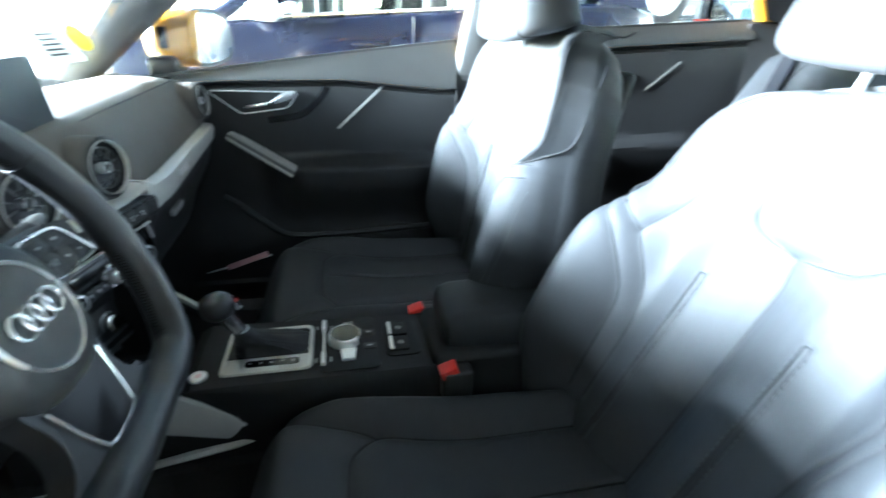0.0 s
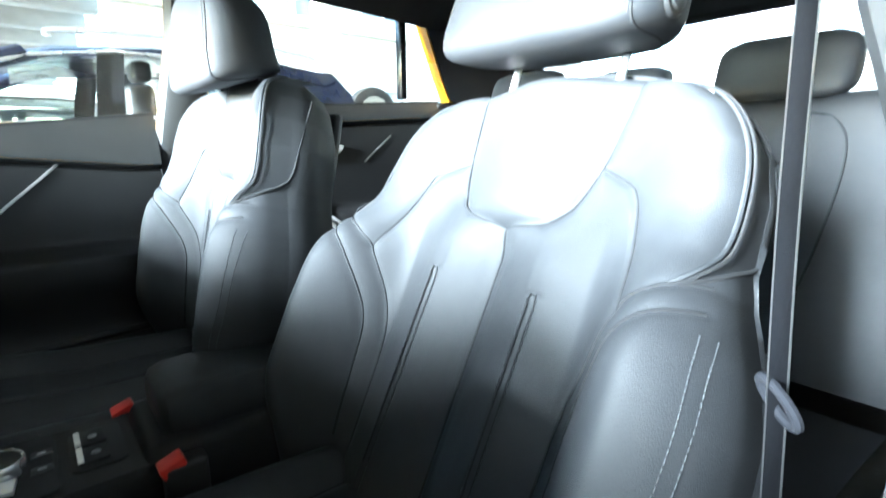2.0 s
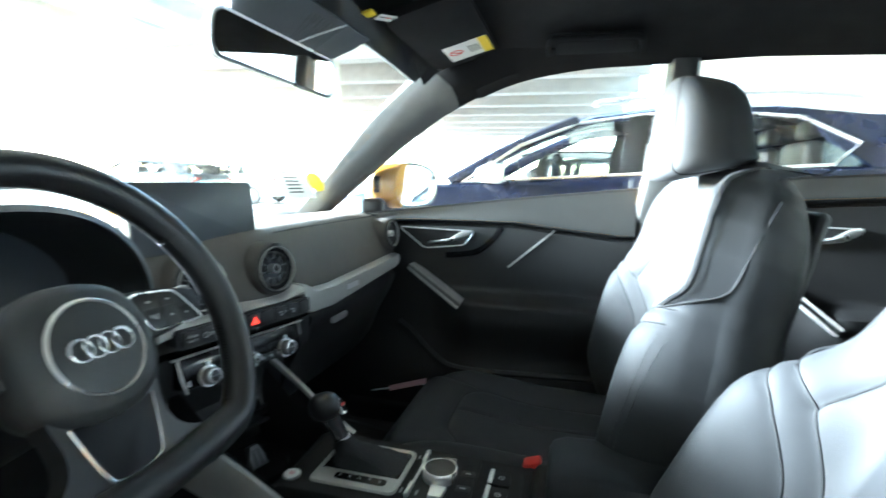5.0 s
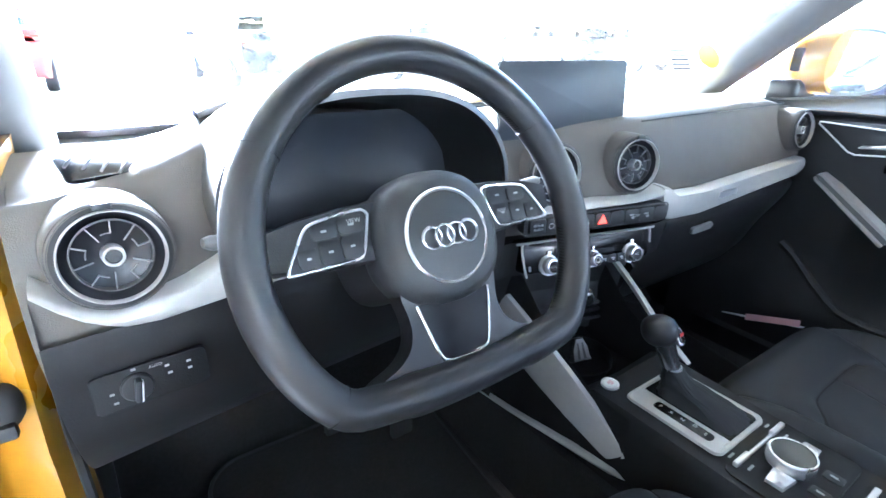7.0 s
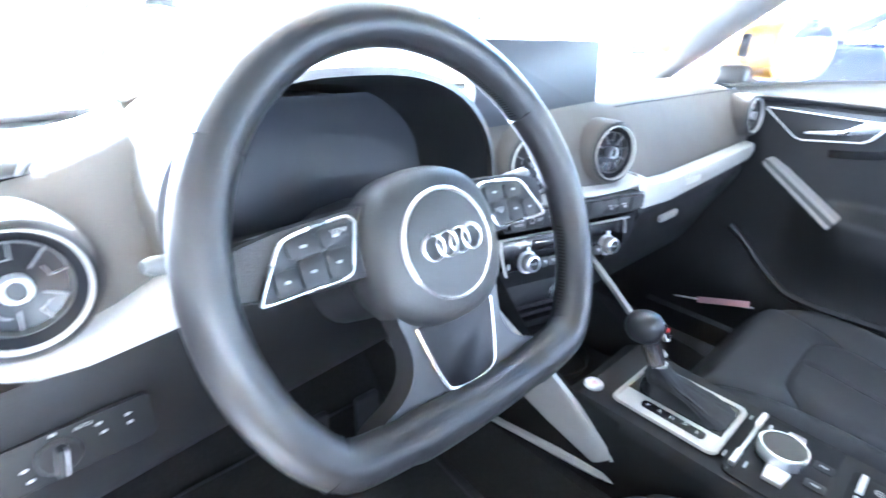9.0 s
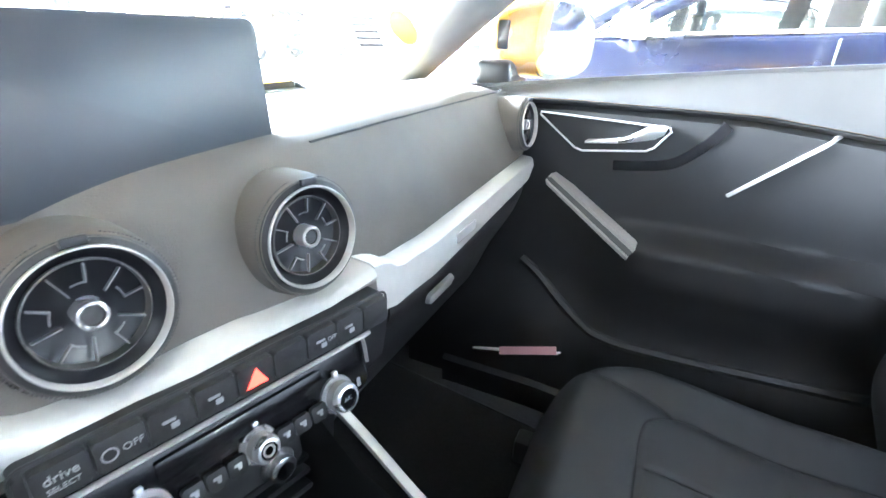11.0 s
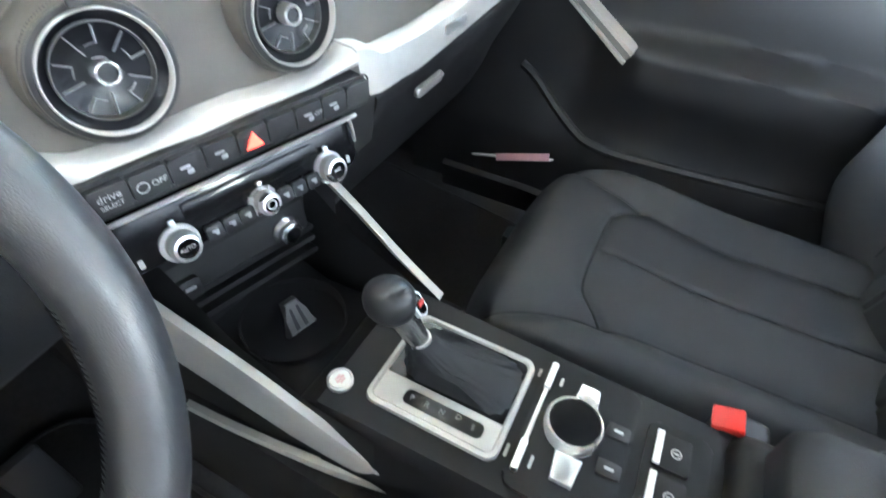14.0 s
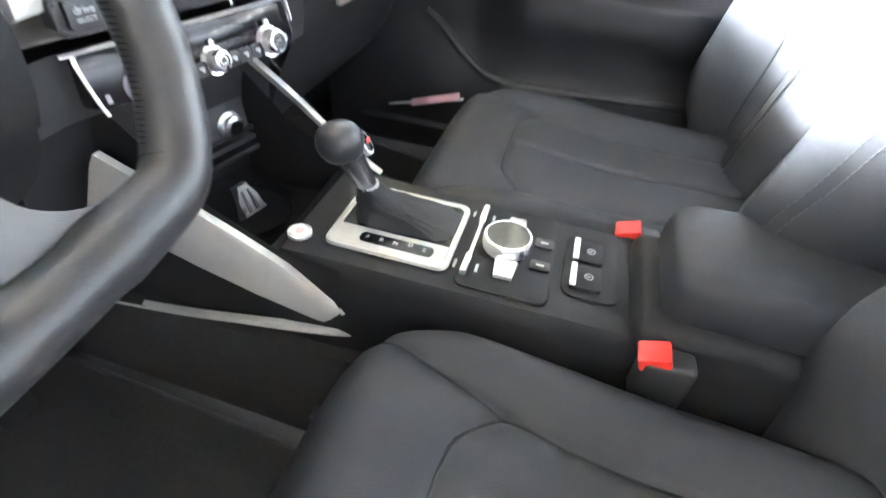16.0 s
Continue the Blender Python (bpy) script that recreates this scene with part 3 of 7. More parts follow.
# window line and pillars, both sides
TOP = [(0.68, 0.375, 1.303), (0.675, 0.262, 1.343), (0.662, 0.104, 1.366), (0.66, -0.06, 1.372), (0.66, -0.31, 1.383), (0.66, -0.75, 1.388), (0.655, -0.86, 1.376)]


def both(fn):
    for sg in (1, -1):
        fn(lambda p: Vector((sg * p[0], p[1], p[2])), sg)


PILLAR = material("dark_grey_pillar_trim", (0.095, 0.098, 0.103), 0.65, spec=0.25, grain=0.06, scale=60, bump=0.25, bscale=700)
A_UP = [(0.605, 0.4, 1.416), (0.625, 0.44, 1.402), (0.645, 0.495, 1.368)], [(0.67, 0.2, 1.356), (0.675, 0.262, 1.343), (0.68, 0.375, 1.303), (0.684, 0.43, 1.277)]
A_LOW = [(0.645, 0.495, 1.368), (0.648, 0.58, 1.298), (0.65, 0.67, 1.218), (0.65, 0.79, 1.08), (0.65, 0.9, 0.968)], [(0.684, 0.43, 1.277), (0.69, 0.5, 1.238), (0.7, 0.625, 1.148), (0.708, 0.775, 1.028), (0.712, 0.85, 0.965)]


def a_pillar(M, sg):
    for (inner, outer), mat, label, dip in ((A_UP, FABRIC, "black cloth pillar top", 0.002), (A_LOW, PILLAR, "grey pillar trim", 0.0)):
        a, b = spline(inner, 8), spline(outer, 8)
        n = 24
        a = [a[round(k * (len(a) - 1) / n)] for k in range(n + 1)]
        b = [b[round(k * (len(b) - 1) / n)] for k in range(n + 1)]
        secs = []
        for p, q in zip(a, b):
            mid = (p + q) / 2 + Vector((-0.012 + dip, -0.016 + dip, 0.004))
            o = Vector((0.04, 0.045, 0.02))
            secs.append([M(v) for v in (p + Vector((0, 0.02, 0.006)), p, p.lerp(mid, 0.6), mid, mid.lerp(q, 0.5) + Vector((-0.004, -0.003, 0)), q, q + Vector((0.03, 0.006, 0.004)), q + o, p + o)])
        part("a_pillar_trim", loft(secs), mat, cabin, label)


both(a_pillar)


def rail(M, sg):
    pts = spline(TOP, 6)
    secs = []
    for p in pts:
        z = lining_z(0.62, p.y)
        secs.append([M(v) for v in ((0.6, p.y, lining_z(0.6, p.y) + 0.003), (0.635, p.y, p.z + 0.012), (p.x - 0.006, p.y, p.z + 0.001), (p.x, p.y, p.z - 0.004), (p.x + 0.02, p.y, p.z - 0.001), (0.71, p.y, p.z + 0.03), (0.64, p.y, 1.45))])
    part("roof_rail_trim", loft(secs), FABRIC, cabin)
    part("outer_roof_rail", loft([[M(v) for v in ((p.x + 0.021, p.y, p.z + 0.008), (p.x + 0.05, p.y, p.z + 0.01), (p.x + 0.06, p.y, p.z + 0.04), (p.x + 0.03, p.y, p.z + 0.06))] for p in pts]), YELLOW, cabin, "yellow painted outer roof rail")


both(rail)


def b_pillar(M, sg):
    secs = []
    rows = [(1.40, -0.075, -0.155, 0.565), (1.36, -0.072, -0.155, 0.58), (1.25, -0.066, -0.155, 0.594), (1.15, -0.06, -0.155, 0.612), (1.06, -0.056, -0.16, 0.648), (0.98, -0.05, -0.16, 0.675), (0.88, -0.04, -0.17, 0.692), (0.6, -0.02, -0.2, 0.705), (0.36, -0.02, -0.22, 0.7)]
    if sg > 0:
        rows = [(z, y0 - 0.03 * smooth_step(1.0, 1.3, z), y1, max(x, 0.64)) for z, y0, y1, x in rows]
    for z, y0, y1, x in rows:
        secs.append([M(v) for v in ((x + 0.03, y0 + 0.012, z), (x + 0.006, y0, z), (x, y0 - 0.015, z), (x, y1 + 0.015, z), (x + 0.006, y1, z), (x + 0.03, y1 - 0.01, z))])
    # the driver's pillar gets blacker plastic in place of shade falling on it
    part("b_pillar_trim", loft(secs[:6]), SOFT if sg > 0 else HARD, cabin, "pillar trim, darkened on the shaded driver's side")
    part("b_pillar_lower_trim", loft(secs[5:]), HARD, cabin, "black lower pillar trim")
    if sg < 0:
        return
    secs = [[M(v) for v in ((x + 0.031, y0 + 0.013, z), (x + 0.05, y0 - 0.004, z), (x + 0.05, y1 - 0.012, z), (x + 0.031, y1 - 0.012, z))] for z, y0, y1, x in rows]
    part("b_pillar_frame", loft(secs), YELLOW, cabin, "yellow painted pillar frame")


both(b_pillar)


def c_pillar(M, sg):
    # body behind the quarter window
    pts = [(-0.835, 1.385), (-0.86, 1.33), (-0.915, 1.2), (-0.95, 1.13)]
    secs = [[M(v) for v in ((0.655, y, z), (0.672, y + 0.006, z), (0.7, y, z), (0.7, y - 0.03, z), (0.66, y - 0.03, z))] for y, z in pts]
    part("quarter_window_frame", loft(secs), YELLOW, cabin, "yellow painted window frame")
    secs = []
    for (y, z), back in zip(pts, (-1.25, -1.32, -1.42, -1.46)):
        secs.append([M(v) for v in ((0.652, y - 0.004, z + 0.003), (0.645, y - 0.02, z), (0.59, back, z - 0.01), (0.62, back - 0.05, z - 0.01), (0.71, back, z), (0.71, y - 0.03, z))])
    part("c_pillar_trim", loft(secs), FABRIC, cabin)
    part("window_divider", cube((0, 0, 0), (0.03, 0.022, 0.26), 0.004, 2, Matrix.Translation(M((0.675, -0.764, 1.262)))), GLOSS, cabin, "black window divider")


both(c_pillar)

# floor, sills, bulkhead and tail
part("floor_pan", loft([[(x, -1.5, 0.33 + (0.16 if abs(x) < 0.12 else 0)), (x, 0.4, 0.33 + (0.16 if abs(x) < 0.12 else 0)), (x, 0.9, 0.36 + (0.12 if abs(x) < 0.12 else 0)), (x, 1.1, 0.55), (x, 1.15, 0.95)] for x in (-0.72, -0.2, -0.13, -0.11, 0.11, 0.13, 0.2, 0.72)], False), CARPET, cabin, "black carpeted floor")
for sg in (-1, 1):
    part("door_sill", cube((sg * 0.74, 0.35, 0.4), (0.13, 1.0, 0.16), 0.03, 3), YELLOW if sg < 0 else HARD, cabin, "painted sill")
    part("sill_trim", cube((sg * 0.69, 0.35, 0.475), (0.07, 0.9, 0.03), 0.01, 2), HARD, cabin)
for sg in (-1, 1):
    part("kick_panel", cube((sg * 0.715, 0.98, 0.64), (0.03, 0.36, 0.66), 0.008), HARD, cabin)
part("rear_bulkhead", cube((0, -1.5, 0.72), (1.36, 0.05, 0.8), 0.01), HARD, cabin)
part("parcel_shelf", cube((0, -1.25, 1.05), (1.2, 0.5, 0.03), 0.01), FABRIC, cabin)
for sg in (-1, 1):
    part("rear_side_panel", cube((sg * 0.71, -1.2, 0.85), (0.06, 0.56, 0.56), 0.02), HARD, cabin)
part("tailgate_frame", loft([[(x, -1.385, lining_z(x, -1.385) + 0.004), (x, -1.42, lining_z(x, -1.4) - 0.012), (x, -1.45, lining_z(x, -1.4) - 0.012), (x, -1.5, 1.36)] for x in np.linspace(-0.62, 0.62, 15)], False), FABRIC, cabin)
part("tailgate_lower", cube((0, -1.53, 1.06), (1.26, 0.06, 0.12), 0.03), HARD, cabin)
rg = part("rear_window", loft([[(x, -1.45, 1.37), (x, -1.6, 1.1)] for x in np.linspace(-0.62, 0.62, 5)], False), GLASS, cabin, "clear rear window")
rg.visible_shadow = False
ws = part("windscreen", loft([[(x, 0.5 + 0.0 * x, 1.385 - 0.02 * (x / 0.6) ** 2), (x, 0.72 - 0.05 * (x / 0.6) ** 2, 1.19), (x, 1.06 - 0.12 * (x / 0.62) ** 2, 0.93)] for x in np.linspace(-0.62, 0.62, 13)], False), GLASS, cabin, "clear windscreen")
ws.visible_shadow = False
part("windscreen_border", loft([[(x, y, z) for y, z in ((1.012 - 0.11 * (x / 0.62) ** 2, 0.962), (1.058 - 0.12 * (x / 0.62) ** 2, 0.927), (1.064 - 0.12 * (x / 0.62) ** 2, 0.931), (1.018 - 0.11 * (x / 0.62) ** 2, 0.966))] for x in np.linspace(-0.62, 0.62, 25)]), INK, cabin, "black printed windscreen border")
part("windscreen_header", loft([[(x, 0.5, lining_z(x, 0.5) + 0.003), (x, 0.535, 1.352 - 0.02 * (x / 0.6) ** 2), (x, 0.55, 1.358 - 0.02 * (x / 0.6) ** 2), (x, 0.53, 1.4)] for x in np.linspace(-0.61, 0.61, 13)], False), FABRIC, cabin)
part("cowl", loft([[(x, 1.0 - 0.1 * (x / 0.7) ** 2, 0.935), (x, 1.12 - 0.1 * (x / 0.7) ** 2, 0.93), (x, 1.2, 0.94)] for x in np.linspace(-0.74, 0.74, 13)], False), HARD, cabin)
part("bonnet", loft([[(x, 1.2, 0.95 - 0.05 * (x / 0.8) ** 4), (x, 1.6, 0.94 - 0.06 * (x / 0.8) ** 4), (x, 2.0, 0.87 - 0.07 * (x / 0.8) ** 4), (x, 2.15, 0.75)] for x in np.linspace(-0.82, 0.82, 17)], False), YELLOW, cabin, "yellow bonnet")
for sg in (-1, 1):
    part("front_wing", cube((sg * 0.85, 1.45, 0.6), (0.08, 1.3, 0.66), 0.04, 3), YELLOW, cabin, "yellow front wing")
part("outer_flank", cube((0.86, -0.3, 0.6), (0.05, 2.3, 0.6), 0.02, 3), YELLOW, cabin, "yellow flank")
part("outer_flank", cube((-0.81, -0.85, 0.62), (0.14, 1.3, 0.66), 0.05, 3), YELLOW, cabin, "yellow flank")
# hinge pillar of the open driver's door
part("hinge_pillar", loft([[(x, y, z) for x, y in ((-0.705 + dx, 0.735), (-0.72 + dx, 0.7), (-0.80 + dx, 0.735), (-0.86 + dx, 0.9), (-0.7 + dx, 0.9))] for z, dx in ((0.36, 0.0), (0.7, 0.0), (0.96, 0.012), (1.0, 0.02))]), YELLOW, cabin, "yellow painted hinge pillar")
part("door_seal", tube(spline([(-0.706, 0.735, 0.4), (-0.706, 0.735, 0.75), (-0.7, 0.74, 0.95), (-0.69, 0.73, 1.02)], 6), 0.008, 8), RUBBER, cabin)

# ---- overhead fittings ----
for sg in (-1, 1):
    visor = thing("sun_visor", "folded black sun visor" + (" with a white and yellow warning label" if sg > 0 else ""), "sun visor", group="sun visors")
    vm = Matrix.Translation((sg * 0.43, 0.402, 1.404)) @ Matrix.Rotation(radians(-16), 4, "X") @ Matrix.Rotation(radians(sg * 2), 4, "Y")
    part("visor_panel", slab(rrect(0.38, 0.165, 0.03), 0.016, vm @ Matrix.Rotation(radians(180), 4, "X"), 0.006, 3), FABRIC, visor)
    part("visor_pivot", tube([vm @ Vector((sg * 0.2, 0.075, -0.008)), vm @ Vector((-sg * 0.2, 0.075, -0.008))], 0.006, 10), HARD, visor)
    if sg > 0:
        lm = vm @ Matrix.Translation((0.1, -0.022, -0.0165)) @ Matrix.Rotation(radians(180), 4, "X") @ Matrix.Rotation(radians(180), 4, "Z")
        tag = part("warning_label", slab(rrect(0.108, 0.106, 0.002), 0.0008, lm), LABEL, visor, "white printed warning label")
        part("label_stripe", slab(rrect(0.108, 0.022, 0.002, cy=-0.042), 0.0008, lm @ Matrix.Translation((0, 0, 0.0006))), LABELY, tag, "yellow warning stripe")
        part("label_sign", lathe([(0.017, 0), (0.017, 0.001), (0.0135, 0.001), (0.0135, 0)], 28, lm @ Matrix.Translation((0.004, 0.03, 0.0006))), INKRED, tag, "red ring sign")
        part("label_sign_bar", slab(rrect(0.028, 0.004, 0.001), 0.0009, lm @ Matrix.Translation((0.004, 0.03, 0.0006)) @ Matrix.Rotation(radians(45), 4, "Z")), INKRED, tag)
        for k in range(4):
            part("label_line", slab(rrect(0.05 - 0.006 * (k % 2), 0.003, 0.001), 0.0009, lm @ Matrix.Translation((0, -0.004 - 0.007 * k, 0.0006))), INK, tag)

lamp = thing("overhead_console", "black overhead console with reading lights", "overhead console")
part("console_body", cube((0, 0, 0), (0.24, 0.15, 0.04), 0.015, 3, Matrix.Translation((0.0, 0.43, 1.418)) @ Matrix.Rotation(radians(-14), 4, "X")), HARD, lamp)
for sg in (-1, 1):
    part("reading_light", slab(rrect(0.07, 0.03, 0.01), 0.004, Matrix.Translation((sg * 0.06, 0.41, 1.4)) @ Matrix.Rotation(radians(-14 + 180), 4, "X"), 0.001), LABEL, lamp, "clear lens")
    part("light_button", slab(rrect(0.03, 0.016, 0.004), 0.005, Matrix.Translation((sg * 0.05, 0.46, 1.388)) @ Matrix.Rotation(radians(-14 + 180), 4, "X"), 0.001), GLOSS, lamp)

part("amber_lens", cube((0, 0, 0), (0.024, 0.02, 0.006), 0.002, 2, Matrix.Translation((0.2, 0.49, 1.378)) @ Matrix.Rotation(radians(-14), 4, "X")), LABELY, lamp, "amber lens")
note = part("paper_tag", slab(rrect(0.05, 0.022, 0.001), 0.001, Matrix.Translation((0.232, 0.466, 1.378)) @ Matrix.Rotation(radians(166), 4, "X") @ Matrix.Rotation(radians(30), 4, "Z")), LABEL, lamp, "small white printed tag")
for k in range(3):
    part("tag_line", slab(rrect(0.012, 0.003, 0.0005), 0.0006, Matrix.Translation((0.232, 0.466, 1.3772)) @ Matrix.Rotation(radians(166), 4, "X") @ Matrix.Rotation(radians(30), 4, "Z") @ Matrix.Translation((-0.015 + 0.014 * k, 0.003, 0.0005))), INKRED if k % 2 else INK, note)

grab = thing("grab_handle", "black folding grab handle over the passenger window", "grab handle")
gm = Matrix.Translation((0.55, 0.085, 1.398)) @ Matrix.Rotation(radians(20), 4, "Y")
part("handle_recess", slab(rrect(0.078, 0.215, 0.02), 0.003, gm @ Matrix.Rotation(radians(180), 4, "X"), 0.001), FABRIC, grab, "dark recess behind the handle")
part("handle_bar", tube(spline([gm @ Vector(p) for p in ((0.036, -0.102, -0.004), (0.0, -0.103, -0.007), (-0.026, -0.096, -0.01), (-0.034, -0.075, -0.011), (-0.036, 0, -0.012), (-0.034, 0.075, -0.011), (-0.026, 0.096, -0.01), (0.0, 0.103, -0.007), (0.036, 0.102, -0.004))], 5), 0.0065, 10), FABRIC, grab, "black folding bar")
part("handle_cover", slab(rrect(0.05, 0.17, 0.012), 0.006, gm @ Matrix.Translation((0.008, 0, -0.002)) @ Matrix.Rotation(radians(180), 4, "X"), 0.003, 3), FABRIC, grab)
for sy in (-1, 1):
    part("handle_hinge", cube((0.02, sy * 0.098, -0.006), (0.022, 0.018, 0.008), 0.003, 2, m=gm), FABRIC, grab)

rv = thing("rear_view_mirror", "frameless black rear-view mirror on the windscreen", "mirror")
mm = Matrix.Translation((0.004, 0.548, 1.257)) @ Matrix.Rotation(radians(-8), 4, "Z") @ Matrix.Rotation(radians(4), 4, "Y") @ Matrix.Rotation(radians(94.5), 4, "X")
part("mirror_shell", loft([[(*(mm @ Vector((x * k, y * k, z))),) for x, y in rrect(0.268, 0.062, 0.022, 6)] for k, z in ((1.0, 0.0), (1.0, -0.012), (0.9, -0.028), (0.5, -0.036))]), HARD, rv)
part("mirror_glass", slab(rrect(0.262, 0.057, 0.02, 6), 0.002, mm @ Matrix.Translation((0, 0, 0.0005))), MIRROR, rv, "silvered mirror glass")
part("mirror_stalk", tube(spline([(0.02, 0.59, 1.265), (0.015, 0.62, 1.28), (0.01, 0.635, 1.3)], 5), 0.013, 12), HARD, rv)
part("mirror_frame", tube([mm @ Vector((x, y, 0.001)) for x, y in rrect(0.268, 0.063, 0.022, 8)], 0.0022, 8, True), CHROME, rv, "thin bright mirror edge")
# camera panel behind the top of the glass
sensor = thing("sensor_panel", "dark grey ribbed sensor cover on the windscreen", "sensor cover")
G0, G1 = Vector((0, 0.522, 1.354)), Vector((0, 0.6, 1.288))
panel_at = lambda x, t, off=0.0: G0.lerp(G1, t) + Vector((x, -0.64 * off, -0.76 * off))
part("cover_plate", loft([[panel_at(x0, t, -0.004), panel_at(x0, t, 0.004), panel_at(x1, t, 0.004), panel_at(x1, t, -0.004)] for t, x0, x1 in ((0, -0.14, 0.27), (0.35, -0.11, 0.25), (0.8, -0.07, 0.21), (1, -0.05, 0.18))]), PILLAR, sensor)
for k in range(9):
    part("cover_rib", tube([panel_at(0.07 + 0.012 * k, 0.12, 0.0045), panel_at(0.07 + 0.009 * k, 0.75, 0.0045)], 0.0016, 5), GREYTRIM, sensor)
part("cover_edge", tube([panel_at(0.166, 0, 0.006), panel_at(0.12, 0.4, 0.006), panel_at(0.078, 0.82, 0.006)], 0.0016, 6), LABEL, sensor, "pale cover edge")

# hinge check strap on the yellow pillar
chk = thing("door_check", "black door check strap on the yellow pillar", "door check")
part("check_body", cube((-0.752, 0.698, 0.768), (0.058, 0.04, 0.046), 0.018, 4), RUBBER, chk)
part("check_arm", cube((-0.8, 0.69, 0.77), (0.05, 0.03, 0.016), 0.006), RUBBER, chk)
part("check_plate", cube((-0.745, 0.678, 0.752), (0.03, 0.012, 0.016), 0.004), HARD, chk)

# permits behind the windscreen
pm = thing("windscreen_permit", "white printed permit and yellow disc on the windscreen", "sticker")
pmm = Matrix.Translation((0.51, 0.83, 1.055)) @ Matrix.Rotation(radians(-14), 4, "Z") @ Matrix.Rotation(radians(58), 4, "X")
part("permit_sheet", slab(rrect(0.1, 0.075, 0.004), 0.0008, pmm), LABEL, pm)
for k in range(5):
    part("permit_line", slab(rrect(0.05, 0.004, 0.001), 0.0006, pmm @ Matrix.Translation((-0.012, 0.025 - 0.011 * k, 0.0007))), INK, pm)
part("yellow_disc", lathe([(0.0, 0.001), (0.03, 0.001), (0.03, 0.0)], 32, pmm @ Matrix.Translation((0.075, 0.012, 0.001))), LABELY, pm, "yellow disc")

# ---- right-hand doors ----


def door_surface(y0, y1, arm, low):
    """x of the inner trim of a door at (y, z)."""
    def X(y, z):
        b = belt_z(y)
        x = 0.704
        t = min(max((b - z) / (b - low(y)), 0.0), 1.0)
        x -= 0.032 * (1 - (1 - t) ** 1.6) * (1 - smooth_step(-0.001, 0.008, low(y) - z))
        ins = smooth_step(0.0, 0.02, low(y) - z)
        x -= 0.022 * ins
        # arm rest
        ya, yb, za, depth = arm[0], arm[1], arm[2], arm[3]
        along = smooth_step(ya - 0.06, ya + 0.05, y) * (1 - smooth_step(yb - 0.03, yb + 0.1, y))
        x -= depth * along * smooth_step(za + 0.03, za - 0.005, z) * (0.35 + 0.65 * smooth_step(za - 0.18, za - 0.04, z))
        x -= 0.03 * smooth_step(0.66, 0.5, z)
        return x
    return X


def panel_grid(X, y0, y1, ztop, zbot, ny=90, nz=80, clip=None):
    bm = bmesh.new()
    rows = []
    for j in range(nz + 1):
        row = []
        for i in range(ny + 1):
            y = y0 + (y1 - y0) * i / ny
            zt, zb = ztop(y), zbot(y)
            z = zb + (zt - zb) * j / nz
            row.append(bm.verts.new((X(y, z), y, z)))
        rows.append(row)
    for a, b in zip(rows, rows[1:]):
        for i in range(ny):
            bm.faces.new((a[i], a[i + 1], b[i + 1], b[i]))
    return bm


def on(X, y, z, off=0.0):
    return Vector((X(y, z) - off, y, z))


def strip(X, pts, width, proud, n=10):
    """A bar lying on the trim along (y, z) points."""
    sp = spline([(0, *p) for p in pts], n)
    secs = []
    for i, p in enumerate(sp):
        d = (sp[min(i + 1, len(sp) - 1)] - sp[max(i - 1, 0)]).normalized()
        k = Vector((0, -d.z, d.y)) * width / 2
        q = on(X, p.y, p.z)
        secs.append([q + k + Vector((0.004, 0, 0)), q + k * 0.8 - Vector((proud, 0, 0)), q - k * 0.8 - Vector((proud, 0, 0)), q - k + Vector((0.004, 0, 0))])
    return loft(secs)


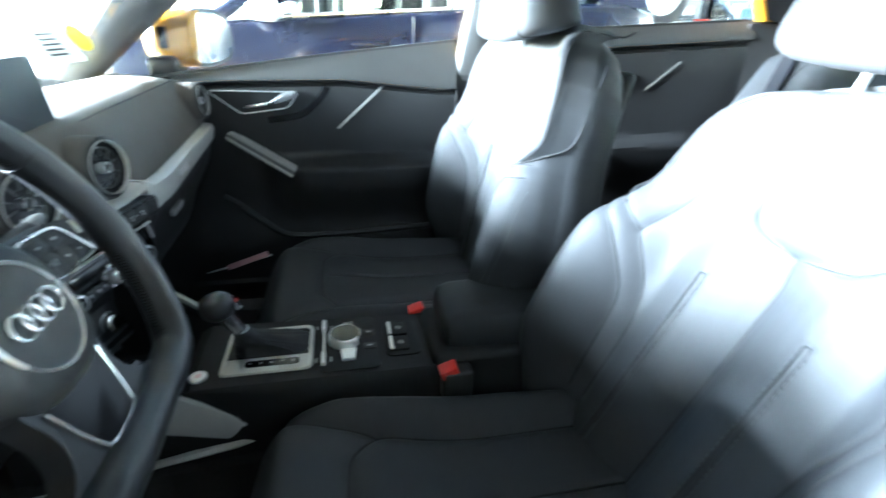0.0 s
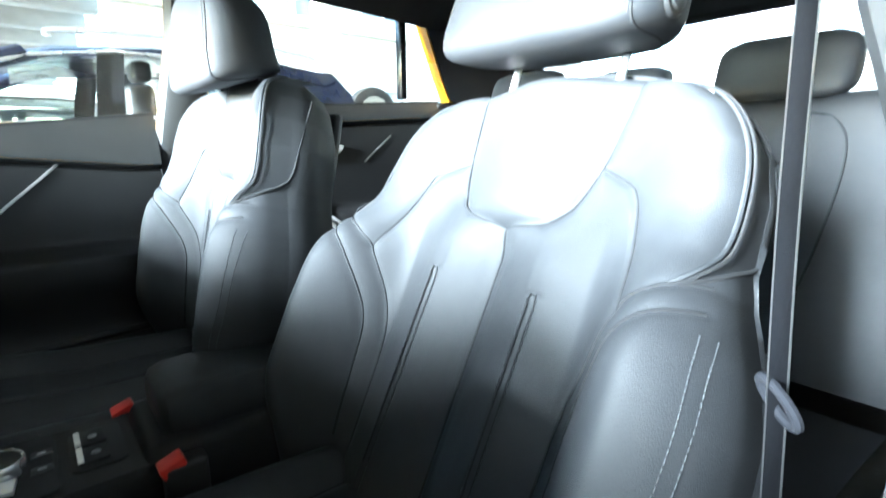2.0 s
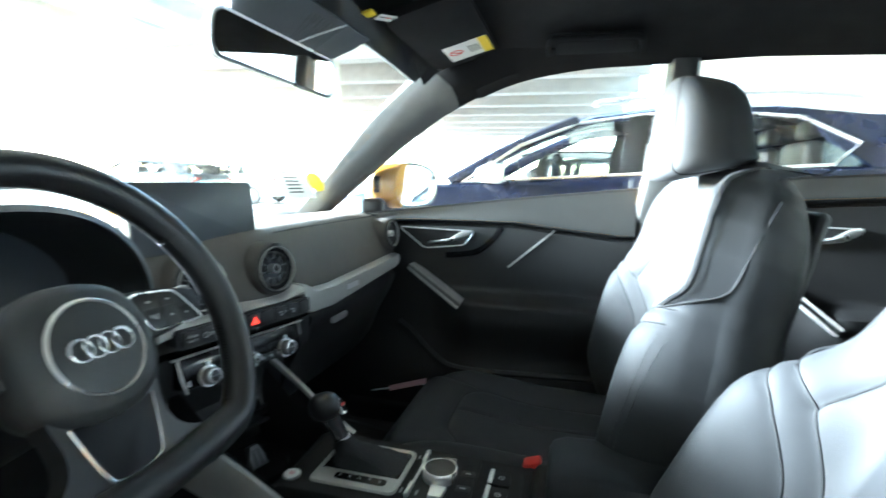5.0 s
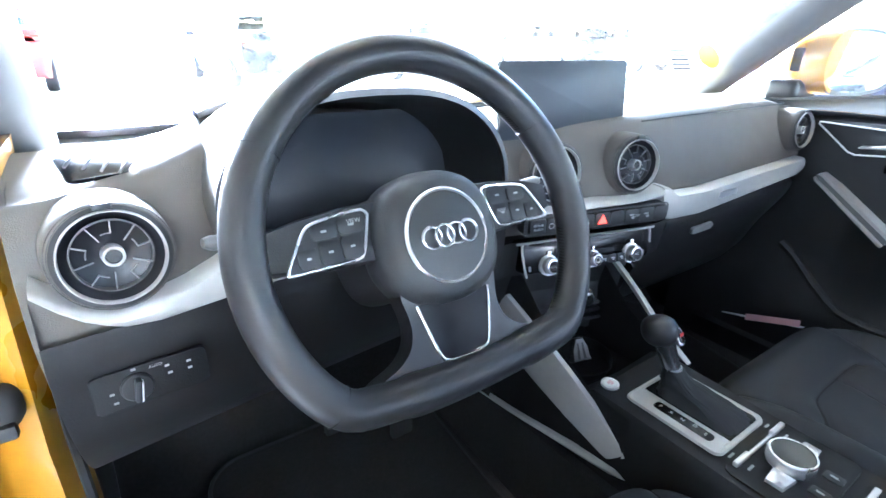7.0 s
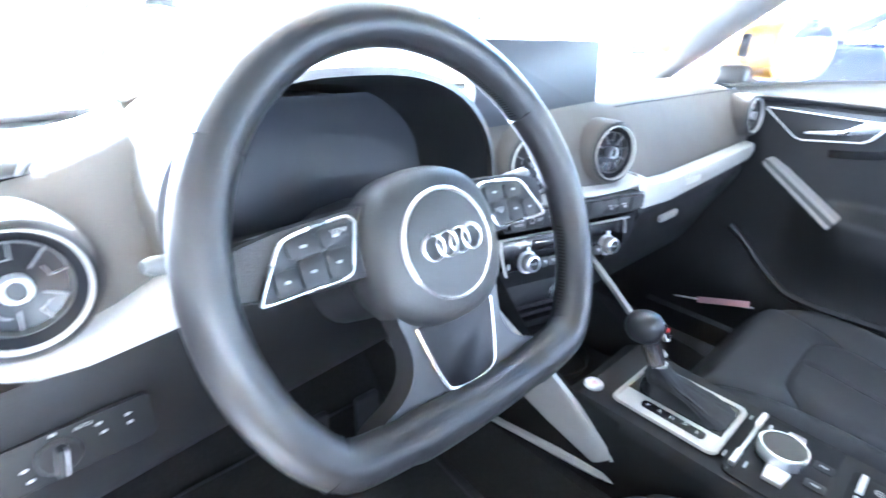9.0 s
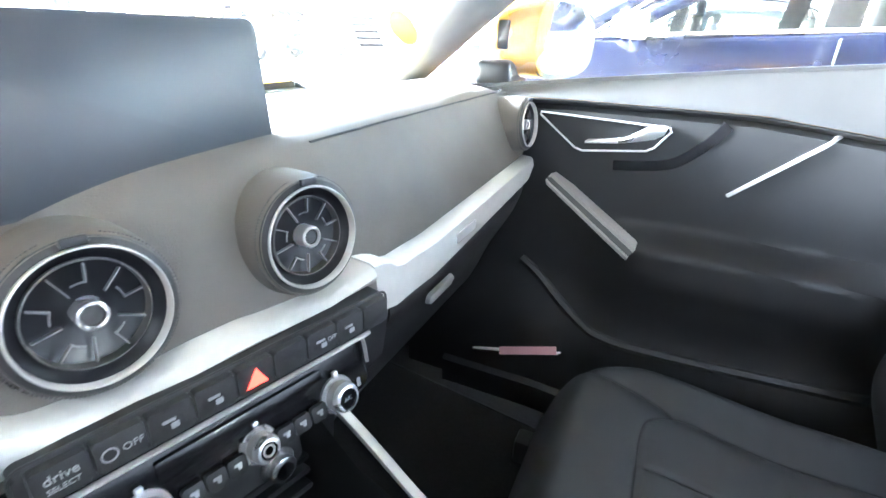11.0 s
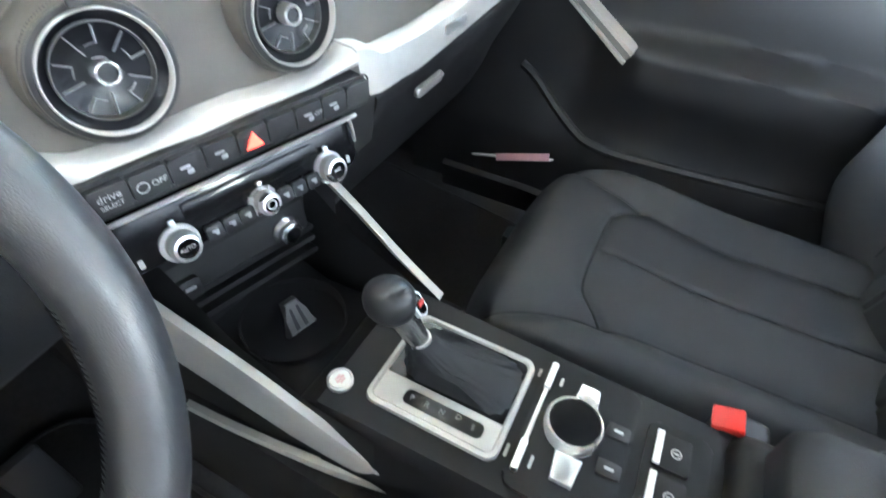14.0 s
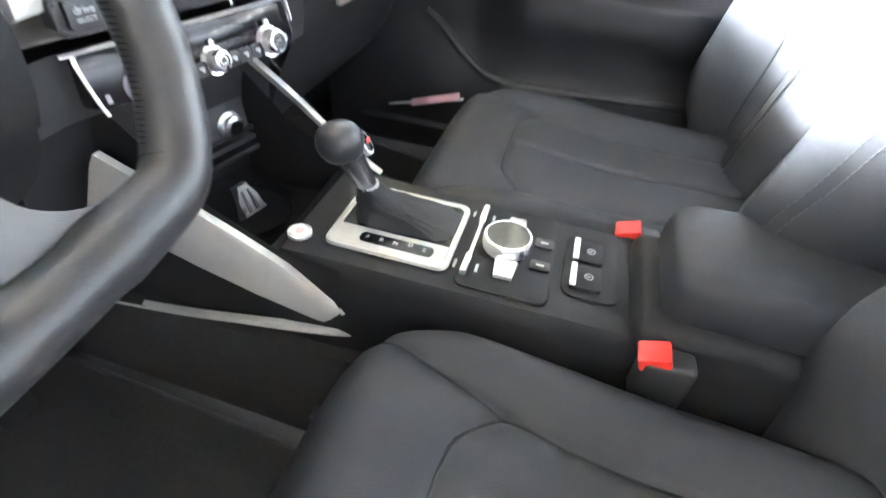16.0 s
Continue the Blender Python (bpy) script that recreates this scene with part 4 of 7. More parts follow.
def make_door(name, label, y0, y1, arm, handle, stripe_pts, pull_pts, glass_pts, low, stripe_mat):
    door = thing(name, label, "car door", group="right-hand doors")
    X = door_surface(y0, y1, arm, low)
    pad = lambda y: low(y)
    part("upper_pad", panel_grid(X, y0, y1, lambda y: belt_z(y), lambda y: pad(y) + 0.002, nz=16), SOFT, door, "soft dark grey upper door pad")
    part("door_panel", panel_grid(X, y0, y1, lambda y: pad(y) - 0.002, lambda y: 0.36), HARD, door, "black door panel")
    part("pad_joint", tube([on(X, y, pad(y) - 0.001, -0.001) for y in np.linspace(y0, y1, 40)], 0.0022, 6), RUBBER, door)
    part("belt_seal", loft([[(0.703, y, belt_z(y)), (0.706, y, belt_z(y) + 0.006), (0.72, y, belt_z(y) + 0.006), (0.75, y, belt_z(y) - 0.006)] for y in np.linspace(y0, y1, 24)], False), RUBBER, door)
    part("outer_skin", loft([[(0.75, y, belt_z(y) - 0.005), (0.8, y, belt_z(y) - 0.03), (0.86, y, 0.85), (0.87, y, 0.6), (0.83, y, 0.4)] for y in np.linspace(y0, y1, 16)], False), YELLOW, door, "yellow outer door skin")
    for sy, yy in ((1, y0), (-1, y1)):
        part("door_edge", loft([[(X(yy, z), yy, z), (0.8, yy, z)] for z in np.linspace(0.42, belt_z(yy), 12)], False), RUBBER, door)
    gl = part("window_glass", loft([[(0.712 - 0.03 * (z - 1.0), y, z) for y, z in glass_pts[:len(glass_pts) // 2]], [(0.712 - 0.03 * (z - 1.0), y, z) for y, z in glass_pts[len(glass_pts) // 2:]]], False), GLASS, door, "clear side window")
    gl.visible_shadow = False
    # handle in its bezel
    (ya, za), (yb, zb), (yc, zc), (yd, zd) = handle
    quad, outl = [Vector((0, *p)) for p in handle], []
    for i in range(4):
        p, a0, b0 = quad[i], quad[i - 1], quad[(i + 1) % 4]
        u0, u1 = p + (a0 - p).normalized() * 0.016, p + (b0 - p).normalized() * 0.016
        outl += [u0, u0.lerp(p, 0.55), (u0 + u1 + 2 * p) / 4, u1.lerp(p, 0.55), u1] + [u1.lerp(b0 + (p - b0).normalized() * 0.016, k / 5) for k in range(1, 5)]
    loop = [on(X, p.y, p.z, 0.004) for p in outl]
    bez = part("handle_bezel", tube(loop, 0.0018, 8, True), CHROME, door, "thin chrome handle surround")
    cen = sum(loop, Vector()) / len(loop)
    part("handle_cup", loft([[v for v in loop], [v.lerp(cen, 0.08) + Vector((0.012, 0, 0)) for v in loop], [v.lerp(cen, 0.3) + Vector((0.022, 0, 0)) for v in loop], [v.lerp(cen, 0.98) + Vector((0.024, 0, 0)) for v in loop]], True, False), GLOSS, door)
    secs = []
    for dy, dz, w, o in ((-0.088, -0.0425, 0.003, 0.003), (-0.092, -0.041, 0.005, 0.008), (-0.12, -0.037, 0.006, 0.011), (-0.15, -0.032, 0.008, 0.012), (-0.165, -0.026, 0.013, 0.012), (-0.178, -0.02, 0.018, 0.011), (-0.2, -0.014, 0.019, 0.009), (-0.212, -0.0105, 0.012, 0.004)):
        q = Vector((X(ya, za) - o, ya + dy, za + dz))
        t = Vector((0, -0.25, 1)).normalized() * w * 0.65
        secs.append([q + t + Vector((0.006, 0, 0)), q + t * 0.85 - Vector((0.002, 0, 0)), q + t * 0.2 - Vector((0.004, 0, 0)), q - t * 0.85 - Vector((0.001, 0, 0)), q - t + Vector((0.006, 0, 0))])
    part("door_handle", loft(secs), CHROME, door, "satin metal door handle")
    part("trim_stripe", strip(X, stripe_pts, 0.0065, 0.003), stripe_mat, door, "slim metal trim stripe")
    p0, p1 = Vector(pull_pts[0]), Vector(pull_pts[1])
    d = (p1 - p0).normalized()
    a = Vector((1, 0, 0)).cross(d).normalized()
    o = Vector((-1, 0, 0))
    secs = []
    for t, w in ((0, 0.35), (0.03, 0.9), (0.5, 1.0), (0.97, 1.1), (1.0, 1.0)):
        p = p0.lerp(p1, t)
        secs.append([p + a * 0.011 * w + Vector((0.03, 0, 0)), p + a * 0.011 * w, p + a * 0.0085 * w + o * 0.008, p + a * 0.004 * w + o * 0.008, p + a * 0.003 * w - o * 0.002, p - a * 0.006 * w - o * 0.002, p - a * 0.007 * w + o * 0.003, p - a * 0.013 * w + o * 0.003, p - a * 0.0145 * w + Vector((0.03, 0, 0))])
    pull = part("pull_handle", loft(secs), PULL, door, "brushed silver pull handle")
    part("pull_groove", loft([[v + o * 0.0025 for v in (s[4], s[5], s[5] + Vector((0.004, 0, 0)), s[4] + Vector((0.004, 0, 0)))] for s in secs]), GREYTRIM, pull, "dark grey groove")
    return door, X


low_f = lambda y: curve_at([(-0.06, 0.945), (0.0, 0.943), (0.263, 0.968), (0.541, 0.966), (0.8, 0.956)], y)
front_door, XF = make_door("front_door", "closed front passenger door with a silver pull and chrome handle", -0.045, 0.83, (0.0, 0.4, 0.745, 0.055, 0.06), ((0.6, 0.943), (0.376, 0.938), (0.405, 0.898), (0.522, 0.884)), [(0.155, 0.952), (0.28, 0.842)], ((0.664, 0.565, 0.832), (0.612, 0.402, 0.738)), [(0.83, 0.96), (0.49, 1.0), (0.26, 1.03), (-0.06, 1.06), (0.83, 0.97), (0.49, 1.235), (0.26, 1.34), (-0.06, 1.375)], low_f, PULL)
low_r = lambda y: belt_z(y) - 0.05
rear_door, XR = make_door("rear_door", "closed rear passenger door with a silver pull", -0.94, -0.155, (-0.8, -0.5, 0.78, 0.05, 0.06), ((-0.33, 0.99), (-0.55, 0.985), (-0.51, 0.955), (-0.4, 0.938)), [(-0.72, 1.016), (-0.62, 0.936)], ((0.67, -0.4, 0.83), (0.63, -0.5, 0.745)), [(-0.15, 1.07), (-0.5, 1.105), (-0.75, 1.12), (-0.93, 1.13), (-0.15, 1.375), (-0.5, 1.385), (-0.75, 1.39), (-0.85, 1.38)], low_r, TONGUE)
# flat black strip laid on the panel; no groove is cut
part("panel_groove", strip(XF, [(0.302, 0.95), (0.326, 0.917), (0.366, 0.883), (0.41, 0.872), (0.46, 0.866)], 0.02, 0.0012), GLOSS, front_door, "flat dark strip curving round the handle")
part("door_pocket", loft([[(XF(y, 0.5) - 0.055, y, 0.38), (XF(y, 0.5) - 0.06, y, 0.435), (XF(y, 0.5) - 0.052, y, 0.445), (XF(y, 0.5) - 0.03, y, 0.42)] for y in np.linspace(0.05, 0.72, 8)]), HARD, front_door)

ridge = [(0.6, 0.66), (0.565, 0.637), (0.51, 0.59), (0.46, 0.558), (0.42, 0.548), (0.3, 0.548), (0.1, 0.556), (0.0, 0.56)]
part("pocket_ridge", tube([on(XF, p.y, p.z, -0.004) for p in spline([(0, y, z) for y, z in ridge], 5)], 0.011, 8), HARD, front_door)
part("door_skin", loft([[(x, y, z) for x, z in ((0.772, belt_z(y) - 0.012), (0.806, belt_z(y) - 0.05), (0.816, 0.72), (0.806, 0.5), (0.78, 0.36), (0.765, 0.36), (0.79, 0.5), (0.8, 0.72), (0.765, belt_z(y) - 0.03))] for y in np.linspace(-0.045, 0.79, 12)]), YELLOW, front_door, "yellow outer door skin")
left_rear = copy_thing(rear_door, Matrix.Diagonal((-1, 1, 1, 1)))
for ob in [o for o in left_rear.children if o.name.startswith("pull_handle")]:
    for sub in ob.children:
        bpy.data.objects.remove(sub)
    bpy.data.objects.remove(ob)
# the driver's door stands wide open on its hinge
open_door = copy_thing(front_door, Matrix.Translation((-0.88, 0.76, 0)) @ Matrix.Rotation(radians(-68), 4, "Z") @ Matrix.Translation((0.8, -0.76, 0)) @ Matrix.Diagonal((-1, 1, 1, 1)))
tagged(open_door, "wide open driver's door with a yellow outer skin", "car door", "front doors")

# outside mirror on the passenger side
em = thing("door_mirror", "yellow door mirror with a large silvered glass", "mirror")
c = Vector((0.85, 0.65, 1.058))
MH = Matrix.Translation(c) @ Matrix.Rotation(radians(-11), 4, "Z")
secs = []
for y, ky, kz in ((0.105, 0.2, 0.25), (0.1, 0.45, 0.5), (0.085, 0.7, 0.74), (0.06, 0.88, 0.9), (0.03, 0.97, 0.98), (-0.01, 1.0, 1.0), (-0.04, 0.98, 0.98), (-0.046, 0.95, 0.95)):
    secs.append([MH @ Vector((x * ky - 0.012, y, z * kz)) for x, z in rrect(0.23, 0.14, 0.06, 8)])
part("mirror_housing", loft(secs), YELLOW, em, "yellow painted mirror housing")
mg = MH @ Matrix.Translation((-0.006, -0.044, 0)) @ Matrix.Rotation(radians(-7), 4, "Z") @ Matrix.Rotation(radians(88), 4, "X")
leaf = [(p.x, p.y) for p in spline([(-0.1, 0.0, 0), (-0.088, 0.048, 0), (-0.045, 0.062, 0), (0.03, 0.06, 0), (0.085, 0.042, 0), (0.106, 0.005, 0), (0.098, -0.035, 0), (0.06, -0.056, 0), (-0.03, -0.062, 0), (-0.085, -0.05, 0), (-0.1, 0.0, 0)], 5)[:-1]]
part("mirror_rim", slab([(x * 1.09, y * 1.14) for x, y in leaf], 0.009, mg), HARD, em, "black rim")
part("mirror_glass", slab(leaf, 0.003, mg @ Matrix.Translation((0, 0, 0.0075))), MIRROR, em, "silvered mirror glass")
part("mirror_foot", cube((0.765, 0.7, 0.995), (0.12, 0.07, 0.05), 0.015, 3), HARD, em)
part("mirror_lamp", cube((-0.122, 0.018, 0.004), (0.012, 0.024, 0.05), 0.004, m=MH), GLOSS, em, "black lens in the mirror")

paper = thing("booklet", "pale pink and white booklet lying in the door pocket", "booklet")
BK = Matrix.Translation((0.648, 0.582, 0.466)) @ Matrix.Rotation(radians(-14), 4, "X")
part("booklet_pages", slab([(p.x, p.y) for p in spline([(-0.009, -0.088, 0), (0.012, -0.088, 0), (0.012, 0, 0), (0.004, 0.07, 0), (-0.001, 0.094, 0), (-0.005, 0.07, 0), (-0.01, 0, 0), (-0.009, -0.088, 0)], 4)[:-1]], 0.003, BK @ Matrix.Rotation(radians(12), 4, "Y")), PAPER, paper)
part("booklet_cover", cube((0, 0, 0), (0.001, 0.12, 0.016), 0, 1, BK @ Matrix.Translation((-0.011, -0.03, 0.009)) @ Matrix.Rotation(radians(-4), 4, "X") @ Matrix.Rotation(radians(35), 4, "Y")), PAPERPINK, paper, "pale pink printed cover")

# ---- dashboard ----
dash = thing("dashboard", "black soft-touch dashboard with a silver trim band and round vents", "dashboard")


def face_y(x):
    """Where the dashboard's face stands, turned towards the driver in the middle."""
    return curve_at([(-0.7, 0.6), (-0.5, 0.625), (-0.14, 0.662), (0.12, 0.597), (0.2, 0.6), (0.62, 0.6), (0.68, 0.61)], x)


def dash_rows(x):
    f = face_y(x)
    e = smooth_step(0.6, 0.69, abs(x))
    q = 0.047 * math.exp(-((abs(x + 0.375) / 0.165) ** 4))
    inside = smooth_step(0.156, 0.138, abs(x + 0.375))
    return [(y + 0.12 * inside * (y < f + 0.11 and z > 0.86), z + q * k) for (y, z), k in zip([(1.02 - 0.11 * (x / 0.68) ** 2, 0.945), (0.93 - 0.08 * (x / 0.68) ** 2, 0.972), (0.8, 0.982), (f + 0.1, 0.983 - 0.01 * e), (f + 0.067, 0.978 - 0.012 * e), (f + 0.05, 0.968), (f + 0.034, 0.945), (f + 0.02, 0.915), (f + 0.012, 0.885), (f + 0.01, 0.862), (f + 0.015, 0.84), (f + 0.02, 0.818)], (0.0, 0.3, 0.8, 1.0, 0.95, 0.8, 0.45, 0.15, 0, 0, 0, 0))]


xs = np.linspace(-0.69, 0.69, 70)
part("dash_top", loft([[Vector((x, p.y, p.z)) for p in spline([(0, *p) for p in dash_rows(x)], 4)] for x in xs], False), DASH, dash, "soft-touch dashboard top", angle=60)
# lower halves
def lower(x0, x1, name, label):
    secs = []
    for x in np.linspace(x0, x1, 24):
        f = face_y(x)
        secs.append([Vector((x, p.y, p.z)) for p in spline([(0, f + 0.02, 0.815), (0, f + 0.002, 0.806), (0, f + 0.012, 0.77), (0, f + 0.05, 0.7), (0, f + 0.1, 0.6), (0, f + 0.22, 0.5)], 4)])
    return part(name, loft(secs, False), HARD, dash, label)


glove = lower(0.17, 0.675, "glovebox", "black glovebox lid")
part("glovebox_latch", slab(rrect(0.07, 0.013, 0.005), 0.006, Matrix.Translation((0.29, 0.602, 0.775)) @ Matrix.Rotation(radians(96), 4, "X"), 0.003), PULL, glove, "metal glovebox latch")
part("knee_panel", loft([[Vector((x, p.y, p.z)) for p in spline([(0, face_y(x) - 0.005, 0.868), (0, face_y(x) - 0.012, 0.84), (0, face_y(x) - 0.0, 0.78), (0, face_y(x) + 0.05, 0.7), (0, face_y(x) + 0.16, 0.62), (0, face_y(x) + 0.3, 0.58)], 4)] for x in np.linspace(-0.685, -0.16, 30)], False), LOWDASH, dash, "black lower dashboard panel")
for sg in (-1, 1):
    part("dash_end", loft([[Vector((sg * 0.685, y, z)), Vector((sg * 0.69, 0.85, z))] for y, z in ((0.61, 0.8), (0.6, 0.87), (0.64, 0.95), (0.68, 0.975))], False), LOWDASH, dash)


def band(pts, name, mat, label, tops, bots, proud=0.012, n=40):
    secs = []
    for x in np.linspace(*pts, n):
        f = face_y(x) - proud
        zt, zb = curve_at(tops, x), curve_at(bots, x)
        secs.append([Vector((x, f + 0.03, zt + 0.002)), Vector((x, f + 0.005, zt)), Vector((x, f, zt - 0.003)), Vector((x, f - 0.003, (zt + zb) / 2)), Vector((x, f, zb + 0.003)), Vector((x, f + 0.005, zb)), Vector((x, f + 0.03, zb - 0.002))])
    return part(name, loft(secs), mat, dash, label)


# silver band: right half, middle with the vents over it, left half
band((0.118, 0.665), "trim_band", SILVER, "satin silver trim band", [(0.118, 0.882), (0.14, 0.878), (0.165, 0.862), (0.25, 0.856), (0.62, 0.868), (0.665, 0.865)], [(0.118, 0.83), (0.16, 0.818), (0.25, 0.812), (0.62, 0.832), (0.665, 0.835)])
band((-0.155, 0.118), "trim_band", SILVER, "satin silver trim band", [(-0.155, 0.89), (-0.11, 0.867), (-0.07, 0.864), (-0.02, 0.869), (0.01, 0.87), (0.03, 0.868), (0.07, 0.867), (0.118, 0.88)], [(-0.155, 0.846), (0.118, 0.862)])
band((-0.68, -0.155), "trim_band", SILVER, "satin silver trim band", [(-0.68, 0.92), (-0.66, 0.9), (-0.63, 0.885), (-0.58, 0.888), (-0.53, 0.905), (-0.4, 0.91), (-0.155, 0.9)], [(-0.68, 0.912), (-0.66, 0.887), (-0.63, 0.868), (-0.6, 0.864), (-0.5, 0.868), (-0.155, 0.87)])
part("badge_plate", slab(rrect(0.06, 0.012, 0.002), 0.0012, Matrix.Translation((0.33, face_y(0.33) - 0.0145, 0.84)) @ Matrix.Rotation(radians(90), 4, "X")), CHROME, dash, "small engraved plate on the trim")


def air_vent(c, yaw, pitch=-6, r=0.0365):
    m = Matrix.Translation(c) @ Matrix.Rotation(radians(yaw), 4, "Z") @ Matrix.Rotation(radians(90 + pitch), 4, "X")
    v = part("air_vent", lathe([(r + 0.012, -0.05), (r + 0.0105, -0.02), (r + 0.009, -0.004), (r + 0.006, 0.001), (r + 0.002, 0.002)], 56, m), DASH, dash, "round turbine air vent")
    part("vent_wheel", lathe([(r + 0.0085, -0.014), (r + 0.0078, -0.004), (r + 0.0065, 0.0005), (r + 0.0022, 0.0032), (r + 0.0018, 0)], 72, m), HARD, v, "ribbed black vent wheel")
    ribs = bmesh.new()
    for k in range(130):
        a = 2 * math.pi * k / 130
        if abs(a - math.pi / 2) > 0.3:
            bmesh.ops.create_cube(ribs, size=1, matrix=m @ Matrix.Rotation(a, 4, "Z") @ Matrix.Translation((r + 0.0078, 0, -0.006)) @ Matrix.Diagonal((0.0016, 0.0009, 0.008, 1)))
    part("wheel_ribs", ribs, HARD, v)
    part("vent_ring", lathe([(r + 0.0019, -0.003), (r + 0.0017, 0.0046), (r + 0.001, 0.0052), (r + 0.0003, 0.0042), (r - 0.0002, -0.004)], 64, m), SILVER, v, "satin silver vent ring")
    part("vent_barrel", lathe([(r - 0.0002, -0.001), (r - 0.004, -0.006), (r - 0.0068, -0.007), (r - 0.0076, -0.0105), (r - 0.009, -0.0115), (0, -0.0115)], 48, m), INLAY, v)
    part("vent_inner_ring", lathe([(r - 0.0068, -0.0075), (r - 0.0068, -0.004), (r - 0.0078, -0.0035), (r - 0.0082, -0.012)], 48, m), TONGUE, v)
    part("vent_hub", lathe([(0, -0.002), (0.0055, -0.002), (0.006, -0.001), (0.006, -0.012)], 28, m), HARD, v)
    part("hub_ring", lathe([(0.0058, -0.004), (0.006, 0.0), (0.007, 0.001), (0.0082, 0.0), (0.0086, -0.012)], 32, m), CHROME, v, "chrome hub ring")
    for k in range(10):
        a0 = 2 * math.pi * k / 10 + 0.2
        rm = m @ Matrix.Rotation(a0, 4, "Z")
        part("vent_vane", cube((0.0215 if k % 2 else 0.0235, 0, -0.0055), (0.0145 if k % 2 else 0.0105, 0.0008, 0.003), 0, m=rm), VANE, v)
        if k % 2 == 0:
            arc = [m @ Vector((0.0185 * math.cos(a0 + d), 0.0185 * math.sin(a0 + d), -0.0052)) for d in np.linspace(0.02, 0.4, 7)]
            part("vent_hook", tube(arc, 0.0006, 5), VANE, v)
    part("vent_tab", cube((0, r + 0.0055, 0.004), (0.013, 0.005, 0.004), 0.001, m=m), HARD, v)
    return v


air_vent((0.0695, 0.61, 0.919), -14, r=0.0375)
air_vent((-0.0735, 0.644, 0.916), -14, r=0.0385)
air_vent((0.612, 0.597, 0.929), -4, r=0.034)
air_vent((-0.622, 0.6, 0.932), 4, r=0.0365)

# buttons under the band
SM = Matrix.Translation((0, 0.612, 0)) @ Matrix.Rotation(radians(-14), 4, "Z") @ Matrix.Rotation(radians(90), 4, "X")
SL = lambda u, z, o=0.0: SM @ Matrix.Translation((u - 0.005, z + 0.005, o))
row = part("switch_strip", slab(rrect(0.258, 0.027, 0.006), 0.02, SL(-0.002, 0.8415, -0.012), 0.003), HARD, dash, "black switch strip")
part("switch_strip_rim", tube([SL(-0.002, 0.8415, 0.008) @ Vector((x, y, 0)) for x, y in rrect(0.26, 0.029, 0.007, 6)], 0.001, 6, True), HARD, row)
for k in range(9):
    u = -0.112 + 0.0278 * k
    b = part("switch", slab(rrect(0.0264, 0.021, 0.002), 0.007, SL(u, 0.8425, 0.007), 0.0018), HARD, row)
    if k == 4:
        part("hazard_sign", slab([(-0.0078, -0.006), (0.0078, -0.006), (0, 0.0075)], 0.0008, SL(u, 0.842, 0.0142)), HAZARD, b, "lit red warning triangle")
    elif k == 0:
        text("drive", 0.008, PRINT, SL(u, 0.8455, 0.0144), b)
        text("SELECT", 0.0048, PRINT, SL(u, 0.8385, 0.0144), b)
    elif k == 1:
        text("OFF", 0.0065, PRINT, SL(u + 0.006, 0.842, 0.0144), b)
        part("switch_sign", lathe([(0.0045, 0), (0.0045, 0.0006), (0.0036, 0.0006), (0.0036, 0)], 20, SL(u - 0.006, 0.842, 0.0142)), PRINT, b)
    elif k in (2, 3, 6, 7):
        part("switch_sign", slab(rrect(0.008, 0.002, 0.0008), 0.0006, SL(u - 0.002, 0.844, 0.0142)), PRINT, b)
        part("switch_sign", slab(rrect(0.005, 0.004, 0.0008), 0.0006, SL(u + 0.001, 0.8395, 0.0142)), PRINT, b)
        if k == 6:
            text("OFF", 0.005, PRINT, SL(u + 0.009, 0.842, 0.0144), b)
# climate panel
clim = part("climate_panel", slab(rrect(0.238, 0.05, 0.008), 0.03, SL(-0.005, 0.779, -0.034) @ Matrix.Rotation(radians(-14), 4, "X"), 0.003), GLOSS, dash, "gloss black climate panel")
CL = lambda u, z, o=0.0: SL(u + 0.004, 0.782, 0.0) @ Matrix.Rotation(radians(-14), 4, "X") @ Matrix.Translation((0, z, o))
part("climate_rim", tube([CL(-0.01, 0, 0.001) @ Vector(p) for p in spline([(0.1185, 0.004, 0), (0.119, 0.02, 0), (0.117, 0.0275, 0), (0.109, 0.0285, 0), (-0.109, 0.0285, 0), (-0.117, 0.0275, 0), (-0.119, 0.018, 0), (-0.116, -0.01, 0), (-0.113, -0.024, 0)], 5)], 0.0021, 8, flat=0.6), PULL, clim, "silver climate panel rim")
part("climate_display", slab(rrect(0.13, 0.016, 0.002), 0.002, CL(-0.005, 0.012, -0.002), 0.0005), GLOSS, clim, "dark display strip")
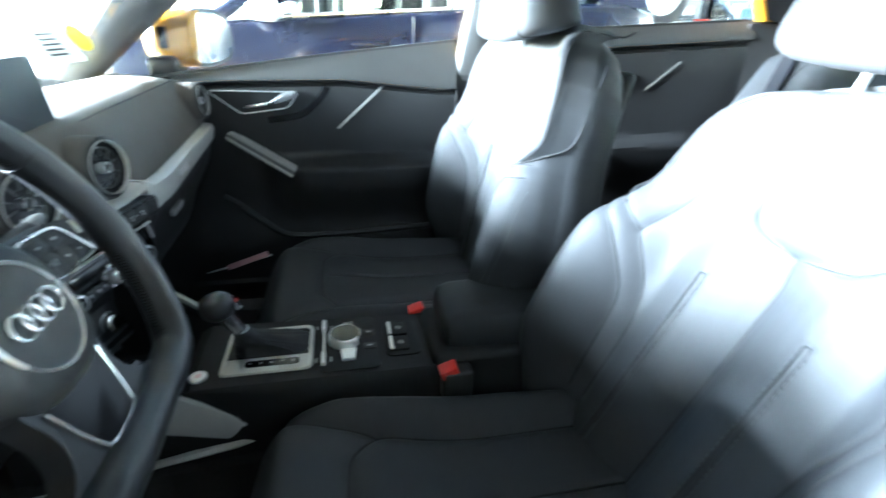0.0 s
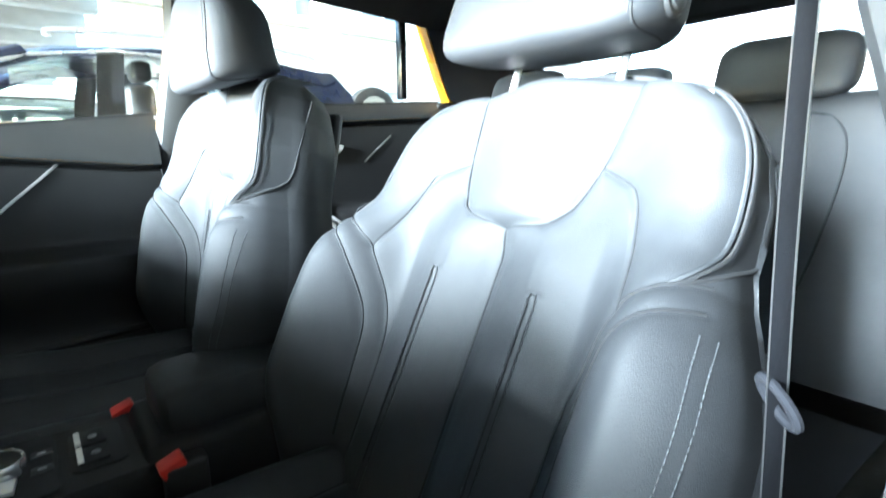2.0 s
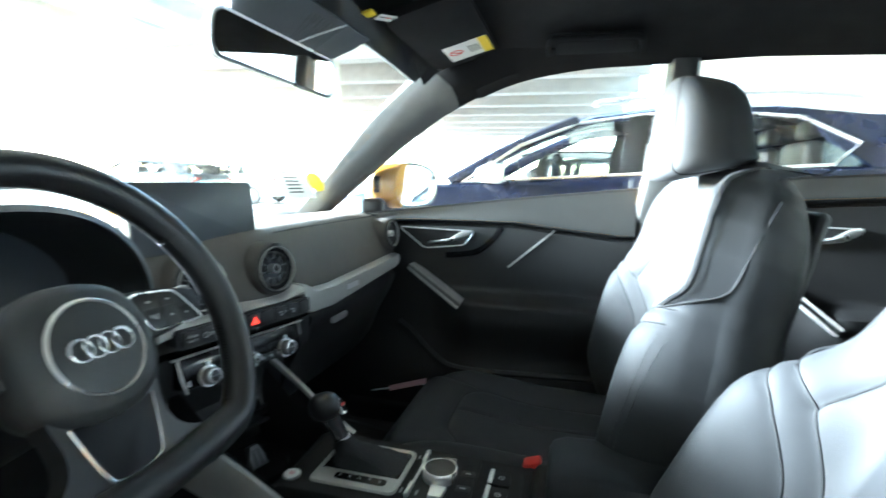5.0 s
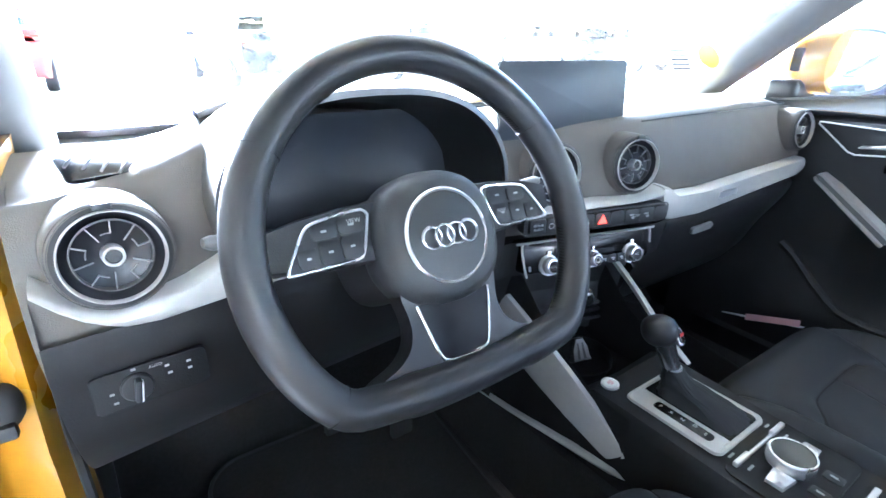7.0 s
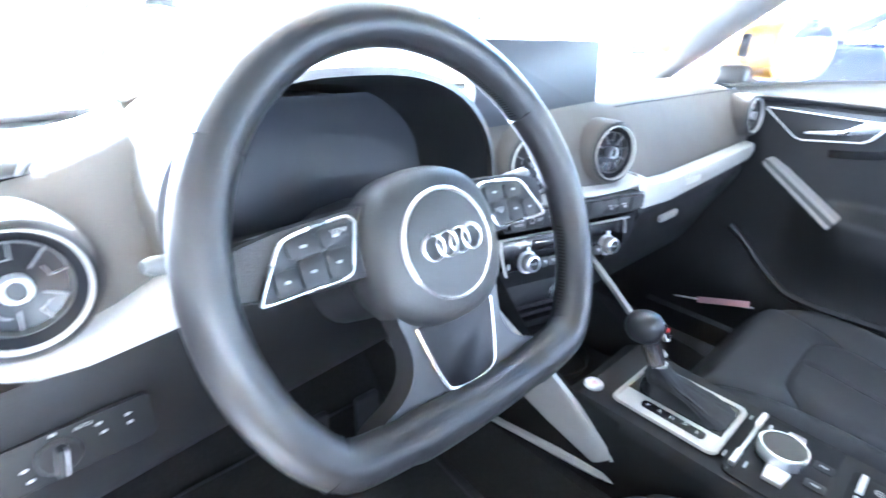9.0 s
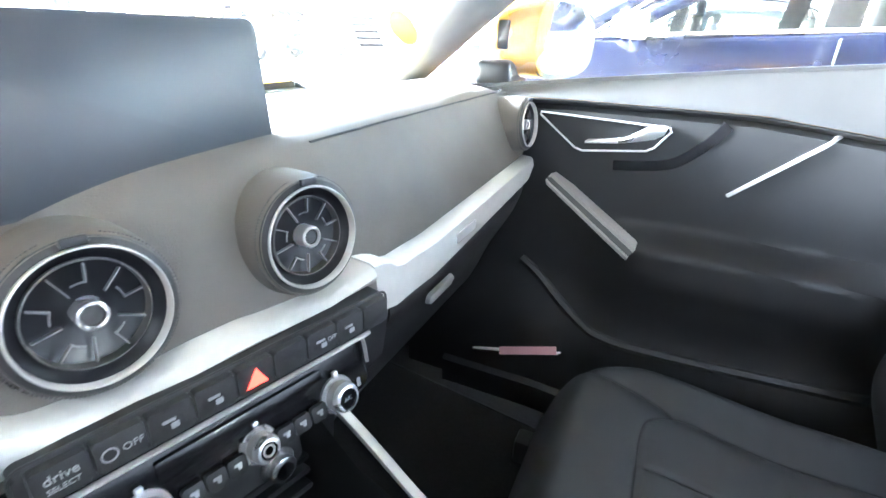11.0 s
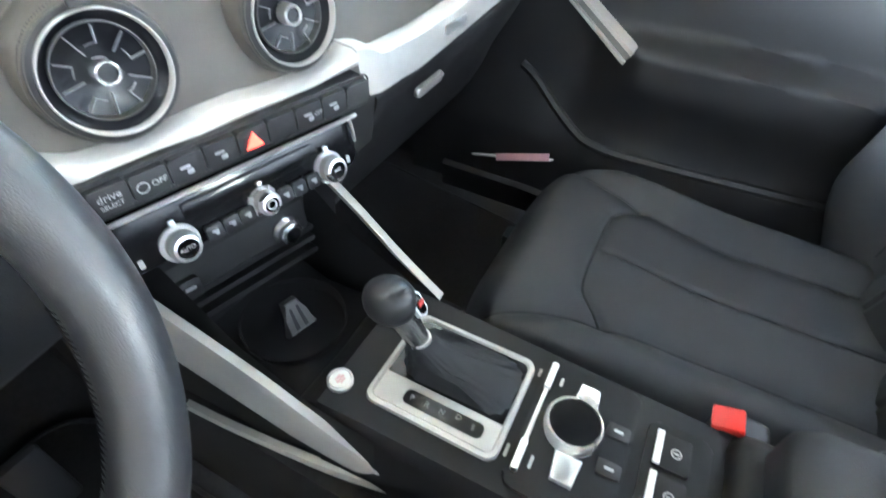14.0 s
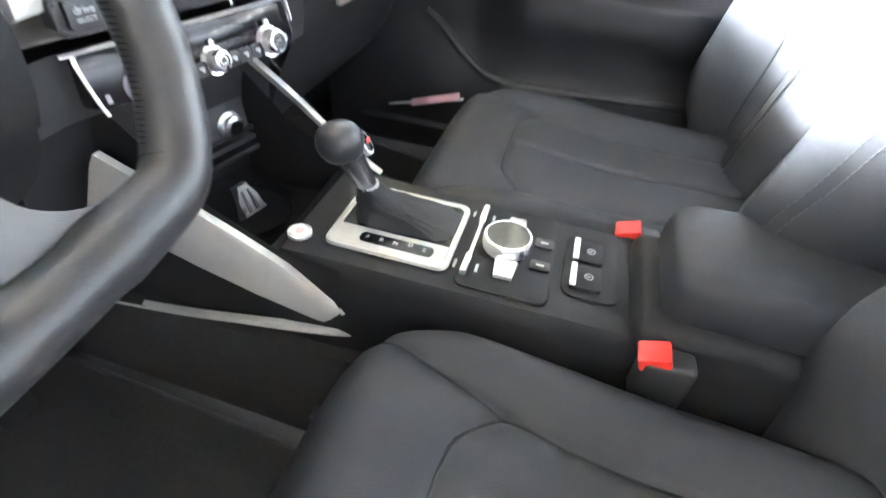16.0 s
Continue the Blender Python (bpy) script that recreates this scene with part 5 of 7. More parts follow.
for u in (-0.0825, -0.003, 0.0725):
    rr = 0.0125 if abs(u) > 0.01 else 0.0105
    k = part("climate_knob", lathe([(rr + 0.004, -0.004), (rr + 0.004, -0.001), (rr, -0.001), (rr, 0.011), (rr - 0.0015, 0.0135), (rr - 0.0035, 0.014)], 44, CL(u, -0.01, 0)), CHROME, clim, "ribbed chrome climate knob")
    part("knob_cap", lathe([(rr - 0.0035, 0.0135), (rr - 0.004, 0.0128), (0, 0.0128)], 36, CL(u, -0.01, 0)), GLOSS, k)
    part("knob_grip", lathe([(rr + 0.0008, 0.001), (rr + 0.0008, 0.009)], 60, CL(u, -0.01, 0)), SILVER, k)
    part("knob_marker", cube((0, rr + 0.007, 0.001), (0.005, 0.006, 0.004), 0.001, m=CL(u, -0.01, 0)), CHROME, k)
    if u < -0.01:
        text("AUTO", 0.0046, PRINT, CL(u, -0.01, 0.0132), k)
    elif u > 0.01:
        text("A/C", 0.0046, PRINT, CL(u, -0.01, 0.0132), k)
    else:
        part("fan_sign", lathe([(0.005, 0), (0.005, 0.0006), (0.0035, 0.0006), (0.0035, 0)], 16, CL(u, -0.01, 0.0128)), PRINT, k)
for u in (-0.054, -0.038, -0.0225, 0.0185, 0.034, 0.0505):
    b = part("climate_button", slab(rrect(0.0145, 0.014, 0.002), 0.004, CL(u, -0.014, -0.002), 0.001), HARD, clim)
    part("button_sign", slab(rrect(0.006, 0.0022, 0.0008), 0.0006, CL(u, -0.0125, 0.0021)), PRINT, b)
    part("button_sign", slab(rrect(0.003, 0.005, 0.0008), 0.0006, CL(u + 0.001, -0.014, 0.0021)), PRINT, b)
for u in (-0.115, 0.098):
    part("seat_heat_sign", slab(rrect(0.004, 0.008, 0.001), 0.0006, CL(u, -0.012, -0.0035)), PRINT, clim)
part("lower_centre_panel", loft([[Vector((x, face_y(x) + dy, z)) for dy, z in ((0.0, 0.815), (0.008, 0.755), (0.03, 0.748), (0.055, 0.735), (0.066, 0.7), (0.074, 0.65), (0.08, 0.58))] for x in np.linspace(-0.165, 0.165, 12)], False), HARD, dash, "black lower centre panel")
vol = part("volume_knob", lathe([(0.019, -0.012), (0.019, 0.003), (0.0145, 0.003), (0.0145, 0.014), (0.0125, 0.0155), (0.0, 0.0155)], 36, SL(0.058, 0.653, -0.078)), CHROME, dash, "chrome volume knob")
part("volume_cap", lathe([(0.0095, 0.0), (0.0095, 0.0012), (0, 0.0012)], 28, SL(0.058, 0.653, -0.0625)), GLOSS, vol)
usb = part("usb_socket", slab(rrect(0.055, 0.024, 0.004), 0.008, SL(-0.084, 0.652, -0.075) @ Matrix.Rotation(radians(-10), 4, "X"), 0.002), HARD, dash, "usb socket panel")
part("usb_port", slab(rrect(0.014, 0.006, 0.001), 0.001, SL(-0.087, 0.652, -0.0668) @ Matrix.Rotation(radians(-10), 4, "X")), GLOSS, usb)
part("usb_sign", slab(rrect(0.012, 0.004, 0.001), 0.0008, SL(-0.069, 0.656, -0.0665) @ Matrix.Rotation(radians(-10), 4, "X")), PRINT, usb)

for k, (z, o) in enumerate(((0.636, -0.078), (0.627, -0.07), (0.617, -0.06))):
    part("shelf_ledge", slab(rrect(0.21 - 0.01 * k, 0.0065, 0.002), 0.02, SL(-0.012, z, o - 0.014) @ Matrix.Rotation(radians(-10), 4, "X"), 0.002), HARD, dash, "stepped shelf edge")
part("shelf_panel", slab(rrect(0.2, 0.075, 0.01), 0.004, SL(-0.012, 0.675, -0.084) @ Matrix.Rotation(radians(-8), 4, "X"), 0.002), SOFT, dash, "storage shelf back panel")

# instrument cluster and its hood
hoodc = -0.375
secs = []
for y, k in ((0.6, 1.0), (0.66, 1.0), (0.74, 1.02), (0.84, 1.12)):
    ring = []
    for i in range(33):
        a = math.pi * (1.12 - 1.24 * i / 32)
        ring.append(Vector((hoodc + 0.168 * k * math.copysign(abs(math.cos(a)) ** 0.75, math.cos(a)), y + 0.012 * math.sin(a) - 0.0, 0.945 + (0.105 if y < 0.8 else 0.04) * math.sin(a) * (1.0 if y < 0.7 else 0.93))))
    secs.append(ring)
hood = part("cluster_hood", loft(secs, False), DASH, dash, "curved hood over the instruments", angle=60)
inner = [[v.lerp(Vector((hoodc, v.y, 0.945)), 0.06) for v in secs[0]], [v.lerp(Vector((hoodc, v.y, 0.945)), 0.09) + Vector((0, 0.04, 0)) for v in secs[0]], [v.lerp(Vector((hoodc, v.y, 0.945)), 0.2) + Vector((0, 0.1, -0.004)) for v in secs[0]]]
part("hood_lip", loft([secs[0], [v + Vector((0, -0.006, 0)) for v in inner[0]]], False), SOFT, hood)
part("hood_inside", loft(inner, False), HARD, hood)
part("instrument_display", slab(rrect(0.27, 0.12, 0.03), 0.006, Matrix.Translation((hoodc, 0.7, 0.955)) @ Matrix.Rotation(radians(72), 4, "X"), 0.002), SCREEN, hood, "switched-off digital instrument display")
part("hood_base", cube((hoodc, 0.67, 0.885), (0.3, 0.12, 0.03), 0.01), HARD, hood)
# light switch and demister slots on the driver's side
LM = Matrix.Translation((-0.617, face_y(-0.612) - 0.014, 0.814)) @ Matrix.Rotation(radians(3), 4, "Z") @ Matrix.Rotation(radians(86), 4, "X") @ Matrix.Scale(0.7, 4)
lp = part("light_switch_panel", slab(rrect(0.13, 0.052, 0.006), 0.006, LM, 0.002), LOWDASH, dash, "black light switch panel")
lk = part("light_knob", lathe([(0.0185, 0), (0.0185, 0.004), (0.0165, 0.006), (0, 0.006)], 36, LM @ Matrix.Translation((-0.018, 0, 0.006))), HARD, lp, "round light switch")
part("knob_grip", cube((0, 0, 0.012), (0.008, 0.03, 0.014), 0.003, m=LM @ Matrix.Translation((-0.018, 0, 0.006)) @ Matrix.Rotation(radians(-10), 4, "Z")), HARD, lk)
part("knob_edge", cube((0.004, 0, 0.014), (0.002, 0.026, 0.01), 0.0006, m=LM @ Matrix.Translation((-0.018, 0, 0.006)) @ Matrix.Rotation(radians(-10), 4, "Z")), CHROME, lk)
text("AUTO", 0.0055, PRINT, LM @ Matrix.Translation((0.006, 0.02, 0.0065)), lp)
for px, py in ((-0.018, 0.0235), (0.018, 0.015), (0.02, 0.004), (-0.045, -0.001), (-0.043, -0.014), (0.043, 0.012), (0.043, 0.002)):
    part("switch_sign", slab(rrect(0.0055, 0.003, 0.001), 0.0006, LM @ Matrix.Translation((px, py, 0.0062))), PRINT, lp)
for sg in (-1,):
    dm = Matrix.Translation((sg * 0.61, 0.7, 0.983)) @ Matrix.Rotation(radians(sg * -12), 4, "Z") @ Matrix.Rotation(radians(18), 4, "X")
    ds = part("demister_slot", slab(rrect(0.075, 0.045, 0.008), 0.004, dm, 0.001), GLOSS, dash, "side demister slot")
    for k in range(5):
        part("slot_bar", cube((-0.028 + 0.014 * k, 0, 0.0045), (0.0025, 0.036, 0.002), 0.0008, m=dm @ Matrix.Rotation(radians(-32), 4, "Z")), TONGUE, ds)
part("dash_seam", tube([(x, face_y(x) + 0.058, 0.9745) for x in np.linspace(0.13, 0.66, 14)], 0.0015, 5), RUBBER, dash)

# central display
disp = thing("display_screen", "dark switched-off central display standing on the dashboard", "display")
dmx = Matrix.Translation((-0.014, 0.695, 1.014)) @ Matrix.Rotation(radians(-4), 4, "Z") @ Matrix.Rotation(radians(84), 4, "X")
part("display_body", slab(rrect(0.256, 0.108, 0.006), -0.014, dmx), HARD, disp)
part("display_glass", slab(rrect(0.254, 0.106, 0.006), 0.003, dmx @ Matrix.Translation((0, 0, 0.0005)), 0.001), SCREEN, disp)
part("display_stand", cube((-0.014, 0.715, 0.965), (0.15, 0.03, 0.05), 0.008), HARD, disp)

# ---- steering wheel ----
wheel = thing("steering_wheel", "black leather flat-bottomed sports steering wheel with silver inlays", "steering wheel")
WM = Matrix.Translation((-0.368, 0.529, 0.917)) @ Matrix.Rotation(radians(64), 4, "X")
R = 0.1755


def rim_pt(a):
    x, y = R * math.cos(a), R * math.sin(a)
    flat = -0.126
    if y < flat:
        y = flat - 0.006 * (1 - (x / 0.1) ** 2)
    return Vector((x, y, 0))


pts = [WM @ (rim_pt(2 * math.pi * k / 96) + Vector((0, 0, 0.018))) for k in range(96)]
for _ in range(3):
    pts = [(pts[i - 1] + 2 * pts[i] + pts[(i + 1) % 96]) / 4 for i in range(96)]
nrm = (WM.to_3x3() @ Vector((0, 0, 1))).normalized()
rimo = part("rim", tube(pts, [0.0172 + 0.0018 * math.exp(-(((k - 66) % 96 - 0) / 7) ** 2) + 0.0018 * math.exp(-(((k - 78) % 96) / 7) ** 2) for k in range(96)], 20, True, flat=1.08, up=nrm), LEATHER_W, wheel, "black leather rim")
for a in (34, 146, 222, 318):
    k = round(a / 360 * 96)
    d = (pts[(k + 1) % 96] - pts[k - 1]).normalized()
    rm = Matrix.Translation(pts[k]) @ d.to_track_quat("Z", "Y").to_matrix().to_4x4()
    part("rim_seam", lathe([(0.0176, -0.0007), (0.0184, 0.0), (0.0176, 0.0007)], 24, rm), RUBBER, rimo)
for a0, a1 in ((36, 62), (322, 352), (118, 144), (190, 218)):
    st = []
    bm = bmesh.new()
    for a in np.linspace(a0, a1, 26):
        k = a / 360 * 96
        p = pts[int(k) % 96].lerp(pts[(int(k) + 1) % 96], k % 1)
        c0 = WM @ Vector((0, 0, 0))
        inn = (c0 - p).normalized()
        q = p + inn * 0.0168
        t = (pts[(int(k) + 1) % 96] - p).normalized()
        tube([q + nrm * 0.004 - t * 0.001, q + inn * 0.0006, q - nrm * 0.004 + t * 0.001], 0.0006, 5, bm=bm)
    part("rim_stitching", bm, SEAM, rimo, "dark cross stitching")
W = lambda x, y, z: WM @ Matrix.Translation((x, y, z))
# airbag cover
secs = []
for z, k in ((-0.03, 0.9), (-0.01, 1.0), (0.012, 1.0), (0.024, 0.93), (0.03, 0.8), (0.0335, 0.5), (0.0345, 0.15)):
    secs.append([WM @ Vector((x * k, y * k, z)) for x, y in [(0.066 * math.copysign(abs(math.cos(a)) ** 0.8, math.cos(a)), 0.064 * math.copysign(abs(math.sin(a)) ** 0.8, math.sin(a))) for a in np.linspace(0, 2 * math.pi, 48, endpoint=False)]])
bag = part("airbag_cover", loft(secs), SOFT, wheel, "black airbag cover")
part("airbag_ring", lathe([(0.0435, 0.029), (0.0445, 0.0335), (0.0425, 0.0355), (0.041, 0.034), (0.0405, 0.03)], 56, W(0, 0, 0)), CHROME, bag, "satin silver ring")
part("airbag_disc", lathe([(0.041, 0.0335), (0.03, 0.0355), (0, 0.0365)], 48, W(0, 0, 0)), SOFT, bag)
for k in range(4):
    part("emblem_ring", tube([W(-0.0195 + 0.013 * k, 0.0, 0.0375) @ Vector((0.0098 * math.cos(a), 0.0098 * math.sin(a), 0.0006 * (k % 2))) for a in np.linspace(0, 2 * math.pi, 32, endpoint=False)], 0.0014, 8, True), CHROME, bag, "plain chrome ring emblem")
for sg in (-1, 1):
    sp = []
    for x, w, z in ((0.05, 0.04, 0.008), (0.085, 0.038, 0.01), (0.12, 0.034, 0.004), (0.15, 0.026, -0.004), (0.165, 0.02, -0.006)):
        sp.append([WM @ Vector((sg * x, 0.018 + y * w * 0.7, z + dz)) for y, dz in ((-1, -0.008), (-0.9, 0.003), (0.9, 0.003), (1, -0.008), (0.8, -0.016), (-0.8, -0.016))])
    spk = part("spoke", loft(sp), HARD, wheel, "black spoke")
    outline = [(sg * x, y) for x, y in ((0.064, 0.034), (0.07, 0.039), (0.09, 0.038), (0.113, 0.035), (0.123, 0.03), (0.133, 0.015), (0.1425, -0.001), (0.139, -0.004), (0.11, -0.0035), (0.083, -0.003), (0.075, 0.002), (0.069, 0.018))]
    if sg > 0:
        outline = outline[::-1]
    loopv = [W(0, 0, 0.0125) @ Vector((x, y, -0.00011 * 0)) for x, y in [(p.x, p.y) for p in spline([(x, y, 0) for x, y in outline + outline[:1]], 5)[:-1]]]
    part("button_pad", slab([(p.x, p.y) for p in spline([(x, y, 0) for x, y in outline + outline[:1]], 5)[:-1]], 0.006, W(0, 0, 0.006), 0.001), HARD, spk, "button pad")
    part("button_rim", tube(loopv, 0.0013, 6, True), CHROME, spk, "thin chrome line")
    for bx, by, bw, bh in ((0.082, 0.028, 0.024, 0.014), (0.107, 0.0265, 0.023, 0.013), (0.0845, 0.0095, 0.019, 0.02), (0.1045, 0.0085, 0.019, 0.02), (0.124, 0.0065, 0.017, 0.016)):
        b = part("wheel_button", slab(rrect(bw, bh, 0.003), 0.0018, W(sg * bx, by, 0.012), 0.0008), HARD, spk)
        part("button_sign", slab(rrect(bw * 0.22, 0.002, 0.0006), 0.0005, W(sg * bx, by, 0.0138)), PRINT, b)
    if sg < 0:
        text("VIEW", 0.0055, PRINT, W(-0.079, 0.0305, 0.0145), spk)
    else:
        text("NAV", 0.0055, PRINT, W(0.083, 0.012, 0.0145), spk)
half = [(0.05, -0.022), (0.0535, -0.045), (0.0505, -0.062), (0.05, -0.078), (0.056, -0.093), (0.07, -0.104), (0.092, -0.112), (0.105, -0.12)]
side = [(p.x, p.y) for p in spline([(x, y, 0) for x, y in half], 4)]
plate_line = [(-x, y) for x, y in side] + [(0.1, -0.131), (-0.1, -0.131)][::-1] + side[::-1]
part("lower_spoke", slab(plate_line, 0.024, W(0, 0, -0.008), 0.009, 4), LEATHER_W, wheel, "black leather lower spoke", angle=60)
vin = [(-0.041, -0.056), (-0.036, -0.078), (-0.029, -0.103), (-0.022, -0.112), (0, -0.115), (0.022, -0.112), (0.029, -0.103), (0.036, -0.078), (0.041, -0.056)]
part("spoke_inlay", slab([(p.x, p.y) for p in spline([(*p, 0) for p in vin], 4)], 0.003, W(0, 0, 0.0145), 0.001), INLAY, wheel, "gloss black inlay")
part("inlay_rim", tube([W(0, 0, 0.0178) @ p for p in spline([(*p, 0) for p in vin], 5)], 0.0016, 6), CHROME, wheel, "silver inlay rim")
part("column_shroud", tube([W(0, 0, -0.03) @ Vector((0, 0, 0)), W(0, 0, -0.1) @ Vector((0, 0, 0)), W(0, -0.005, -0.2) @ Vector((0, 0, 0))], [0.05, 0.06, 0.065], 24), HARD, wheel)
for sg in (-1, 1):
    s = thing("column_stalk", "black steering column stalk with a silver tip", "stalk", group="column stalks")
    root = Vector((-0.368 + sg * 0.06, 0.61, 0.915))
    end = Vector((-0.368 + sg * 0.172, 0.583, 0.933))
    tip = Vector((-0.368 + sg * 0.192, 0.579, 0.937))
    arm = part("stalk_arm", tube([root, root.lerp(end, 0.5), end], [0.0075, 0.008, 0.009], 14, flat=0.75), HARD, s)
    part("stalk_tip", tube([end, end.lerp(tip, 0.7), tip], [0.0085, 0.008, 0.005], 14, flat=0.8), TONGUE, arm, "silver stalk tip")
    for k in range(2):
        part("stalk_sign", cube((0, 0, 0), (0.0015, 0.0015, 0.007), 0, 1, Matrix.Translation(root.lerp(end, 0.8 + 0.08 * k) + Vector((0, -0.0105, 0)))), PRINT, arm)

# ---- centre console ----
con = thing("centre_console", "black centre console with gear selector and controls", "console")
CZ = 0.61
secs = []
for y, w, z in ((0.13, 0.078, CZ - 0.005), (0.155, 0.083, CZ), (0.3, 0.086, CZ + 0.002), (0.46, 0.09, CZ + 0.006), (0.52, 0.092, CZ + 0.006)):
    secs.append([Vector((0.008 + x * w, y, zz)) for x, zz in ((-1.08, 0.34), (-1.1, 0.52), (-1.04, z - 0.02), (-1.0, z - 0.006), (-0.95, z), (0.95, z), (1.0, z - 0.006), (1.04, z - 0.02), (1.1, 0.52), (1.08, 0.34))])
part("console_body", loft(secs), LOWDASH, con, "black console body")
# tray in front of the selector
CUP_X, CUP_Y = 0.012, 0.63
secs = []
for y, z, w in ((0.52, CZ + 0.006, 0.09), (0.54, CZ - 0.005, 0.088), (0.56, CZ - 0.04, 0.085), (0.64, CZ - 0.045, 0.085), (0.7, CZ - 0.02, 0.085), (0.72, 0.68, 0.085)):
    secs.append([Vector((0.008 - w, y, z)), Vector((0.008, y, z - 0.006)), Vector((0.008 + w, y, z))])
part("tray", loft(secs, False), LOWDASH, con, "deep tray")
for sg in (-1, 1):
    part("console_flank", loft([[Vector((0.008 + sg * 0.094, y, z0)), Vector((0.008 + sg * 0.1, y, 0.5)), Vector((0.008 + sg * 0.1, y, 0.34))] for y, z0 in ((0.45, CZ), (0.52, CZ + 0.008), (0.6, 0.66), (0.68, 0.74), (0.78, 0.78))], False), LOWDASH, con)
tm = Matrix.Translation((CUP_X - 0.006, CUP_Y - 0.006, CZ - 0.014)) @ Matrix.Rotation(radians(-14), 4, "Z") @ Matrix.Rotation(radians(62), 4, "X")
clip = part("cup_clip", slab([(-0.02, -0.02), (0.02, -0.02), (0.012, 0.0), (0.009, 0.02), (-0.009, 0.02), (-0.012, 0.0)], 0.012, tm, 0.003, 3), TONGUE, con, "grey cup holder tongue")
for k in (-1, 1):
    part("clip_slot", slab([(-0.0025 + k * 0.006, -0.016), (0.0025 + k * 0.006, -0.016), (0.0015 + k * 0.0045, 0.012), (-0.0015 + k * 0.0045, 0.012)], 0.001, tm @ Matrix.Translation((0, 0, 0.0118))), RUBBER, clip)
part("cup_ring", lathe([(0.064, -0.004), (0.0645, 0.0012), (0.063, 0.0016), (0.062, -0.002), (0.06, -0.014)], 56, Matrix.Translation((CUP_X, CUP_Y, CZ - 0.03))), LOWDASH, con)
# silver blades either side
for sg in (-1, 1):
    if sg < 0:
        top = [(-0.072, 0.395, 0.516), (-0.086, 0.46, 0.566), (-0.094, 0.52, 0.612), (-0.098, 0.58, 0.648), (-0.108, 0.69, 0.708)]
        wid = [0.005, 0.042, 0.064, 0.076, 0.084]
    else:
        top = [(0.1, 0.475, 0.617), (0.104, 0.5, 0.63), (0.108, 0.54, 0.655), (0.112, 0.6, 0.70), (0.115, 0.66, 0.74)]
        wid = [0.001, 0.006, 0.009, 0.01, 0.01]
    sp = spline(top, 6)
    secs = []
    for i, p in enumerate(sp):
        w = float(np.interp(i / (len(sp) - 1), np.linspace(0, 1, len(wid)), wid))
        o = Vector((sg * 0.006, 0, 0))
        n = Vector((0, 0.45, -0.9))
        secs.append([p - o, p + o * 0.5, p + o + n * w * 0.15, p + o + n * w, p - o * 0.4 + n * w])
    part("console_blade", loft(secs), SILVER, con, "satin silver console blade")
    if sg < 0:
        low = spline([(-0.073, 0.4, 0.513), (-0.084, 0.44, 0.514), (-0.094, 0.5, 0.51), (-0.1, 0.58, 0.5), (-0.104, 0.66, 0.488), (-0.106, 0.77, 0.474)], 6)
        secs = []
        for i, p in enumerate(low):
            w = float(np.interp(i / (len(low) - 1), [0, 0.12, 0.3, 0.6, 1], [0.004, 0.011, 0.0075, 0.005, 0.003]))
            secs.append([p + Vector((0.004, 0, w)), p + Vector((-0.004, 0, w * 0.9)), p + Vector((-0.007, 0, 0)), p + Vector((-0.003, 0, -w)), p + Vector((0.004, 0, -w))])
        part("console_blade", loft(secs), SILVER, con, "satin silver lower console blade")
        part("blade_infill", loft([[p + Vector((0.006, 0, 0)), q + Vector((0.006, 0, 0))] for p, q in zip([Vector(v) for v in ((-0.074, 0.405, 0.516), (-0.094, 0.52, 0.6), (-0.105, 0.66, 0.68))], [Vector(v) for v in ((-0.074, 0.405, 0.514), (-0.093, 0.51, 0.512), (-0.1, 0.76, 0.476))])], False), LOWDASH, con)

# gear selector
NECK_M = material("dark_polished_plastic", (0.34, 0.34, 0.35), 0.16, metal=0.9)
G = Matrix.Translation((0.006, 0.413, CZ + 0.006))
bez = part("gear_surround", loft([[G @ Vector((x, y, z)) for x, y in rrect(w, h, r, 5)] for w, h, r, z in ((0.122, 0.142, 0.012, 0.0), (0.12, 0.14, 0.012, 0.004), (0.112, 0.132, 0.01, 0.0045), (0.108, 0.128, 0.009, 0.002))], True, False), SILVER, con, "satin silver gear surround")
part("gear_plate", slab([(-0.054, -0.064), (-0.022, -0.064), (-0.022, 0.064), (-0.054, 0.064)], 0.003, G, 0.001), SILVER, bez, "silver gear plate")
part("gear_slot", slab(rrect(0.016, 0.085, 0.006), 0.0015, G @ Matrix.Translation((-0.039, -0.008, 0.0025))), GLOSS, bez, "black shift pattern strip")
for k, ch in enumerate("PRNDS"):
    text(ch, 0.008, PRINT, G @ Matrix.Translation((-0.039 + (0.003 if k == 3 else 0), 0.026 - 0.0165 * k, 0.0044)) @ Matrix.Rotation(radians(-90), 4, "Z"), bez)
part("gear_well", slab([(-0.022, -0.064), (0.054, -0.064), (0.054, 0.064), (-0.022, 0.064)], 0.0015, G), GLOSS, bez)
secs = []
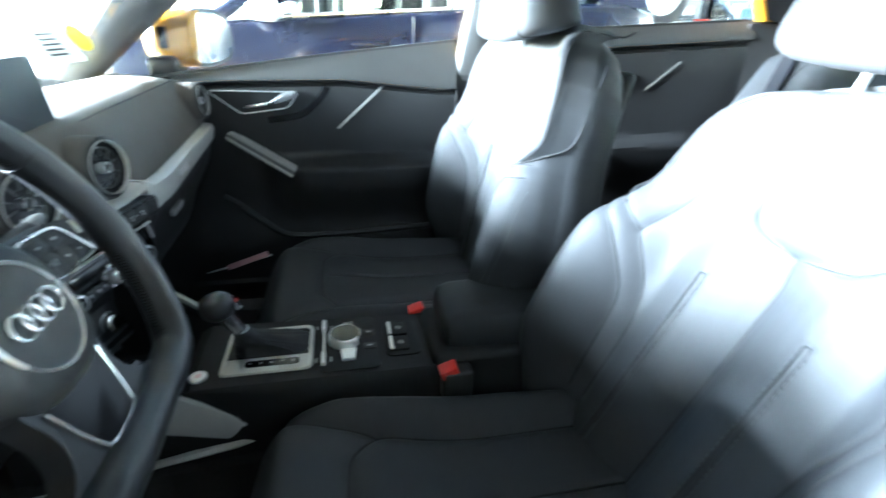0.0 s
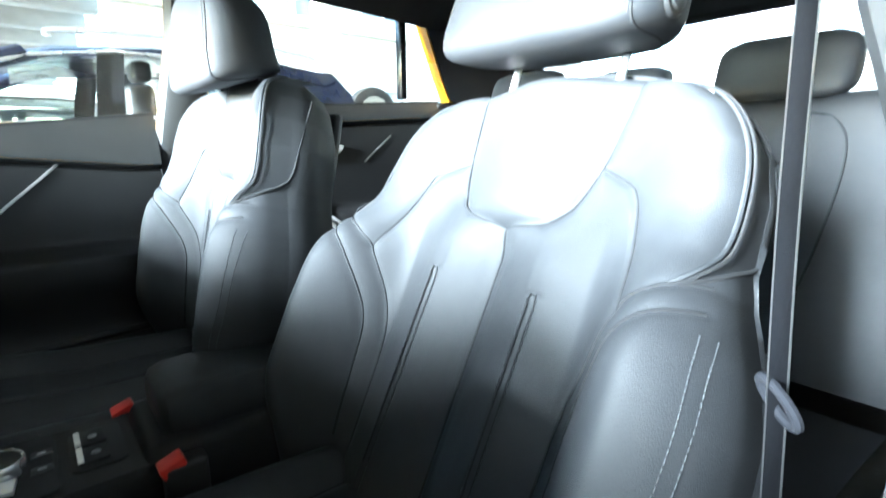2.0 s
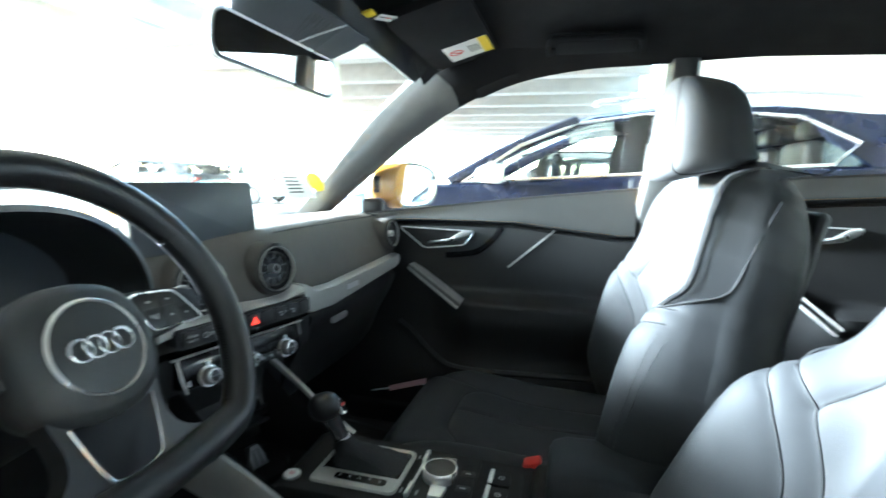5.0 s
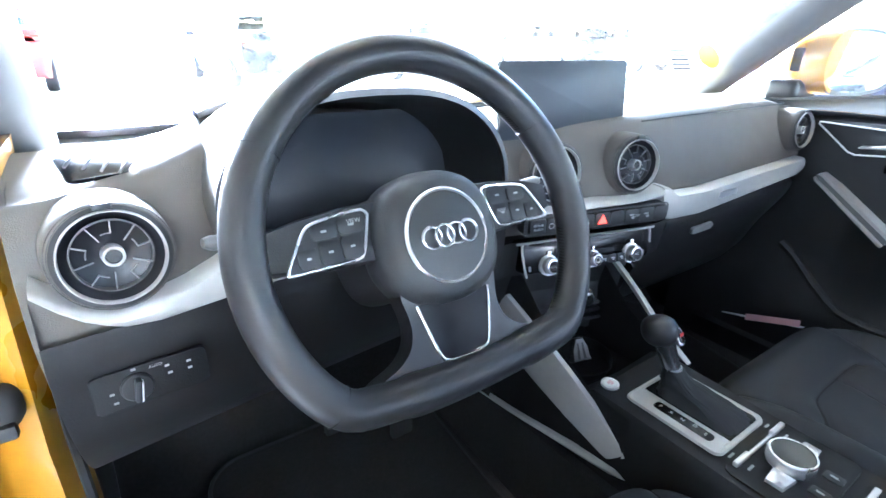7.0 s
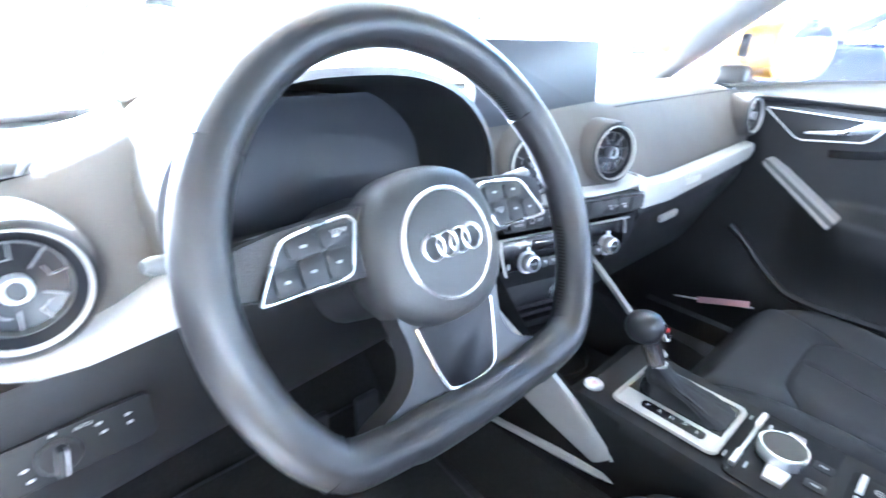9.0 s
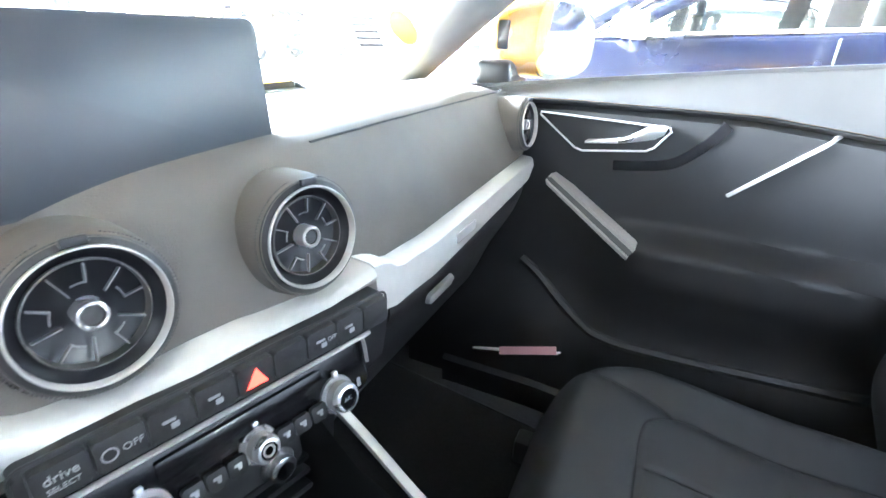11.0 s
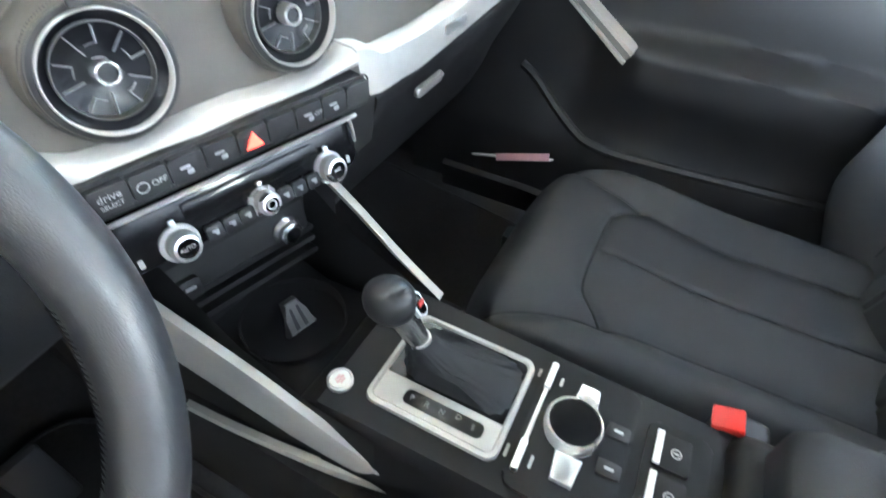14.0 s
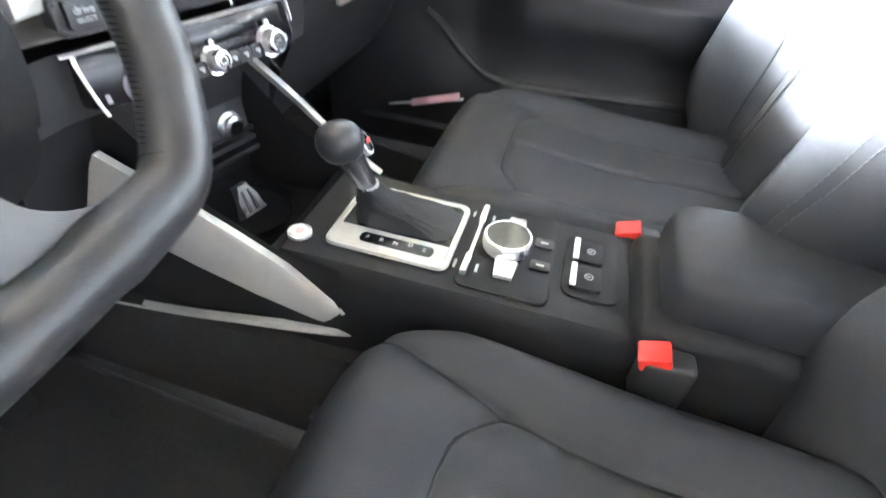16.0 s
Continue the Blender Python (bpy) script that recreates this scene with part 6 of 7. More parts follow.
for t, cx, cy, w, h in ((0, 0.016, -0.004, 0.07, 0.12), (0.12, 0.016, 0.0, 0.064, 0.11), (0.25, 0.014, 0.005, 0.056, 0.096), (0.4, 0.011, 0.014, 0.048, 0.075), (0.55, 0.006, 0.024, 0.04, 0.055), (0.7, 0.003, 0.032, 0.033, 0.042), (0.85, 0.001, 0.036, 0.028, 0.033), (1.0, 0.0, 0.04, 0.024, 0.026)):
    ring = []
    loop = rrect(w, h, min(w, h) * 0.35, 10)
    for i, (x, y) in enumerate(loop):
        fold = 0.0034 * math.sin(i * 1.9 + t * 7) * math.sin(math.pi * min(t + 0.15, 1)) + 0.0016 * math.sin(t * 26)
        k = 1 + fold / math.hypot(x, y)
        sag = 0.35 * (1 - t) * max(-y, 0) * t
        ring.append(G @ Vector((cx + x * k, cy + y * k, 0.002 + 0.044 * t - sag)))
    secs.append(ring)
part("gear_boot", loft(secs), LEATHER, bez, "pleated black leather gaiter", angle=80)
part("gear_neck", tube([G @ Vector((0, 0.04, 0.042)), G @ Vector((-0.003, 0.046, 0.056)), G @ Vector((-0.007, 0.056, 0.078)), G @ Vector((-0.0085, 0.06, 0.086))], [0.0115, 0.0125, 0.015, 0.0165], 20), NECK_M, bez, "dark polished selector neck")
part("neck_collar", tube([G @ Vector((0, 0.0395, 0.041)), G @ Vector((-0.0005, 0.041, 0.046))], [0.0125, 0.0128], 24), CHROME, bez, "chrome collar")
KM = G @ Matrix.Translation((-0.01, 0.066, 0.096)) @ Matrix.Rotation(radians(-14), 4, "X")
secs = []
for v in np.linspace(-1, 1, 19):
    r = 0.0235 * math.sqrt(max(1 - v * v, 0.0)) ** 0.75 + 0.0005
    secs.append([KM @ Vector((r * math.cos(a) * (0.95), r * math.sin(a) * 1.12, v * 0.0225 + 0.002)) for a in np.linspace(0, 2 * math.pi, 32, endpoint=False)])
kn = part("gear_knob", loft(secs), LEATHER_W, bez, "rounded black leather gear knob")
part("knob_release", slab(rrect(0.014, 0.027, 0.005), 0.005, KM @ Matrix.Translation((0.008, -0.0215, -0.004)) @ Matrix.Rotation(radians(70), 4, "X"), 0.002), CHROME, kn, "chrome release plate")
part("release_face", slab(rrect(0.0095, 0.021, 0.004), 0.0015, KM @ Matrix.Translation((0.008, -0.0215, -0.004)) @ Matrix.Rotation(radians(70), 4, "X") @ Matrix.Translation((0, 0, 0.0048)), 0.0005), GLOSS, kn, "black release face")
part("knob_badge", slab([(-0.0045, -0.002), (0.003, -0.002), (0.0045, 0.002), (-0.003, 0.002)], 0.001, KM @ Matrix.Translation((0.008, -0.0285, 0.0)) @ Matrix.Rotation(radians(70), 4, "X")), REDP, kn, "small red badge")
# start button
sb = part("start_button", lathe([(0.0135, 0), (0.0135, 0.004), (0.0118, 0.005), (0.011, 0.003), (0, 0.003)], 36, Matrix.Translation((-0.05, 0.513, CZ + 0.006))), CHROME, con, "round start button")
part("start_cap", lathe([(0.0106, 0.0032), (0.01, 0.0045), (0, 0.0045)], 32, Matrix.Translation((-0.05, 0.513, CZ + 0.006))), LABEL, sb, "white cap")
for k, w in enumerate((0.008, 0.011, 0.007)):
    part("start_print", slab(rrect(w, 0.0018, 0.0006), 0.0006, Matrix.Translation((-0.05, 0.5155 - 0.003 * k, CZ + 0.0105))), PAPERPINK, sb, "worn pink print")
# rotary controller
plate = part("control_plate", slab(rrect(0.15, 0.1, 0.012), 0.004, Matrix.Translation((0.01, 0.283, CZ + 0.001)), 0.002), LOWDASH, con, "black control plate")
rc = part("rotary_knob", lathe([(0.027, 0.0), (0.028, 0.004), (0.028, 0.014), (0.0262, 0.0165), (0.0245, 0.0165)], 56, Matrix.Translation((0.013, 0.289, CZ + 0.006))), CHROME, plate, "chrome-edged rotary controller")
part("rotary_top", lathe([(0.0245, 0.0165), (0.0235, 0.0155), (0, 0.0158)], 48, Matrix.Translation((0.013, 0.289, CZ + 0.006))), GLOSS, rc, "black touch top")
for sg in (-1, 1):
    part("menu_key", slab([(-0.013, -0.014), (0.013, -0.014), (0.01, 0.014), (-0.01, 0.014)], 0.006, Matrix.Translation((0.012 + sg * 0.04, 0.284, CZ + 0.004)) @ Matrix.Rotation(radians(sg * -90), 4, "Z"), 0.002), CHROME, plate, "silver key")
    part("toggle_key", cube((0.012 + sg * 0.047, 0.325, CZ + 0.009), (0.032, 0.007, 0.008), 0.002), CHROME, plate, "silver toggle")
    part("plate_button", slab(rrect(0.016, 0.022, 0.003), 0.003, Matrix.Translation((0.012 + sg * 0.02, 0.248, CZ + 0.004)), 0.001), HARD, plate)
    part("plate_sign", slab(rrect(0.003, 0.009, 0.001), 0.0006, Matrix.Translation((0.012 + sg * 0.02, 0.248, CZ + 0.0072))), PRINT, plate)
part("toggle_bar", cube((0.012, 0.325, CZ + 0.006), (0.075, 0.004, 0.004), 0.001), CHROME, plate)
for sg in (-1, 1):
    for k in (0, 1):
        part("plate_sign", slab(rrect(0.013 if sg < 0 else 0.01, 0.003, 0.001), 0.0006, Matrix.Translation((0.012 + sg * 0.047, 0.337 - 0.024 * k, CZ + 0.0052))), PRINT, plate)
# parking brake keys
part("brake_plate", slab(rrect(0.104, 0.06, 0.012), 0.0025, Matrix.Translation((0.014, 0.192, CZ + 0.0005)), 0.001), LOWDASH, con, "black parking brake plate")
for u, lab in ((0.036, "A"), (-0.008, "P")):
    k = part("brake_key", slab(rrect(0.038, 0.034, 0.004), 0.006, Matrix.Translation((u, 0.198, CZ + 0.001)), 0.002), LOWDASH, con, "black parking brake key")
    part("key_bar", cube((u, 0.2115, CZ + 0.008), (0.036, 0.0065, 0.004), 0.001), LABEL, k, "white key edge")
    part("key_sign", lathe([(0.005, 0), (0.005, 0.0006), (0.0038, 0.0006), (0.0038, 0)], 20, Matrix.Translation((u, 0.195, CZ + 0.0072))), PRINT, k)
    part("key_sign", slab(rrect(0.0018, 0.005, 0.0006), 0.0006, Matrix.Translation((u, 0.195, CZ + 0.0072))), PRINT, k)
part("rear_box", cube((0.008, 0.0, 0.49), (0.165, 0.3, 0.28), 0.02, 3), LOWDASH, con)
arm = thing("armrest", "black leather centre armrest", "armrest")
secs = []
for y, w, zt in ((0.125, 0.055, 0.675), (0.118, 0.066, 0.682), (0.1, 0.071, 0.687), (0.0, 0.073, 0.69), (-0.15, 0.073, 0.69), (-0.2, 0.068, 0.686)):
    secs.append([Vector((0.012 + x, y, z)) for x, z in ((-w + 0.004, 0.622), (-w, 0.64), (-w, zt - 0.02), (-w + 0.008, zt - 0.005), (-w + 0.022, zt), (0, zt + 0.002), (w - 0.022, zt), (w - 0.008, zt - 0.005), (w, zt - 0.02), (w, 0.64), (w - 0.004, 0.622))])
part("armrest_pad", loft(secs), LEATHER, arm)
part("armrest_base", cube((0.012, -0.03, 0.618), (0.12, 0.28, 0.02), 0.006), HARD, arm)

for x, y, lab in ((0.1, 0.15, "beside the passenger seat"), (-0.089, 0.125, "beside the driver's seat")):
    bk = thing("belt_buckle", "black seat belt buckle with red release " + lab, "seat belt buckle", (x, y, 0.0), group="front belt buckles")
    part("buckle_body", cube((0, -0.012, 0.585), (0.03, 0.05, 0.06), 0.007, 3), HARD, bk)
    part("release_key", cube((0, 0.002, 0.612), (0.027, 0.03, 0.016), 0.003, 2, Matrix.Translation((0, 0, 0.612)) @ Matrix.Rotation(radians(-20), 4, "X") @ Matrix.Translation((0, 0, -0.612))), REDP, bk, "red release key")
    part("buckle_stem", cube((0, -0.02, 0.52), (0.02, 0.03, 0.1), 0.005), HARD, bk)

# driver's belt on the pillar
sbelt = thing("seat_belt", "grey seat belt hanging from the pillar with its tongue", "seat belt")


def ribbon(pts, width, thick, n=8):
    sp = spline(pts, n)
    secs = []
    for i, p in enumerate(sp):
        secs.append([p + Vector((0.26 * sx * width / 2, 0.965 * sx * width / 2, 0)) + Vector((0, t, 0)) for sx, t in ((-1, -thick), (1, -thick), (1, thick), (-1, thick))])
    return loft(secs)


part("belt_webbing", ribbon([(-0.622, -0.1, 1.19), (-0.618, -0.12, 1.1), (-0.622, -0.125, 0.95), (-0.63, -0.13, 0.8), (-0.64, -0.14, 0.6), (-0.66, -0.15, 0.42)], 0.021, 0.001), BELT, sbelt, "grey webbing")
for k in (-1, 1):
    part("belt_edge", ribbon([Vector(p) + Vector((0.26, 0.965, 0)) * k * 0.0102 + Vector((0, 0.0004, 0)) for p in ((-0.622, -0.1, 1.19), (-0.618, -0.12, 1.1), (-0.622, -0.125, 0.95), (-0.63, -0.13, 0.8), (-0.64, -0.14, 0.6), (-0.66, -0.15, 0.42))], 0.0014, 0.0014), GREYTRIM, sbelt, "paler woven edge")
part("belt_anchor", cube((-0.624, -0.1, 1.2), (0.03, 0.04, 0.12), 0.012, 3), PILLAR, sbelt)
part("belt_guide", tube(spline([(-0.612, -0.12, 1.15), (-0.604, -0.114, 1.135), (-0.6, -0.116, 1.114)], 5), 0.0036, 10), HARD, sbelt)
part("guide_latch", cube((0, 0, 0), (0.005, 0.01, 0.036), 0.002, 2, Matrix.Translation((-0.599, -0.115, 1.095)) @ Matrix.Rotation(radians(16), 4, "X")), CHROME, sbelt, "bright metal guide")
part("belt_tongue", tube([Vector((-0.63, -0.125, 0.832)) + Vector((0.009 * math.cos(a), -0.006 * math.cos(a), 0.013 * math.sin(a))) + Vector((0.009 * math.sin(a), 0, 0)) for a in np.linspace(0, 2 * math.pi, 20, endpoint=False)], 0.0034, 8, True), BELT, sbelt, "looped grey belt tongue")

# rear bench
bench = thing("rear_bench", "black leather rear bench with three headrests", "car seat")
secs = []
for x in np.linspace(-0.62, 0.62, 63):
    dip = 0.006 * math.exp(-(((abs(x) - 0.12) / 0.012) ** 2)) + 0.006 * math.exp(-(((abs(x) - 0.42) / 0.012) ** 2))
    e = 0.03 * smooth_step(0.5, 0.62, abs(x))
    hollow = 0.02 * math.cos(min(abs(abs(x) - 0.28) / 0.2, 1) * math.pi / 2)
    secs.append([Vector((x, p.y - dip, p.z)) for p in spline([(0, -0.72 - hollow, 0.6), (0, -0.78 - hollow, 0.72), (0, -0.86 - hollow, 0.88), (0, -0.92 - e, 1.02), (0, -0.95 - e, 1.07 - e), (0, -1.0, 1.08 - e), (0, -1.05, 1.06)], 4)])
part("bench_back", loft(secs, False), LEATHER, bench, "black leather bench back")
for sx in (-1, 1):
    for ln in ([(0.14, 1.03), (0.18, 1.045), (0.4, 1.045), (0.46, 1.02), (0.48, 0.95), (0.47, 0.8), (0.45, 0.66)], [(0.12, 1.05), (0.12, 0.9), (0.12, 0.66)], [(0.2, 0.92), (0.22, 0.95), (0.38, 0.95), (0.4, 0.92), (0.39, 0.75)]):
        pts = []
        for p in spline([(x, 0, z) for x, z in ln], 6):
            hol = 0.02 * math.cos(min(abs(p.x - 0.28) / 0.2, 1) * math.pi / 2)
            pts.append((sx * p.x, curve_at([(0.6, -0.72), (0.72, -0.78), (0.88, -0.86)], p.z) - hol + 0.001 if p.z < 0.88 else curve_at([(0.88, -0.86), (1.02, -0.92), (1.07, -0.95)], p.z) - hol * (1.02 - min(p.z, 1.02)) / 0.14 + 0.001, p.z))
        part("seam", tube(pts, 0.0022, 5), SEAM, bench)
secs = []
for x in np.linspace(-0.62, 0.62, 40):
    dip = 0.006 * math.exp(-(((abs(x) - 0.12) / 0.012) ** 2))
    secs.append([Vector((x, p.y, p.z - dip)) for p in spline([(0, -0.72, 0.56), (0, -0.5, 0.6), (0, -0.3, 0.62), (0, -0.25, 0.58), (0, -0.26, 0.42)], 4)])
part("bench_cushion", loft(secs, False), LEATHER, bench, "black leather bench cushion")
for hx in (-0.34, 0.0, 0.34):
    w, hgt, z0 = (0.125, 0.125, 1.072) if hx else (0.1, 0.1, 1.07)
    secs = []
    for v in np.linspace(-1, 1, 15):
        k = (1 - abs(v) ** 4) ** 0.4 if abs(v) < 1 else 0.3
        secs.append([Vector((hx + w * (0.55 + 0.45 * k) * math.copysign(abs(math.cos(a)) ** 0.5, math.cos(a)), -0.985 + 0.045 * (0.4 + 0.6 * k) * math.copysign(abs(math.sin(a)) ** 0.6, math.sin(a)) - 0.02 * v, z0 + hgt / 2 + v * hgt / 2)) for a in np.linspace(0, 2 * math.pi, 36, endpoint=False)])
    part("rear_headrest", loft(secs), LEATHER, bench, "black leather rear headrest")
    for sx in (-1, 1):
        part("headrest_post", tube([(hx + sx * 0.05, -0.99, 1.04), (hx + sx * 0.05, -0.985, 1.1)], 0.006, 10), CHROME, bench)
    rb = thing("rear_seat_belt", "dark rear seat belt over the bench back", "seat belt", group="rear belts")
    part("belt_webbing", loft([[p + Vector((-0.022, -0.004, 0)), p + Vector((0.022, -0.004, 0)), p + Vector((0.022, 0.0, 0)), p + Vector((-0.022, 0.0, 0))] for p in spline([(hx + 0.17, -1.02, 1.1), (hx + 0.16, -0.93, 1.075), (hx + 0.15, -0.86, 0.92), (hx + 0.15, -0.77, 0.72)], 6)]), BELT, rb)

# floor mats and pedals
for sx in (-1, 1):
    mt = thing("floor_mat", "black carpet floor mat", "floor mat", group="floor mats")
    part("mat", slab(rrect(0.42, 0.5, 0.06), 0.01, Matrix.Translation((sx * 0.37, 0.66, 0.358)) @ Matrix.Rotation(radians(8), 4, "X"), 0.004), CARPET, mt)
    part("mat_edge", tube([Matrix.Translation((sx * 0.37, 0.66, 0.367)) @ Matrix.Rotation(radians(8), 4, "X") @ Vector((x, y, 0)) for x, y in rrect(0.42, 0.5, 0.06)], 0.004, 6, True), RUBBER, mt)
pd = thing("pedals", "black brake and accelerator pedals", "pedals")
part("brake_pedal", cube((-0.36, 0.8, 0.5), (0.075, 0.015, 0.055), 0.006), RUBBER, pd)
part("accelerator", cube((-0.25, 0.8, 0.46), (0.045, 0.015, 0.12), 0.006), RUBBER, pd)

# ---- the car park ----
ground = part("ground", loft([[(x, y, 0) for y in (-400, -30, 0, 30, 400)] for x in (-400, -30, 0, 30, 400)], False), GROUND)
tagged(ground, "pale concrete car park ground", "ground", kind="structure")
deck = thing("parking_deck", "cream concrete deck with deep beams over the parking bays", "deck", kind="structure")
part("deck_slab", cube((-3.0, -2.5, 5.75), (21, 25, 0.3)), CEIL, deck, "concrete slab")
for k in range(4):
    part("deck_beam", cube((-3.0, -12 + 6.5 * k, 5.35), (21, 0.4, 0.6), 0.02), CEIL, deck, "concrete beam")
for y0, y1, z0, z1 in ((-1.0, -2.6, 3.4, 5.6), (-4.3, -2.6, 3.4, 5.6), (-1.0, -4.3, 3.5, 3.5), (-4.3, -6.2, 3.4, 5.6), (-8.2, -6.2, 3.4, 5.6), (-4.3, -8.2, 3.5, 3.5)):
    part("deck_brace", tube([(7.2, y0, z0), (7.2, y1, z1)], 0.28, 4), CONCRETE, deck, "slanting concrete brace")
part("deck_slab", cube((9.0, 16.2, 5.75), (12, 12, 0.3)), CEIL, deck, "concrete slab")
for k in range(4):
    part("deck_beam", cube((9.0, 11.5 + 3 * k, 5.35), (12, 0.4, 0.6), 0.02), CEIL, deck, "concrete beam")
part("deck_edge", cube((7.65, -3, 5.2), (0.3, 24, 1.2)), CONCRETE, deck)
low = thing("low_deck", "brown-grey concrete deck on closely set beams", "deck", kind="structure")
part("deck_slab", cube((21, 5.5, 4.35), (22, 14, 0.25)), CONCRETE_D, low, "concrete slab")
for k in range(9):
    part("deck_beam", cube((10.5 + 2.5 * k, 5.5, 4.0), (0.45, 14, 0.5), 0.02), CONCRETE_D, low, "concrete beam")
for x in (10.5, 20):
    for y in (-11, -5.6, 6):
        col = part("column", cube((x, y, 2.1), (0.5, 0.5, 4.2), 0.03), CONCRETE)
        tagged(col, "square cream concrete column", "column", group="columns", kind="structure")
col = part("column", tube([(3.0, 9.5, 0), (1.2, 9.0, 5.6)], 0.4, 4), CONCRETE)
tagged(col, "slanting cream concrete column", "column", group="columns", kind="structure")

brace = part("brace", tube([(12.3, 12, 5.6), (14.3, 12, 2.2)], 0.3, 4), CONCRETE)
tagged(brace, "slanting cream concrete brace across the lane", "brace", kind="structure")


def facade(name, label, m, length, height, cols, rows):
    b = thing(name, label, "building", kind="structure")
    part("facade_wall", cube((0, 0, height / 2), (length, 0.4, height), 0, m=m), WALLW, b)
    part("facade_ledge", cube((0, 0.25, height * 0.55), (length, 0.2, 0.25), 0.02, m=m), CONCRETE, b)
    for i in range(cols):
        for j in range(rows):
            x, z = -length / 2 + length * (i + 0.5) / cols, 1.7 + 2.9 * j
            w = part("facade_window", cube((x, 0.18, z), (length / cols * 0.5, 0.06, 1.4), 0.01, m=m), WINDOWC, b)
            part("window_frame", cube((x, 0.22, z), (0.07, 0.05, 1.4), 0, m=m), WALLW, w)
            part("window_sill", cube((x, 0.26, z - 0.75), (length / cols * 0.55, 0.16, 0.08), 0, m=m), CONCRETE, w)
    return b


WALLW = material("white_render", (0.72, 0.7, 0.64), 0.85, grain=0.08, scale=4, bump=0.3, bscale=70)
WINDOWC = material("office_window", (0.2, 0.24, 0.26), 0.15, rvar=0.05)
WALLG = material("dark_grey_concrete", (0.15, 0.145, 0.14), 0.9, grain=0.2, scale=4, bump=0.4, bscale=50)
# unseen wall added to hold back light from the left
shut = part("light_block_wall", cube((-6.5, -3, 2.8), (0.3, 24, 5.6)), WALLG)
tagged(shut, "unseen grey concrete wall added to block light from the left", "wall", kind="structure")
facade("office_block", "white rendered block with rows of windows", Matrix.Translation((11.6, -9, 0)) @ Matrix.Rotation(radians(90), 4, "Z"), 15, 7, 6, 2)
# added to close the rear; its pale wall bounces light onto the dash
facade("office_wing", "white rendered wing with rows of windows, added behind the car", Matrix.Translation((-6, -22, 0)), 30, 8, 9, 2)

# ---- parked cars ----


def wheel_part(name, parent, c, side):
    m = Matrix.Translation(c) @ Matrix.Rotation(radians(90 * side), 4, "Y")
    w = part(name, lathe([(0.2, -0.1), (0.3, -0.11), (0.33, -0.08), (0.335, 0.0), (0.33, 0.08), (0.3, 0.11), (0.22, 0.1)], 36, m), RUBBER, parent, "black tyre on a silver rim")
    part("rim", lathe([(0.22, 0.09), (0.2, 0.07), (0.06, 0.06), (0, 0.065)], 30, m), SILVER, w)
    for k in range(5):
        part("rim_spoke", cube((0.12, 0, 0.08), (0.2, 0.045, 0.03), 0.008, m=m @ Matrix.Rotation(k * 2 * math.pi / 5, 4, "Z")), CHROME, w)
    return w


